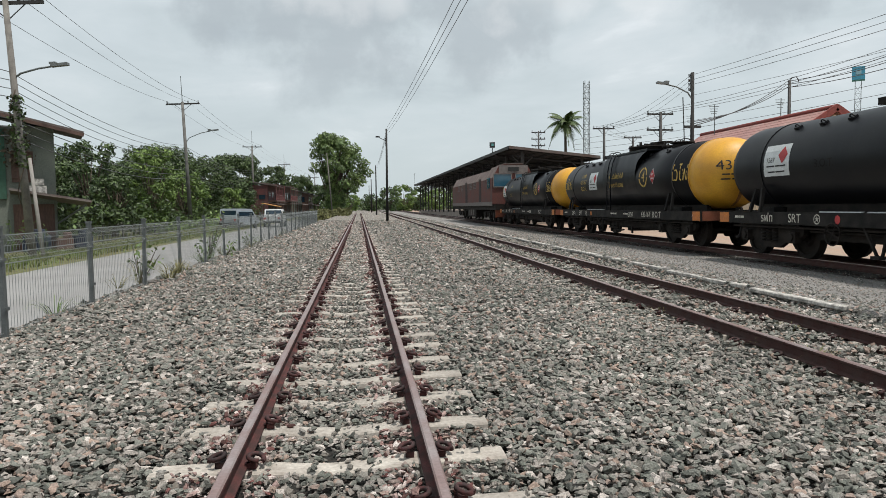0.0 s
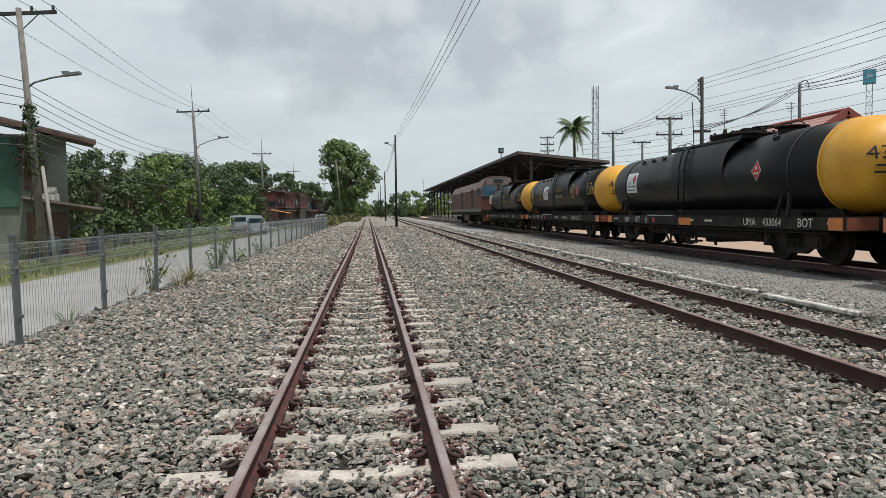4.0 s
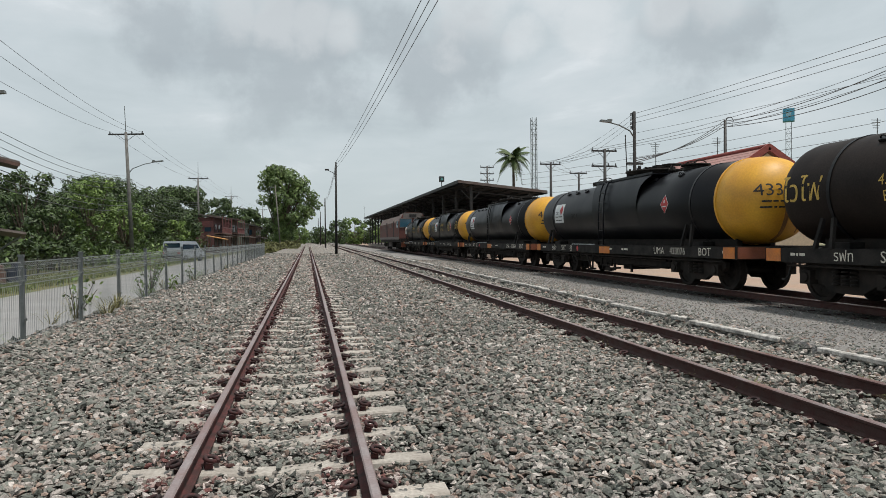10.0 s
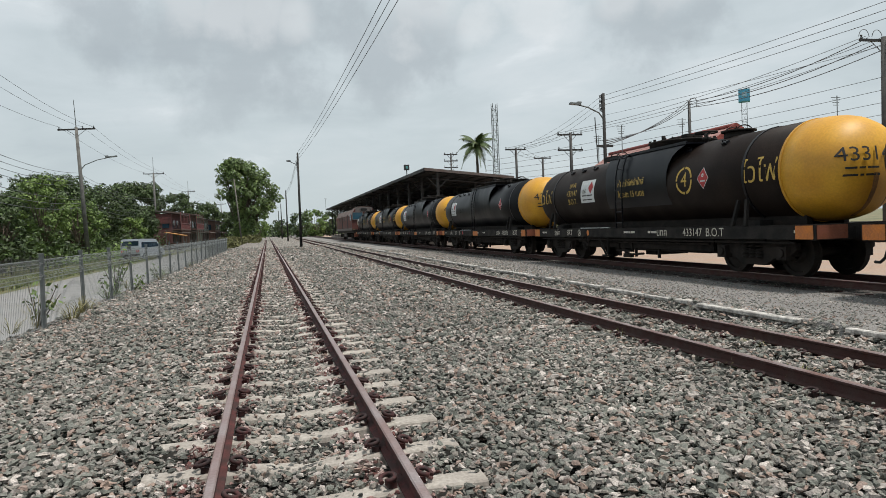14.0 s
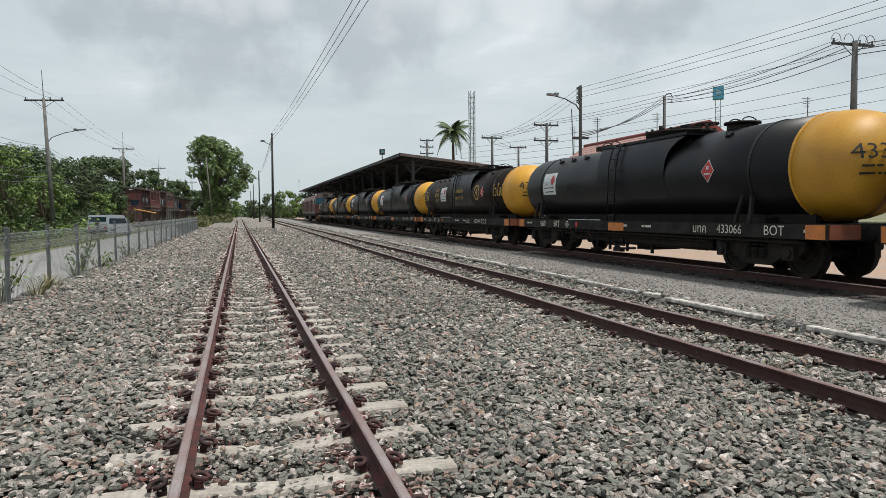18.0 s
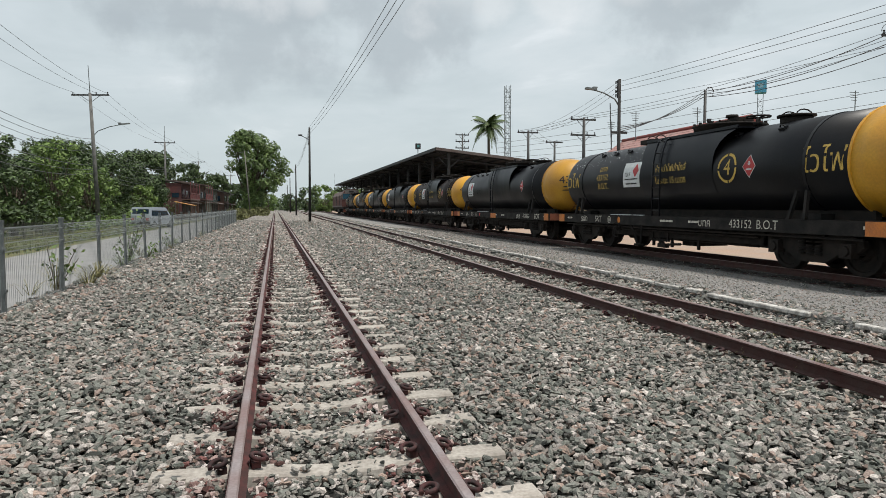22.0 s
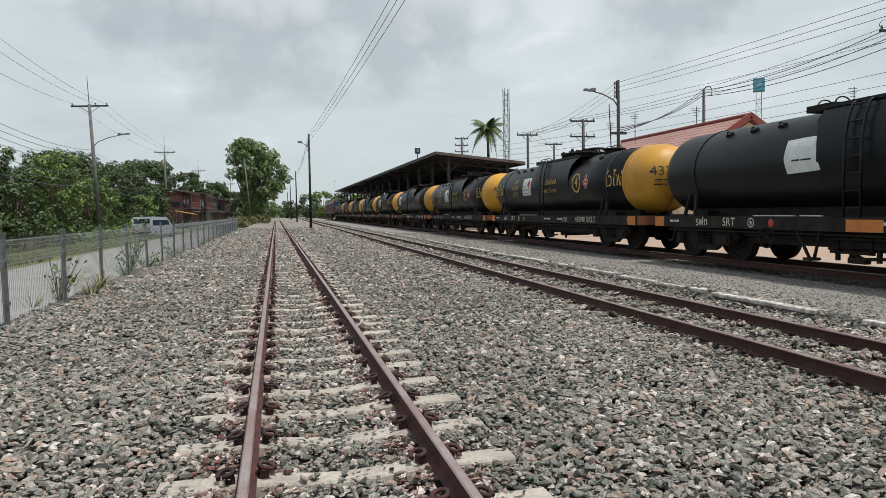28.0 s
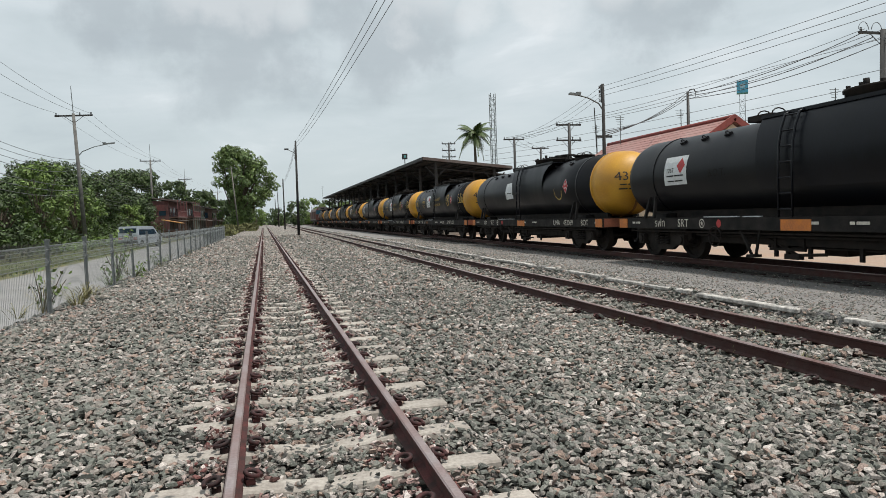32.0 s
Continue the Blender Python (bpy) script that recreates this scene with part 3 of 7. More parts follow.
def make_track(label, x0, z, y0, y1, step, first, near_end, slope, web, clip_rows, rise=0.008):
    """Rails on sleepers; sleepers and clips close to the path are pieces of their own."""
    t = thing("railway_track", label, "railway track", kind="structure", group="tracks of the station yard")
    for s in (-1, 1):
        r = part("rail", rail_mesh(y0, y1, slope, web), None, t, m=pose(x0 + s * 0.535, 0, z + rise))
    rng = random.Random(int(x0 * 10) + 3)
    n, y, far = 0, first, []
    while y < y1:
        xx = x0 + slope * y
        if y < near_end:
            sl = part("sleeper", SLEEPER, None, t, m=pose(xx + rng.uniform(-0.02, 0.02), y + rng.uniform(-0.015, 0.015), z + rng.uniform(-0.008, 0.006), 0, 0, rng.uniform(-1.2, 1.2)))
            if y < clip_rows:
                for rx in (-0.535, 0.535):
                    for s, me in ((-1, CLIP_L), (1, CLIP_R)):
                        part("rail_clip", me, None, sl, m=pose(rx + s * 0.055, rng.uniform(-0.02, 0.02), 0.0, 0, 0, rng.uniform(-14, 14)))
            else:
                far.append((xx, y))
        y += step
    rows = []
    while y < y1:
        rows.append(y)
        y += step
    k = np.arange(near_end, min(y1, 160), step)
    far_sleepers([first + step * math.ceil((v - first) / step) for v in k], "sleeper_row", t, lambda yy: x0 + slope * yy, z)
    bm = bmesh.new()
    for xx, yy in far:
        for rx in (-0.535, 0.535):
            for s in (-1, 1):
                box(bm, xx + rx + s * 0.1, yy, z + 0.03, 0.07, 0.1, 0.06)
    if far:
        part("clip_row", bm, "clip", t)["kind"] = "stuff"
    return t


make_track("metre-gauge siding, rusty rails on concrete sleepers in grey ballast", 0.04, 0.0, -40, 300, 0.64, -5.41, 36, 0.0, "rust", 17)
make_track("running line with dark rusty rails half buried in ballast", 4.61, -0.015, -40, 330, 0.64, -5.33, 36, SLOPE, "rust_dark", 15, 0.045)
make_track("station line with dark rails under the tank train", 9.66, 0.02, -130, 400, 0.62, 2.0, 20, SLOPE, "rust_dark", 2, 0.14)


# ---------- the train ----------
RAIL_Z, TRACK_X, PITCH = 0.285, 9.66, 13.66
TANK_R, TANK_Z = 0.94, 1.99



def rolling(t):
    """Metres that the train has run at a time."""
    return float(np.interp(t, [r[0] for r in TRAIN], [r[1] for r in TRAIN]))


CACHE = {}


def shared(name, key, make, mats, parent, label="", m=None):
    """A part whose mesh is made once and shared by all its repeats."""
    if key not in CACHE:
        bm = bmesh.new()
        make(bm)
        CACHE[key] = finish(name, bm, mats)
    return part(name, CACHE[key], None, parent, label, m)


L = PITCH
BAND_Y = -12.25
DOME = [(0.0, 0.94), (0.36, 0.935), (0.58, 0.91), (0.77, 0.86), (0.95, 0.77), (1.09, 0.62), (1.19, 0.44), (1.25, 0.24), (1.27, 0.02)]


def dome_y(r):
    """How far the rear end bulges at a radius."""
    return BAND_Y - float(np.interp(-r, [-q for _, q in DOME], [a for a, _ in DOME]))


def on_tank(me, y, up, lift=0.006):
    """Lay a flat lettering mesh on the near side of the barrel: its x runs towards the rear, its y upwards."""
    for v in me.vertices:
        a = (up + v.co.y) / TANK_R
        r = TANK_R + lift
        v.co = Vector((-r * math.cos(a), y - v.co.x, TANK_Z + r * math.sin(a)))
    return me


def on_end(me, x, up):
    """Lay a flat lettering mesh on the dished rear end, read from behind."""
    for v in me.vertices:
        px, pz = x + v.co.x, up + v.co.y
        v.co = Vector((px, dome_y(math.hypot(px, pz)) - 0.036, TANK_Z + pz))
    return me


def on_sill(me, y, z):
    for v in me.vertices:
        v.co = Vector((-1.057, y - v.co.x, z + v.co.y))
    return me


def bars(widths, h, mat, gap=0.03):
    """A row of plain upright marks for writing that is not lettered."""
    bm = bmesh.new()
    x = -(sum(widths) + gap * (len(widths) - 1)) / 2
    for w in widths:
        for i in range(max(1, int(w / 0.08))):
            k = max(1, int(w / 0.08))
            a, b = x + i * w / k, x + (i + 1) * w / k
            f = [bm.verts.new(p) for p in ((a, -h / 2, 0), (b, -h / 2, 0), (b, h / 2, 0), (a, h / 2, 0))]
            bm.faces.new(f)
        x += w + gap
    return finish("lettering", bm, mat)


def ring_mesh(r, w, mat, gaps=4, seg=40, open_part=0.0):
    bm = bmesh.new()
    for k in range(seg):
        if gaps and k % (seg // gaps) == 0 or k / seg < open_part:
            continue
        a, b = k / seg * math.tau, (k + 1) / seg * math.tau
        bm.faces.new([bm.verts.new((math.cos(t) * q, math.sin(t) * q, 0)) for t, q in ((a, r), (b, r), (b, r - w), (a, r - w))])
    return finish("ring", bm, mat)


def poly_mesh(pts, mat, name="sign"):
    bm = bmesh.new()
    bm.faces.new([bm.verts.new((x, y, 0)) for x, y in pts])
    if len(pts) == 4:
        bmesh.ops.subdivide_edges(bm, edges=bm.edges[:], cuts=4, use_grid_fill=True)
    else:
        ys = [p[1] for p in pts]
        for k in range(1, 8):
            bmesh.ops.bisect_plane(bm, geom=bm.verts[:] + bm.edges[:] + bm.faces[:], plane_co=(0, min(ys) + (max(ys) - min(ys)) * k / 8, 0), plane_no=(0, 1, 0))
    return finish(name, bm, mat)


def barrel(bm):
    lathe(bm, [(-0.52, 0.02), (-0.535, 0.35), (-0.575, 0.60), (-0.64, 0.77), (-0.73, 0.865), (-0.84, 0.915), (-0.98, TANK_R), (-1.7, TANK_R), (-4.6, TANK_R), (-7.4, TANK_R), (-10.0, TANK_R), (BAND_Y, TANK_R)], 48)


def rear_end(bm):
    lathe(bm, [(BAND_Y - a, r) for a, r in DOME], 48)


def strap(bm):
    seg = 40
    for k in range(seg):
        a, b = k / seg * math.tau, (k + 1) / seg * math.tau
        for (ya, ra), (yb, rb) in (((-0.035, 0.938), (-0.035, 0.956)), ((-0.035, 0.956), (0.035, 0.956)), ((0.035, 0.956), (0.035, 0.938))):
            bm.faces.new([bm.verts.new((math.cos(t) * r, y, math.sin(t) * r)) for t, y, r in ((a, ya, ra), (b, ya, ra), (b, yb, rb), (a, yb, rb))])
    bmesh.ops.remove_doubles(bm, verts=bm.verts[:], dist=0.0005)


def end_rim(bm):
    seg = 48
    for k in range(seg):
        a, b = k / seg * math.tau, (k + 1) / seg * math.tau
        for (ya, ra), (yb, rb) in (((-0.03, 0.936), (-0.025, 0.953)), ((-0.025, 0.953), (0.025, 0.953)), ((0.025, 0.953), (0.03, 0.936))):
            bm.faces.new([bm.verts.new((math.cos(t) * r, y, math.sin(t) * r)) for t, y, r in ((a, ya, ra), (b, ya, ra), (b, yb, rb), (a, yb, rb))])
    bmesh.ops.remove_doubles(bm, verts=bm.verts[:], dist=0.0005)


def apron(bm):
    """The splash apron: a sheet from the walkway's edge down to the barrel's flank, with a sweeping rear cut."""
    prof = [(-0.835, 1.53), (-0.92, 1.75), (-0.95, 1.99), (-0.95, 2.14), (-0.945, 2.30), (-0.925, 2.47), (-0.89, 2.62), (-0.835, 2.76), (-0.775, 2.865)]
    cut = [-8.30, -8.26, -8.24, -8.24, -8.26, -8.32, -8.42, -8.60, -8.85]
    for s in (1, -1):
        rows = []
        for (x, z), c in zip(prof, cut):
            rows.append([bm.verts.new((x * s, -5.25 + (c + 5.25) * u / 8, z)) for u in range(9)])
        for a, b in zip(rows, rows[1:]):
            for i in range(8):
                bm.faces.new((a[i], a[i + 1], b[i + 1], b[i])).smooth = True
        # front cheek that closes the sheet against the barrel
        for (x0, z0), (x1, z1) in zip(prof[3:], prof[4:]):
            q = []
            for x, z in ((x0, z0), (x1, z1)):
                r = math.hypot(x, z - TANK_Z)
                q.append((x * s, z, x * s * 0.935 / r, TANK_Z + (z - TANK_Z) * 0.935 / r))
            bm.faces.new([bm.verts.new(p) for p in ((q[0][0], -5.25, q[0][1]), (q[1][0], -5.25, q[1][1]), (q[1][2], -5.25, q[1][3]), (q[0][2], -5.25, q[0][3]))])


def walkway(bm):
    box(bm, 0, -7.05, 2.88, 1.58, 3.62, 0.03)
    for s in (-1, 1):
        box(bm, s * 0.785, -7.05, 2.90, 0.03, 3.62, 0.06)


def manway(bm):
    """A low round dome with a bolted lid, levers and small fittings."""
    lathe(bm, [(2.86, 0.78), (3.12, 0.78), (3.135, 0.81), (3.165, 0.81), (3.18, 0.74), (3.20, 0.05)], 28, "z")
    lathe(bm, [(3.19, 0.34), (3.25, 0.34), (3.27, 0.30), (3.28, 0.05)], 20, "z")
    for k in range(14):
        a = k * math.tau / 14
        box(bm, 0.76 * math.cos(a), 0.76 * math.sin(a), 3.19, 0.05, 0.05, 0.06)
    for y, w in ((-0.55, 0.42), (0.5, 0.35)):
        box(bm, -0.1, y, 3.235, w, 0.24, 0.08)
    tube(bm, (-0.4, -0.2, 3.25), (-0.1, 0.25, 3.29), 0.022, seg=6)
    tube(bm, (-0.3, 0.35, 3.2), (-0.3, 0.35, 3.36), 0.05, seg=8)


def top_wheel(bm):
    """A flat hand wheel on a short spindle."""
    tube(bm, (0, 0, 2.82), (0, 0, 3.22), 0.06, 0.045, 10)
    tube(bm, (0, 0, 3.05), (0, 0, 3.12), 0.10, 0.10, 10)
    n = 16
    pipe(bm, [(0.24 * math.cos(k * math.tau / n), 0.24 * math.sin(k * math.tau / n), 3.23) for k in range(n + 1)], 0.022, 5)
    for k in range(4):
        a = k * math.tau / 4
        tube(bm, (0, 0, 3.21), (0.24 * math.cos(a), 0.24 * math.sin(a), 3.23), 0.016, seg=5)


def valve(bm):
    tube(bm, (0, 0, 2.95), (0, 0, 3.12), 0.05)
    lathe(bm, [(3.11, 0.13), (3.13, 0.15), (3.15, 0.13)], 14, "z")
    tube(bm, (0, 0, 3.1), (0.3, 0.1, 3.1), 0.035)


def vent(bm):
    tube(bm, (0, 0, 2.96), (0, 0, 3.30), 0.10, 0.09, 12)
    tube(bm, (0, 0, 3.30), (0, 0, 3.36), 0.14, 0.13, 12)


def hatch(bm):
    tube(bm, (0, 0, 2.90), (0, 0, 3.10), 0.30, 0.30, 18)
    tube(bm, (0, 0, 3.10), (0, 0, 3.14), 0.36, 0.36, 18)
    for s in (-1, 1):
        pipe(bm, [(0.18 * math.cos(a), s * 0.2, 3.12 + 0.11 * math.sin(a)) for a in np.linspace(0, math.pi, 7)], 0.014, 5)


def front_box(bm):
    box(bm, 0.0, 0, 3.01, 1.2, 0.62, 0.12)
    for y in (-0.2, 0.2):
        pipe(bm, [(-0.3 + 0.16 * math.cos(a), y, 3.06 + 0.12 * math.sin(a)) for a in np.linspace(0, math.pi, 7)], 0.014, 5)


def ladder(bm):
    for s in (-0.17, 0.17):
        pts = [(-0.79, s, 2.89), (-0.88, s, 2.86), (-0.97, s, 2.62), (-1.03, s, 2.32), (-1.05, s, 1.99), (-1.05, s, 1.7), (-1.05, s, 1.0)]
        pipe(bm, pts, 0.022, 6)
    for k in range(7):
        z = 1.15 + 0.28 * k
        x = float(np.interp(z, [1.0, 1.99, 2.32, 2.62, 2.86], [-1.05, -1.05, -1.03, -0.97, -0.88]))
        tube(bm, (x, -0.17, z), (x, 0.17, z), 0.016, seg=6)


def lug(bm):
    a0 = math.radians(52)
    pts = []
    for a in np.linspace(0, math.pi, 8):
        r = 0.935 + 0.10 * math.sin(a)
        th = a0
        pts.append((-r * math.cos(th), 0.075 * math.cos(a), r * math.sin(th)))
    pipe(bm, pts, 0.014, 5)
    box(bm, -0.937 * math.cos(a0), 0, 0.937 * math.sin(a0), 0.1, 0.16, 0.1, (0, -38, 0))


def saddle(bm):
    for s in (-1, 1):
        for dy in (-0.22, 0.22):
            tube(bm, (s * 1.04, dy * 0.9, 1.0), (s * 0.93, dy * 0.55, 1.52), 0.045, 0.045, 4)
    box(bm, 0, 0, 1.05, 1.5, 0.5, 0.12)


def side_sill(bm):
    box(bm, -0.025, -L / 2, 0.885, 0.014, L - 0.95, 0.25)
    box(bm, 0.0, -L / 2, 1.003, 0.07, L - 0.95, 0.014)
    box(bm, 0.0, -L / 2, 0.767, 0.07, L - 0.95, 0.014)


def deck(bm):
    box(bm, 0, -L / 2, 0.84, 0.42, L - 1.0, 0.24)
    for k in range(9):
        box(bm, 0, -0.9 - k * (L - 1.8) / 8, 0.90, 2.0, 0.09, 0.16)
    box(bm, 0, -L / 2, 1.0, 1.95, L - 1.1, 0.012)
    for s in (-0.40, 0.40):
        box(bm, s, -L / 2, 1.14, 0.12, L - 2.6, 0.28)
    for s in (-0.72, 0.72):
        box(bm, s, -L / 2, 0.63, 0.05, 6.4, 0.32)


def headstock(bm):
    box(bm, 0, 0, 0.885, 2.10, 0.10, 0.27)
    box(bm, 0, 0.06, 0.86, 0.5, 0.06, 0.2)


def coupler(bm):
    box(bm, 0, 0.16, 0.80, 0.14, 0.36, 0.16)
    box(bm, 0.03, 0.36, 0.80, 0.22, 0.16, 0.24)
    box(bm, -0.08, 0.40, 0.80, 0.07, 0.12, 0.22)


def hose(bm):
    pipe(bm, [(-0.42, 0.02, 0.80), (-0.42, 0.12, 0.74), (-0.43, 0.17, 0.60), (-0.43, 0.22, 0.46), (-0.42, 0.32, 0.38), (-0.40, 0.44, 0.38)], 0.025, 7)


def orange_block(bm):
    box(bm, 0, 0, 0.885, 0.012, 0.40, 0.235)


def end_mark(bm):
    box(bm, -0.70, 0, 0.885, 0.62, 0.012, 0.235)


def middle_mark(bm):
    box(bm, 0, 0, 0.885, 0.012, 0.72, 0.20)


def bogie_side(bm):
    """A cast side frame with its window, springs and axle boxes."""
    out = [(-1.12, 0.50), (-1.12, 0.62), (-0.70, 0.74), (-0.45, 0.80), (0.45, 0.80), (0.70, 0.74), (1.12, 0.62), (1.12, 0.50), (0.98, 0.40), (0.68, 0.40), (0.5, 0.30), (0.32, 0.20), (-0.32, 0.20), (-0.5, 0.30), (-0.68, 0.40), (-0.98, 0.40)]
    hole = [(-0.42, 0.62), (0.42, 0.62), (0.30, 0.34), (-0.30, 0.34)]
    a = [bm.verts.new((-0.05, y, z)) for y, z in out]
    b = [bm.verts.new((0.05, y, z)) for y, z in out]
    n = len(out)
    for i in range(n):
        bm.faces.new((a[i], a[(i + 1) % n], b[(i + 1) % n], b[i]))
    bm.faces.new(a)
    bm.faces.new(b[::-1])
    for dy in (-0.2, 0.0, 0.2):
        for k in range(4):
            lathe_at(bm, (-0.075, dy, 0.34 + k * 0.07), 0.065, 0.03)
    box(bm, -0.03, 0, 0.68, 0.16, 0.75, 0.12)
    for y in (-0.85, 0.85):
        box(bm, -0.07, y, 0.44, 0.16, 0.26, 0.24)
        tube(bm, (-0.15, y, 0.44), (-0.18, y, 0.44), 0.09, 0.08, 10)


def lathe_at(bm, c, r, h):
    tube(bm, (c[0], c[1], c[2]), (c[0], c[1], c[2] + h), r, r, 8)


def bolster(bm):
    box(bm, 0, 0, 0.62, 1.7, 0.36, 0.22)
    for y in (-0.42, 0.42):
        box(bm, 0, y, 0.36, 1.5, 0.07, 0.10)
        for s in (-1, 1):
            box(bm, s * 0.53, y * 1.05, 0.44, 0.1, 0.06, 0.3)


WHEEL_R = 0.43


def wheelset(bm):
    """Axle and two wheels about the x axis: tread, flange, dished web and hub."""
    prof = [(-0.075, 0.10), (-0.075, 0.15), (-0.02, 0.18), (-0.03, 0.34), (-0.065, 0.355), (-0.065, 0.425), (0.045, WHEEL_R), (0.05, 0.455), (0.075, 0.455), (0.075, 0.36), (0.02, 0.34), (0.02, 0.18), (0.08, 0.15), (0.08, 0.10)]
    for s in (-1, 1):
        rings = []
        for a, r in prof:
            x = s * 0.535 + (a if s < 0 else -a)
            rings.append([bm.verts.new((x, r * math.cos(k * math.tau / 24), r * math.sin(k * math.tau / 24))) for k in range(24)])
        for p, q in zip(rings, rings[1:]):
            for k in range(24):
                bm.faces.new((p[k], p[(k + 1) % 24], q[(k + 1) % 24], q[k]))
        for k in range(3):
            th = k * math.tau / 3
            tube(bm, (s * 0.535 - 0.035, 0.26 * math.cos(th), 0.26 * math.sin(th)), (s * 0.535 + 0.03, 0.26 * math.cos(th), 0.26 * math.sin(th)), 0.03, seg=6)
    tube(bm, (-0.78, 0, 0), (0.78, 0, 0), 0.075, seg=12)


def reservoir(bm):
    tube(bm, (-0.55, -0.75, 0.62), (-0.55, 0.75, 0.62), 0.2, 0.2, 14)
    for y in (-0.5, 0.5):
        box(bm, -0.55, y, 0.72, 0.42, 0.05, 0.2)
    tube(bm, (-0.5, 0.75, 0.66), (-0.5, 2.4, 0.68), 0.025, seg=6)


def brake_cylinder(bm):
    tube(bm, (0.15, -0.25, 0.58), (0.15, 0.35, 0.58), 0.16, 0.16, 12)
    box(bm, 0.0, -0.6, 0.50, 0.06, 1.3, 0.06)
    box(bm, -0.3, 0.5, 0.46, 0.9, 0.06, 0.06)
    box(bm, -0.75, 0.1, 0.40, 0.05, 0.9, 0.05)
    for y in (-0.3, 0.4):
        box(bm, -0.75, y, 0.55, 0.05, 0.06, 0.32)


def gear_box(bm):
    """Drop sides, levers and hangers between the bogies."""
    box(bm, -0.60, -2.2, 0.60, 0.06, 3.9, 0.36)
    box(bm, 0.60, -2.2, 0.60, 0.06, 3.9, 0.36)
    box(bm, 0.0, -0.4, 0.52, 0.9, 0.5, 0.44)
    tube(bm, (-0.72, 0.9, 0.60), (-0.72, 0.2, 0.30), 0.035, seg=6)
    tube(bm, (-0.72, 0.2, 0.30), (-0.72, -0.5, 0.34), 0.03, seg=6)
    for y in (0.75, 0.45, -0.1, -1.2):
        box(bm, -0.70, y, 0.46, 0.05, 0.07, 0.42)
    box(bm, -0.70, 0.3, 0.27, 0.12, 0.36, 0.10)
    tube(bm, (-0.66, -3.2, 0.44), (-0.66, 1.0, 0.44), 0.025, seg=6)


def vee_bracket(bm):
    for s in (-1, 1):
        tube(bm, (-1.0, s * 0.28, 0.76), (-0.92, s * 0.06, 0.28), 0.03, 0.03, 5)
    box(bm, -0.92, 0, 0.26, 0.2, 0.2, 0.05)


def hand_wheel(bm):
    n = 18
    pts = [(-1.10, 0.20 * math.cos(k * math.tau / n), 0.62 + 0.20 * math.sin(k * math.tau / n)) for k in range(n + 1)]
    pipe(bm, pts, 0.016, 5)
    for k in range(4):
        a = k * math.tau / 4 + 0.4
        tube(bm, (-1.09, 0, 0.62), (-1.10, 0.2 * math.cos(a), 0.62 + 0.2 * math.sin(a)), 0.012, seg=5)
    tube(bm, (-1.11, 0, 0.62), (-0.95, 0, 0.62), 0.03, seg=8)


def pipe_run(bm):
    tube(bm, (-0.98, -1.0, 0.70), (-0.98, -L + 1.0, 0.70), 0.022, seg=6)
    tube(bm, (-0.86, -3.6, 0.64), (-0.86, -L + 3.6, 0.64), 0.03, seg=6)


WHEELS = []


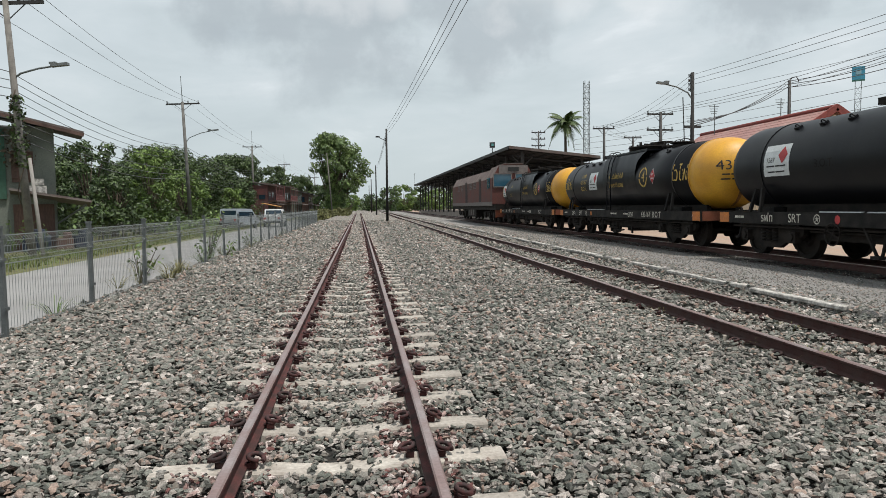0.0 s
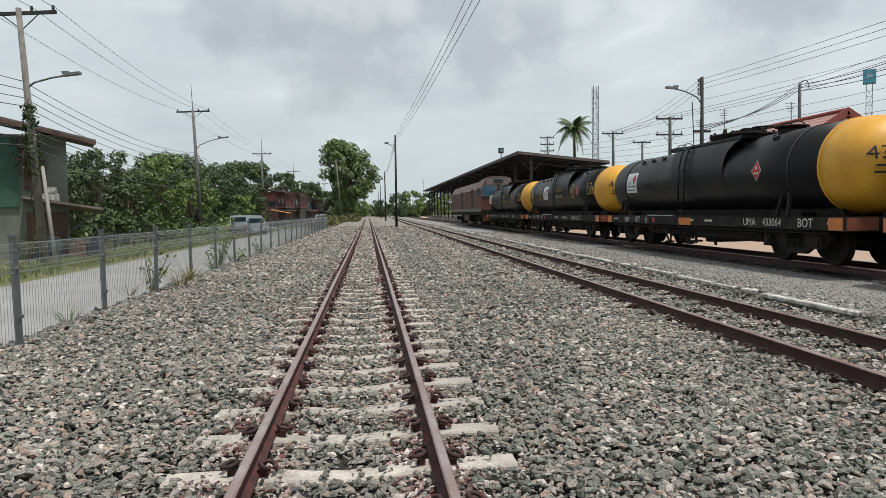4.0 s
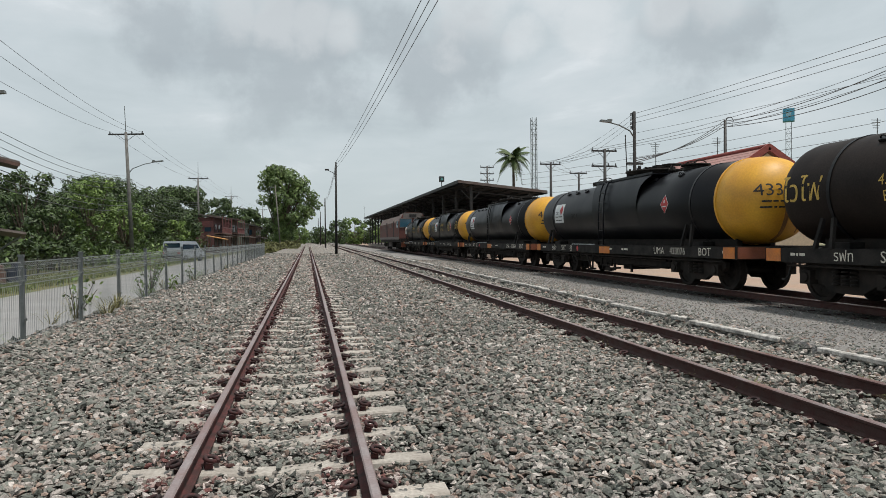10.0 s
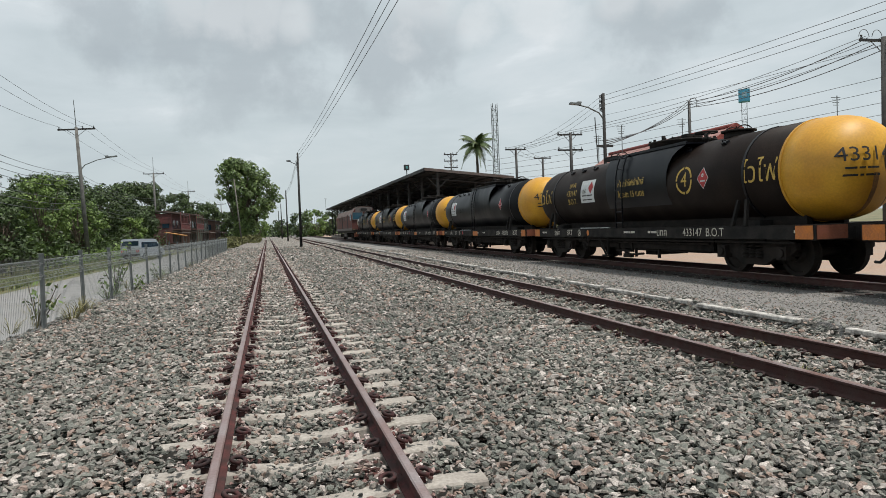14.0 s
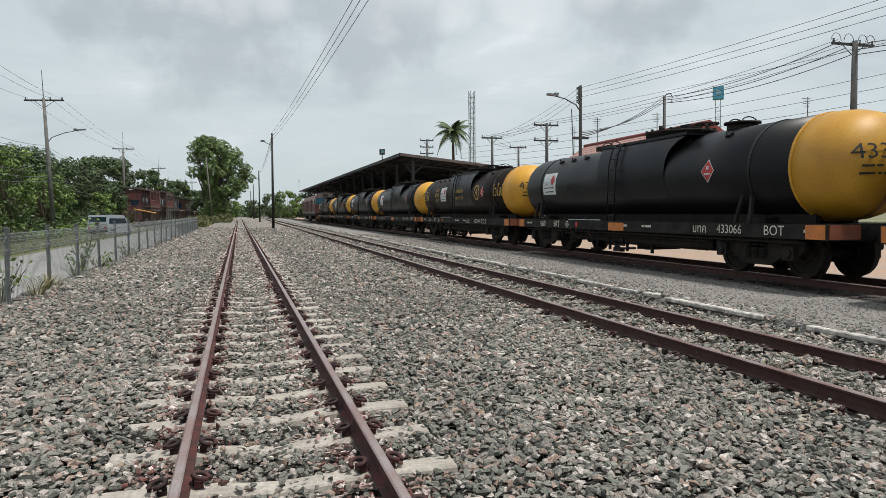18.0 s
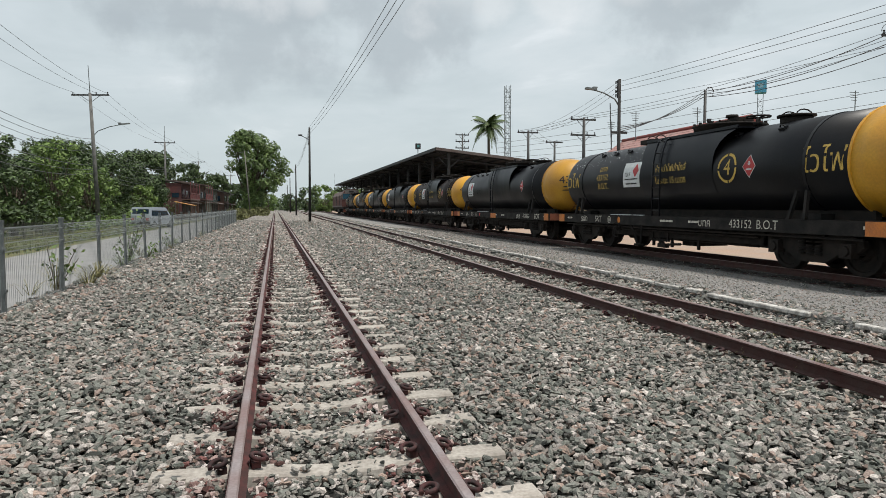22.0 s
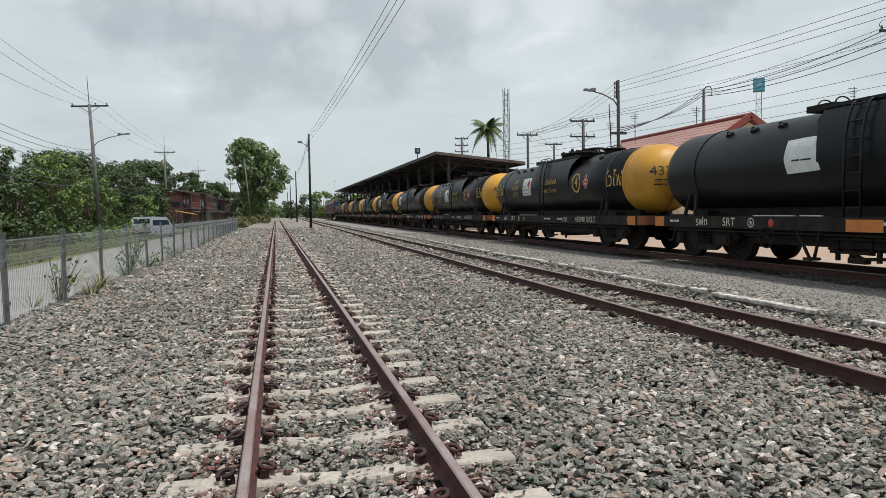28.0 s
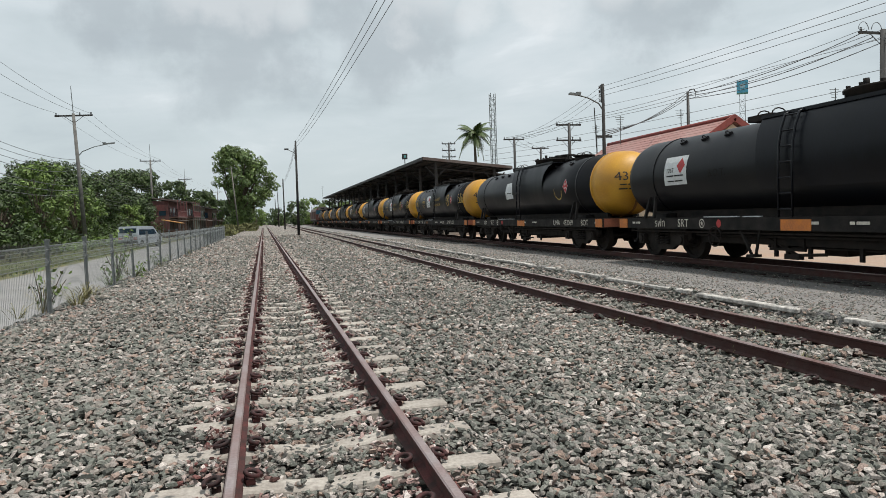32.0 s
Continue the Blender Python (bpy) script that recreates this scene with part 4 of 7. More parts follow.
def tank_wagon(kind, number, placard_y, label, four=False, torn=False, thai=False, num_y=-10.25, four_y=-9.2, mid=True):
    """A bogie tank wagon; y = 0 at the coupling ahead of it, the wagon lies towards -y; z = 0 on the rail."""
    w = thing("tank_wagon", label, "tank wagon", group="wagons of the tank train")
    tz = pose(0, 0, TANK_Z)
    brown = number == "433147"
    tank = shared("tank_barrel", "barrel_brown" if brown else "barrel", barrel, "tank_brown" if brown else "tank", w, "long tank barrel, dull brownish black" if brown else "long black tank barrel, dull and stained", m=tz)
    end = shared("tank_end", "rear_end", rear_end, "yellow", w, "yellow painted domed rear end", m=tz)
    for y in (-1.95, -11.27):
        shared("strap", "strap", strap, "tank", tank, m=pose(0, y, 0))
    shared("apron", "apron", apron, "tank_oily", w, "oily black splash apron below the walkway", m=pose(0, -0.36, 0))
    for y, ln in ((-4.6, 1.1), (-5.55, 0.5)):
        b = bmesh.new()
        box(b, -0.98, y, 1.022, 0.06, ln, 0.02)
        part("deck_batten", b, "placard", w, "pale batten on the deck edge")
    shared("end_rim", "end_rim", end_rim, "yellow", end, m=pose(0, BAND_Y - 0.02, 0))
    shared("walkway", "walkway", walkway, "tank_oily", w, m=pose(0, -0.36, 0))
    shared("manway", "manway", manway, "under", w, m=pose(0, -7.85, -0.09))
    shared("hand_wheel", "top_wheel", top_wheel, "under", w, m=pose(-0.1, -8.95, -0.09))
    if kind == "vent":
        shared("vent", "vent", vent, "under", w, m=pose(-0.2, -8.2, -0.09))
    shared("valve", "valve", valve, "under", w, m=pose(0.25, -6.8, -0.09))
    shared("hatch", "hatch", hatch, "under", w, m=pose(0, -9.95, -0.09))
    shared("front_box", "front_box", front_box, "under", w, m=pose(-0.1, -5.4, -0.09))
    shared("ladder", "ladder", ladder, "tank_oily", w, m=pose(0, -6.5, 0))
    for y in (-2.75, -3.55, -4.35, -9.0, -10.3):
        shared("lifting_lug", "lug", lug, "tank", tank, m=pose(0, y, 0))
    for y in (-1.95, -11.25):
        shared("saddle", "saddle", saddle, "frame", w, m=pose(0, y, 0))
    for s in (-1, 1):
        shared("side_sill", "side_sill", side_sill, "frame", w, m=pose(s * 1.02, 0, 0) if s < 0 else pose(1.02, -L, 0, 0, 0, 180))
    shared("underframe", "deck", deck, "under", w)
    for y, a in ((-0.52, 0), (-L + 0.52, 180)):
        shared("headstock", "headstock", headstock, "frame", w, m=pose(0, y, 0, 0, 0, a))
        shared("coupler", "coupler", coupler, "under", w, m=pose(0, y, 0, 0, 0, a))
        shared("brake_hose", "hose", hose, "rubber", w, m=pose(0 if a == 0 else -0.1, y, 0, 0, 0, a))
    for y in (-0.70, -L + 0.70):
        shared("corner_mark", "orange_block", orange_block, "orange", w, "faded orange painted panel", m=pose(-1.056, y, 0))
    for y in (-L + 0.465,):
        shared("end_mark", "end_mark", end_mark, "end_orange", w, "rusty orange painted end of the buffer beam", m=pose(0, y, 0))
    if mid:
        shared("middle_mark", "middle_mark", middle_mark, "orange", w, "wide faded orange panel below the ladder", m=pose(-1.056, -6.75, -0.02))
    for yc in (-2.25, -L + 2.25):
        for s in (-1, 1):
            shared("bogie_side_frame", "bogie_side", bogie_side, "under", w, m=pose(s * 0.80, yc, 0, 0, 0, 0 if s < 0 else 180))
        shared("bolster", "bolster", bolster, "under", w, m=pose(0, yc, 0))
        for dy in (-0.85, 0.85):
            WHEELS.append(shared("wheelset", "wheelset", wheelset, "under", w, m=pose(0, yc + dy, WHEEL_R + 0.0)))
    shared("air_reservoir", "reservoir", reservoir, "under", w, m=pose(0, -8.4, 0))
    shared("brake_rigging", "brake_cylinder", brake_cylinder, "under", w, m=pose(0, -6.3, 0))
    shared("brake_gear", "gear_box", gear_box, "under", w, m=pose(0, -6.6, 0))
    shared("vee_bracket", "vee", vee_bracket, "frame", w, m=pose(0, -5.5, 0))
    shared("hand_wheel", "hand_wheel", hand_wheel, "under", w, m=pose(0, -4.55, 0))
    shared("brake_pipe", "pipe_run", pipe_run, "under", w)
    # lettering and signs
    n = number
    
    def lt(me, nm="lettering", lab=""):
        ob = part(nm, me, None, w, lab)
        if nm == "lettering":
            ob["kind"] = "stuff"
        return ob

    if n:
        lt(on_end(text_mesh(n, 0.345, "black"), -0.20, 0.16), lab="black number on the yellow end")
        lt(on_end(bars([0.16, 0.1, 0.2], 0.035, "black"), -0.34, -0.06))
        lt(on_end(bars([0.2, 0.06, 0.16, 0.05], 0.035, "black"), -0.34, -0.18))
        for x, w2, top, low in ((-0.12, 0.10, -0.15, -0.86), (0.22, 0.05, -0.2, -0.7)):
            b = bmesh.new()
            q = [[b.verts.new((dx * w2 * (1 - 0.3 * u / 6), low + (top - low) * (1 - u / 6), 0)) for dx in (-0.5, 0.5)] for u in range(7)]
            for c, d in zip(q, q[1:]):
                b.faces.new((c[0], c[1], d[1], d[0]))
            lt(on_end(finish("rust_streak", b, "stain"), x, 0.0), "rust_streak")
        lt(on_sill(text_mesh(n, 0.235, "cream"), num_y, 0.885))
    lt(on_sill(text_mesh("UMA" if not thai and n != "433066" else "\u0e1a\u0e17\u0e04", 0.25, "cream"), num_y + 0.88 if not thai else num_y + 1.2, 0.885))
    lt(on_sill(text_mesh("B.O.T" if thai else "BOT", 0.25, "cream"), num_y - (0.78 if thai else 1.15), 0.885))
    lt(on_sill(text_mesh("\u0e23\u0e1f\u0e17", 0.25, "cream"), -2.42, 0.885))
    lt(on_sill(text_mesh("SRT", 0.25, "cream"), -3.36, 0.885))
    for y, widths in ((-1.35, [0.12, 0.05, 0.14]), (-7.0, [0.22, 0.1, 0.18]), (-8.1, [0.1, 0.25]), (-12.86, [0.15, 0.1])):
        lt(on_sill(bars(widths, 0.05, "cream"), y, 0.90))
    lt(on_sill(ring_mesh(0.095, 0.02, "cream", 0), -4.05, 0.885))
    lt(on_sill(poly_mesh([(q * math.sin(a), q * math.cos(a)) for a, q in zip(np.linspace(0, math.tau, 11)[:-1], (0.062, 0.025) * 5)], "cream"), -4.05, 0.885))
    lt(on_sill(poly_mesh([(0.075 * math.cos(a), 0.085 * math.sin(a)) for a in np.linspace(0, math.tau, 13)[:-1]], "orange" if thai else "red"), -4.62, 0.885), "marker_disc", "faded coloured disc on the sill")
    if torn:
        pts = [(-0.42, 0.30), (0.05, 0.32), (0.30, 0.32), (0.40, 0.20), (0.34, 0.06), (0.44, -0.30), (-0.36, -0.33), (-0.44, -0.05)]
        lt(on_tank(poly_mesh(pts, "placard"), placard_y, 0.12), "placard", "torn white hazard placard")
    else:
        lt(on_tank(poly_mesh([(-0.44, -0.33), (0.44, -0.33), (0.44, 0.33), (-0.44, 0.33)], "placard"), placard_y, 0.10), "placard", "white hazard placard with a red diamond")
        lt(on_tank(poly_mesh([(0.22, 0.28), (0.38, 0.10), (0.22, -0.08), (0.06, 0.10)], "red"), placard_y, 0.10, 0.010), "hazard_diamond")
        lt(on_tank(text_mesh("1267", 0.15, "black"), placard_y + 0.20, 0.10, 0.010))
    for u, ww in ((-0.10, 0.7), (-0.22, 0.62)) if not torn else ((-0.05, 0.5),):
        lt(on_tank(bars([ww * 0.4, ww * 0.5], 0.03, "black"), placard_y, u + 0.08, 0.010))
    dy = four_y - 0.70 if four else -10.5 if torn else -10.1
    lt(on_tank(poly_mesh([(0, 0.235), (0.20, 0), (0, -0.235), (-0.20, 0)], "placard"), dy, 0.05), "diamond_border")
    lt(on_tank(poly_mesh([(0, 0.215), (0.183, 0), (0, -0.215), (-0.183, 0)], "red"), dy, 0.05, 0.009), "hazard_diamond", "red flammable-liquid diamond")
    lt(on_tank(ring_mesh(0.04, 0.025, "placard", 0, 10), dy, 0.11, 0.012))
    lt(on_tank(bars([0.17], 0.03, "placard"), dy, -0.01, 0.012))
    if four:
        lt(on_tank(ring_mesh(0.31, 0.055, "yellow_letter", 4), four_y, 0.05), lab="yellow stencilled ring round a figure 4")
        lt(on_tank(text_mesh("4", 0.46, "yellow_letter"), four_y, 0.05))
    elif torn:
        lt(on_tank(ring_mesh(0.30, 0.03, "yellow_letter", 0, 40, 0.45), -9.9, -0.07, 0.006))
    if thai:
        for y in (-1.3, -11.72):
            lt(on_tank(text_mesh("\u0e44\u0e27\u0e44\u0e1f", 0.56, "yellow_letter"), y, 0.02), lab="yellow stencilled warning word")
        lt(on_tank(text_mesh("\u0e1a\u0e17\u0e04", 0.26, "yellow_letter"), -3.35, 0.34))
        lt(on_tank(text_mesh(n, 0.24, "yellow_letter"), -3.35, 0.08))
        lt(on_tank(text_mesh("B.O.T.", 0.24, "yellow_letter"), -3.38, -0.17))
        lt(on_tank(text_mesh("\u0e2b\u0e49\u0e32\u0e21\u0e19\u0e33\u0e44\u0e1f\u0e40\u0e02\u0e49\u0e32\u0e43\u0e01\u0e25\u0e49", 0.21, "yellow_letter"), -7.0, 0.15, 0.062))
        lt(on_tank(text_mesh("\u0e43\u0e19\u0e23\u0e30\u0e22\u0e30 15 \u0e40\u0e21\u0e15\u0e23", 0.21, "yellow_letter"), -7.0, -0.12, 0.05))
    elif not torn:
        lt(on_tank(text_mesh("B.O.T.", 0.22, "frame"), placard_y - 1.5, -0.05))
    if kind == "vent":
        # flaked paint over the front shoulder
        rng = random.Random(3)
        b = bmesh.new()
        for k in range(190):
            y, a, q = -0.95 - rng.random() ** 1.3 * 4.6, rng.uniform(0.45, 1.3), rng.uniform(0.006, 0.019)
            ring = []
            for j in range(5):
                th, rr = j * math.tau / 5 + rng.random(), q * rng.uniform(0.6, 1.3)
                aa, r = a + rr * math.sin(th) / TANK_R, TANK_R + 0.006
                ring.append(b.verts.new((-r * math.cos(aa), y + rr * 1.3 * math.cos(th), TANK_Z + r * math.sin(aa))))
            b.faces.new(ring)
        part("flaked_paint", b, "placard", w, "pale flaked paint spots on the barrel")["kind"] = "stuff"
    for ob in w.children:
        if not ob.name.startswith(("bogie", "bolster", "wheelset")):
            ob.matrix_basis = Matrix.Translation((0, 0, -0.06)) @ ob.matrix_basis
    return w


# ---------- locomotive ----------
def make_loco():
    """A diesel locomotive, rear cab at y = 0, nose towards +y."""
    lo = thing("diesel_locomotive", "weathered orange and brown diesel locomotive heading the tank train", "locomotive")
    n = 21.0
    b = bmesh.new()
    # body cross-section swept along, with sloping shoulders
    sec = [(-1.38, 1.25), (1.38, 1.25), (1.38, 2.90), (0.98, 3.58), (0.55, 3.70), (-0.55, 3.70), (-0.98, 3.58), (-1.38, 2.90)]
    extrude_profile(b, sec, [(0, 2.9, 0), (0, n, 0)])
    for f in b.faces:
        c = f.calc_center_median()
        f.material_index = 1 if c.z > 3.1 else 0
    part("body", b, ["loco_red", "loco_roof"], lo, "dull brown-red body with a greyish brown roof")
    b = bmesh.new()
    sec2 = [(-1.38, 1.25), (1.38, 1.25), (1.40, 2.45), (1.36, 2.95), (0.95, 3.72), (0.55, 3.82), (-0.55, 3.82), (-0.95, 3.72), (-1.36, 2.95), (-1.40, 2.45)]
    extrude_profile(b, sec2, [(0, 0.35, 0), (0, 2.9, 0)])
    b.normal_update()
    for f in b.faces:
        c = f.calc_center_median()
        f.material_index = 2 if f.normal.y < -0.9 else 1 if c.z > 3.0 else 0
    part("cab", b, ["loco_red", "loco_roof", "loco_orange"], lo, "brown-red cab with an orange end")
    b = bmesh.new()
    box(b, 0, 1.6, 3.84, 1.3, 2.6, 0.05)
    part("cab_roof", b, "loco_roof", lo)
    for x in (-0.72, 0.72):
        b = bmesh.new()
        box(b, x, 0.335, 2.78, 1.12, 0.05, 0.80, (0, 0, 0))
        part("windscreen", b, "loco_glass", lo, "blue tinted windscreen")
        b = bmesh.new()
        for dx, dz, sx, sz in ((0, 0.42, 1.22, 0.06), (0, -0.42, 1.22, 0.06), (-0.59, 0, 0.06, 0.86), (0.59, 0, 0.06, 0.86)):
            box(b, x + dx, 0.31, 2.78 + dz, sx, 0.06, sz)
        part("window_frame", b, "loco_stripe", lo)
    b = bmesh.new()
    box(b, 0, 0.325, 3.5, 1.9, 0.05, 0.5)
    part("roof_panel", b, "loco_stripe", lo, "grey panel above the windscreens")
    b = bmesh.new()
    box(b, 0, 0.295, 3.5, 0.7, 0.06, 0.26)
    part("headcode_box", b, "black", lo)
    for s in (-1, 1):
        b = bmesh.new()
        box(b, s * 1.41, 1.6, 2.65, 0.05, 0.9, 0.7)
        part("cab_side_window", b, "loco_glass", lo)
        b = bmesh.new()
        box(b, s * 1.39, n / 2 + 0.2, 1.28, 0.05, n - 0.4, 0.26)
        part("side_stripe", b, "loco_stripe", lo, "grey stripe along the sole bar")
        for y in (5.2, 12.0):
            b = bmesh.new()
            box(b, s * 1.395, y, 2.2, 0.03, 0.85, 1.7)
            part("body_door", b, "loco_dark", lo)
        for y in (7.6, 9.4, 14.6, 16.4):
            b = bmesh.new()
            for k in range(5):
                box(b, s * 1.40, y, 2.45 + 0.11 * k, 0.04, 1.2, 0.05)
            part("louvre", b, "loco_stripe", lo)
    b = bmesh.new()
    box(b, 0, n / 2, 1.05, 2.5, n, 0.35)
    part("frame", b, "under", lo)
    b = bmesh.new()
    box(b, 0, n / 2 + 0.2, 0.62, 2.3, 4.5, 0.62)
    for k in range(3):
        box(b, -1.18, n / 2 - 0.9 + 0.9 * k, 0.66, 0.06, 0.32, 0.5, mat=1)
    part("fuel_tank", b, ["under", "loco_stripe"], lo)
    b = bmesh.new()
    box(b, 0, 0.25, 0.75, 2.4, 0.14, 0.7)
    part("buffer_beam", b, "loco_orange", lo)
    for yc in (3.8, n - 3.8):
        for s in (-1, 1):
            b = bmesh.new()
            box(b, s * 0.85, yc, 0.62, 0.14, 4.6, 0.26)
            for dy in (-1.7, 0, 1.7):
                box(b, s * 0.93, yc + dy, 0.5, 0.14, 0.4, 0.4)
                for q in (-0.42, 0.42):
                    tube(b, (s * 0.94, yc + dy + q, 0.40), (s * 0.94, yc + dy + q, 0.72), 0.09, seg=8)
            part("bogie_frame", b, "under", lo)
        for dy in (-1.7, 0, 1.7):
            WHEELS.append(shared("wheelset", "wheelset", wheelset, "under", lo, m=pose(0, yc + dy, WHEEL_R)))
    return lo


M["loco_red"] = material("dull_loco_red", (0.15, 0.040, 0.030), 0.7, vary=0.35, scale=1.2, fine=20, second=(0.085, 0.034, 0.028))
M["loco_dark"] = material("loco_door_paint", (0.035, 0.022, 0.02), 0.75, vary=0.3)
M["loco_orange"] = material("loco_orange_paint", (0.46, 0.11, 0.035), 0.65, vary=0.3, scale=2, fine=20, second=(0.08, 0.032, 0.025))
M["loco_roof"] = material("loco_roof_brown", (0.19, 0.145, 0.13), 0.75, vary=0.35, scale=1.5, fine=20, second=(0.11, 0.07, 0.06))
M["loco_stripe"] = material("loco_grey_stripe", (0.19, 0.165, 0.155), 0.7, vary=0.3)
M["loco_glass"] = material("blue_tinted_glass", (0.03, 0.10, 0.15), 0.12, vary=0.15, bump=0, spec=0.8)

PLAIN = "black bogie tank wagon, yellow domed rear end, white hazard placard"
FOUR = "black bogie tank wagon with yellow stencilled warnings and yellow rear end"
WAGONS = []
for k, (kind, num, py, lab, four, torn, thai) in enumerate((
    ("plain", "", -1.36, FOUR, True, False, True),
    ("plain", "433167", -4.47, FOUR, True, False, True),
    ("plain", "433064", -2.54, PLAIN, False, False, False),
    ("plain", "433076", -2.62, PLAIN, False, False, False),
    ("plain", "433147", -4.42, FOUR, True, False, True),
    ("plain", "433066", -2.6, PLAIN, False, False, False),
    ("vent", "433152", -5.05, FOUR, True, False, True),
    ("plain", "433098", -4.65, FOUR, True, False, True),
    ("plain", "433069", -5.25, "black bogie tank wagon with a torn white placard and yellow end", False, True, False),
    ("plain", "433088", -2.9, PLAIN, False, False, False),
    ("plain", "433071", -2.9, PLAIN, False, False, False),
)):
    WAGONS.append((tank_wagon(kind, num, py, lab, four, torn, thai, num_y=-9.72 if thai else -10.9, mid=not thai, four_y={1: -9.23, 4: -9.29, 6: -9.1}.get(k, -9.2)), 43.22 - PITCH * k))
WAGONS.append((make_loco(), 43.3))


def motions():
    """The train draws away along the station line, its wheels rolling."""
    turn = -math.degrees(math.atan(SLOPE))
    for w, off in WAGONS:
        walk(w, [(t, pose(lean(TRACK_X, off + s), off + s, RAIL_Z, 0, 0, turn)) for t, s in TRAIN])
    walk(PICKUP, [(t, pose(-8.05, y, ground_z(-8.05, y) + 0.005)) for t, y in ((0, 69.0), (1, 82.0), (2, 95.0), (3, 108.5), (5, 137.0), (8, 181.0), (12, 241.0), (20, 330.0), (32, 395.0))])
    ts = [k * 4 / 30 for k in range(240)] + [32.0]
    ss = [rolling(t) for t in ts]
    for ws in WHEELS:
        at = ws.matrix_basis.translation.copy()
        walk(ws, [(t, pose(at.x, at.y, at.z, -math.degrees(s / WHEEL_R), 0, 0)) for t, s in zip(ts, ss)])


# ---------- ballast stones ----------
def stone_shape(rng, n, k):
    """Crushed stones: a broken top face of k corners on a wider waist that tapers below; vertices and triangles of n of them."""
    ang = (np.arange(k)[None] + rng.uniform(-0.38, 0.38, (n, k))) * math.tau / k
    waist = rng.uniform(0.72, 1.18, (n, k))
    top = waist * rng.uniform(0.45, 0.86, (n, k))
    tilt = rng.normal(0, 0.28, (n, 2))
    zt = 0.75 + tilt[:, :1] * np.cos(ang) + tilt[:, 1:] * np.sin(ang)
    zw = rng.uniform(-0.35, 0.25, (n, k))
    up = np.stack([np.cos(ang) * top, np.sin(ang) * top, zt], 2)
    mid = np.stack([np.cos(ang) * waist, np.sin(ang) * waist, zw], 2)
    low = np.stack([rng.uniform(-0.3, 0.3, (n, 1)), rng.uniform(-0.3, 0.3, (n, 1)), np.full((n, 1), -0.9)], 2)
    v = np.concatenate([up, mid, low], 1)
    v *= np.stack([rng.uniform(0.95, 1.55, n), rng.uniform(0.68, 1.0, n), rng.uniform(0.34, 0.66, n)], 1)[:, None, :]
    f = [(0, i, i + 1) for i in range(1, k - 1)]
    for i in range(k):
        j = (i + 1) % k
        f += [(i, k + i, k + j), (i, k + j, j), (k + i, 2 * k, k + j)]
    return v, np.array(f)


def scatter(name, label, pts, size, rng, mat, k=5):
    """Loose stones, each turned and squashed its own way, joined into one mesh."""
    n = len(pts)
    v, f = stone_shape(rng, n, k)
    v *= size[:, None, None]
    q = rng.normal(size=(n, 4)) * np.array([1.0, 0.17, 0.17, 1.0])
    q /= np.linalg.norm(q, axis=1)[:, None]
    w, x, y, z = q.T
    R = np.stack([1 - 2 * (y * y + z * z), 2 * (x * y - z * w), 2 * (x * z + y * w), 2 * (x * y + z * w), 1 - 2 * (x * x + z * z), 2 * (y * z - x * w), 2 * (x * z - y * w), 2 * (y * z + x * w), 1 - 2 * (x * x + y * y)], 1).reshape(n, 3, 3)
    v = np.einsum("nij,nkj->nki", R, v) + pts[:, None, :]
    faces = (np.arange(n)[:, None, None] * v.shape[1] + f[None]).reshape(-1, 3)
    return solo(name, mesh_np(name, v.reshape(-1, 3), faces, mat), None, label, "ballast", kind="stuff")


def stone_mesh(rng):
    """One angular stone of unit size."""
    v, f = stone_shape(rng, 1, 5)
    return mesh_np("ballast_stone", v[0], f, "loose_stone")


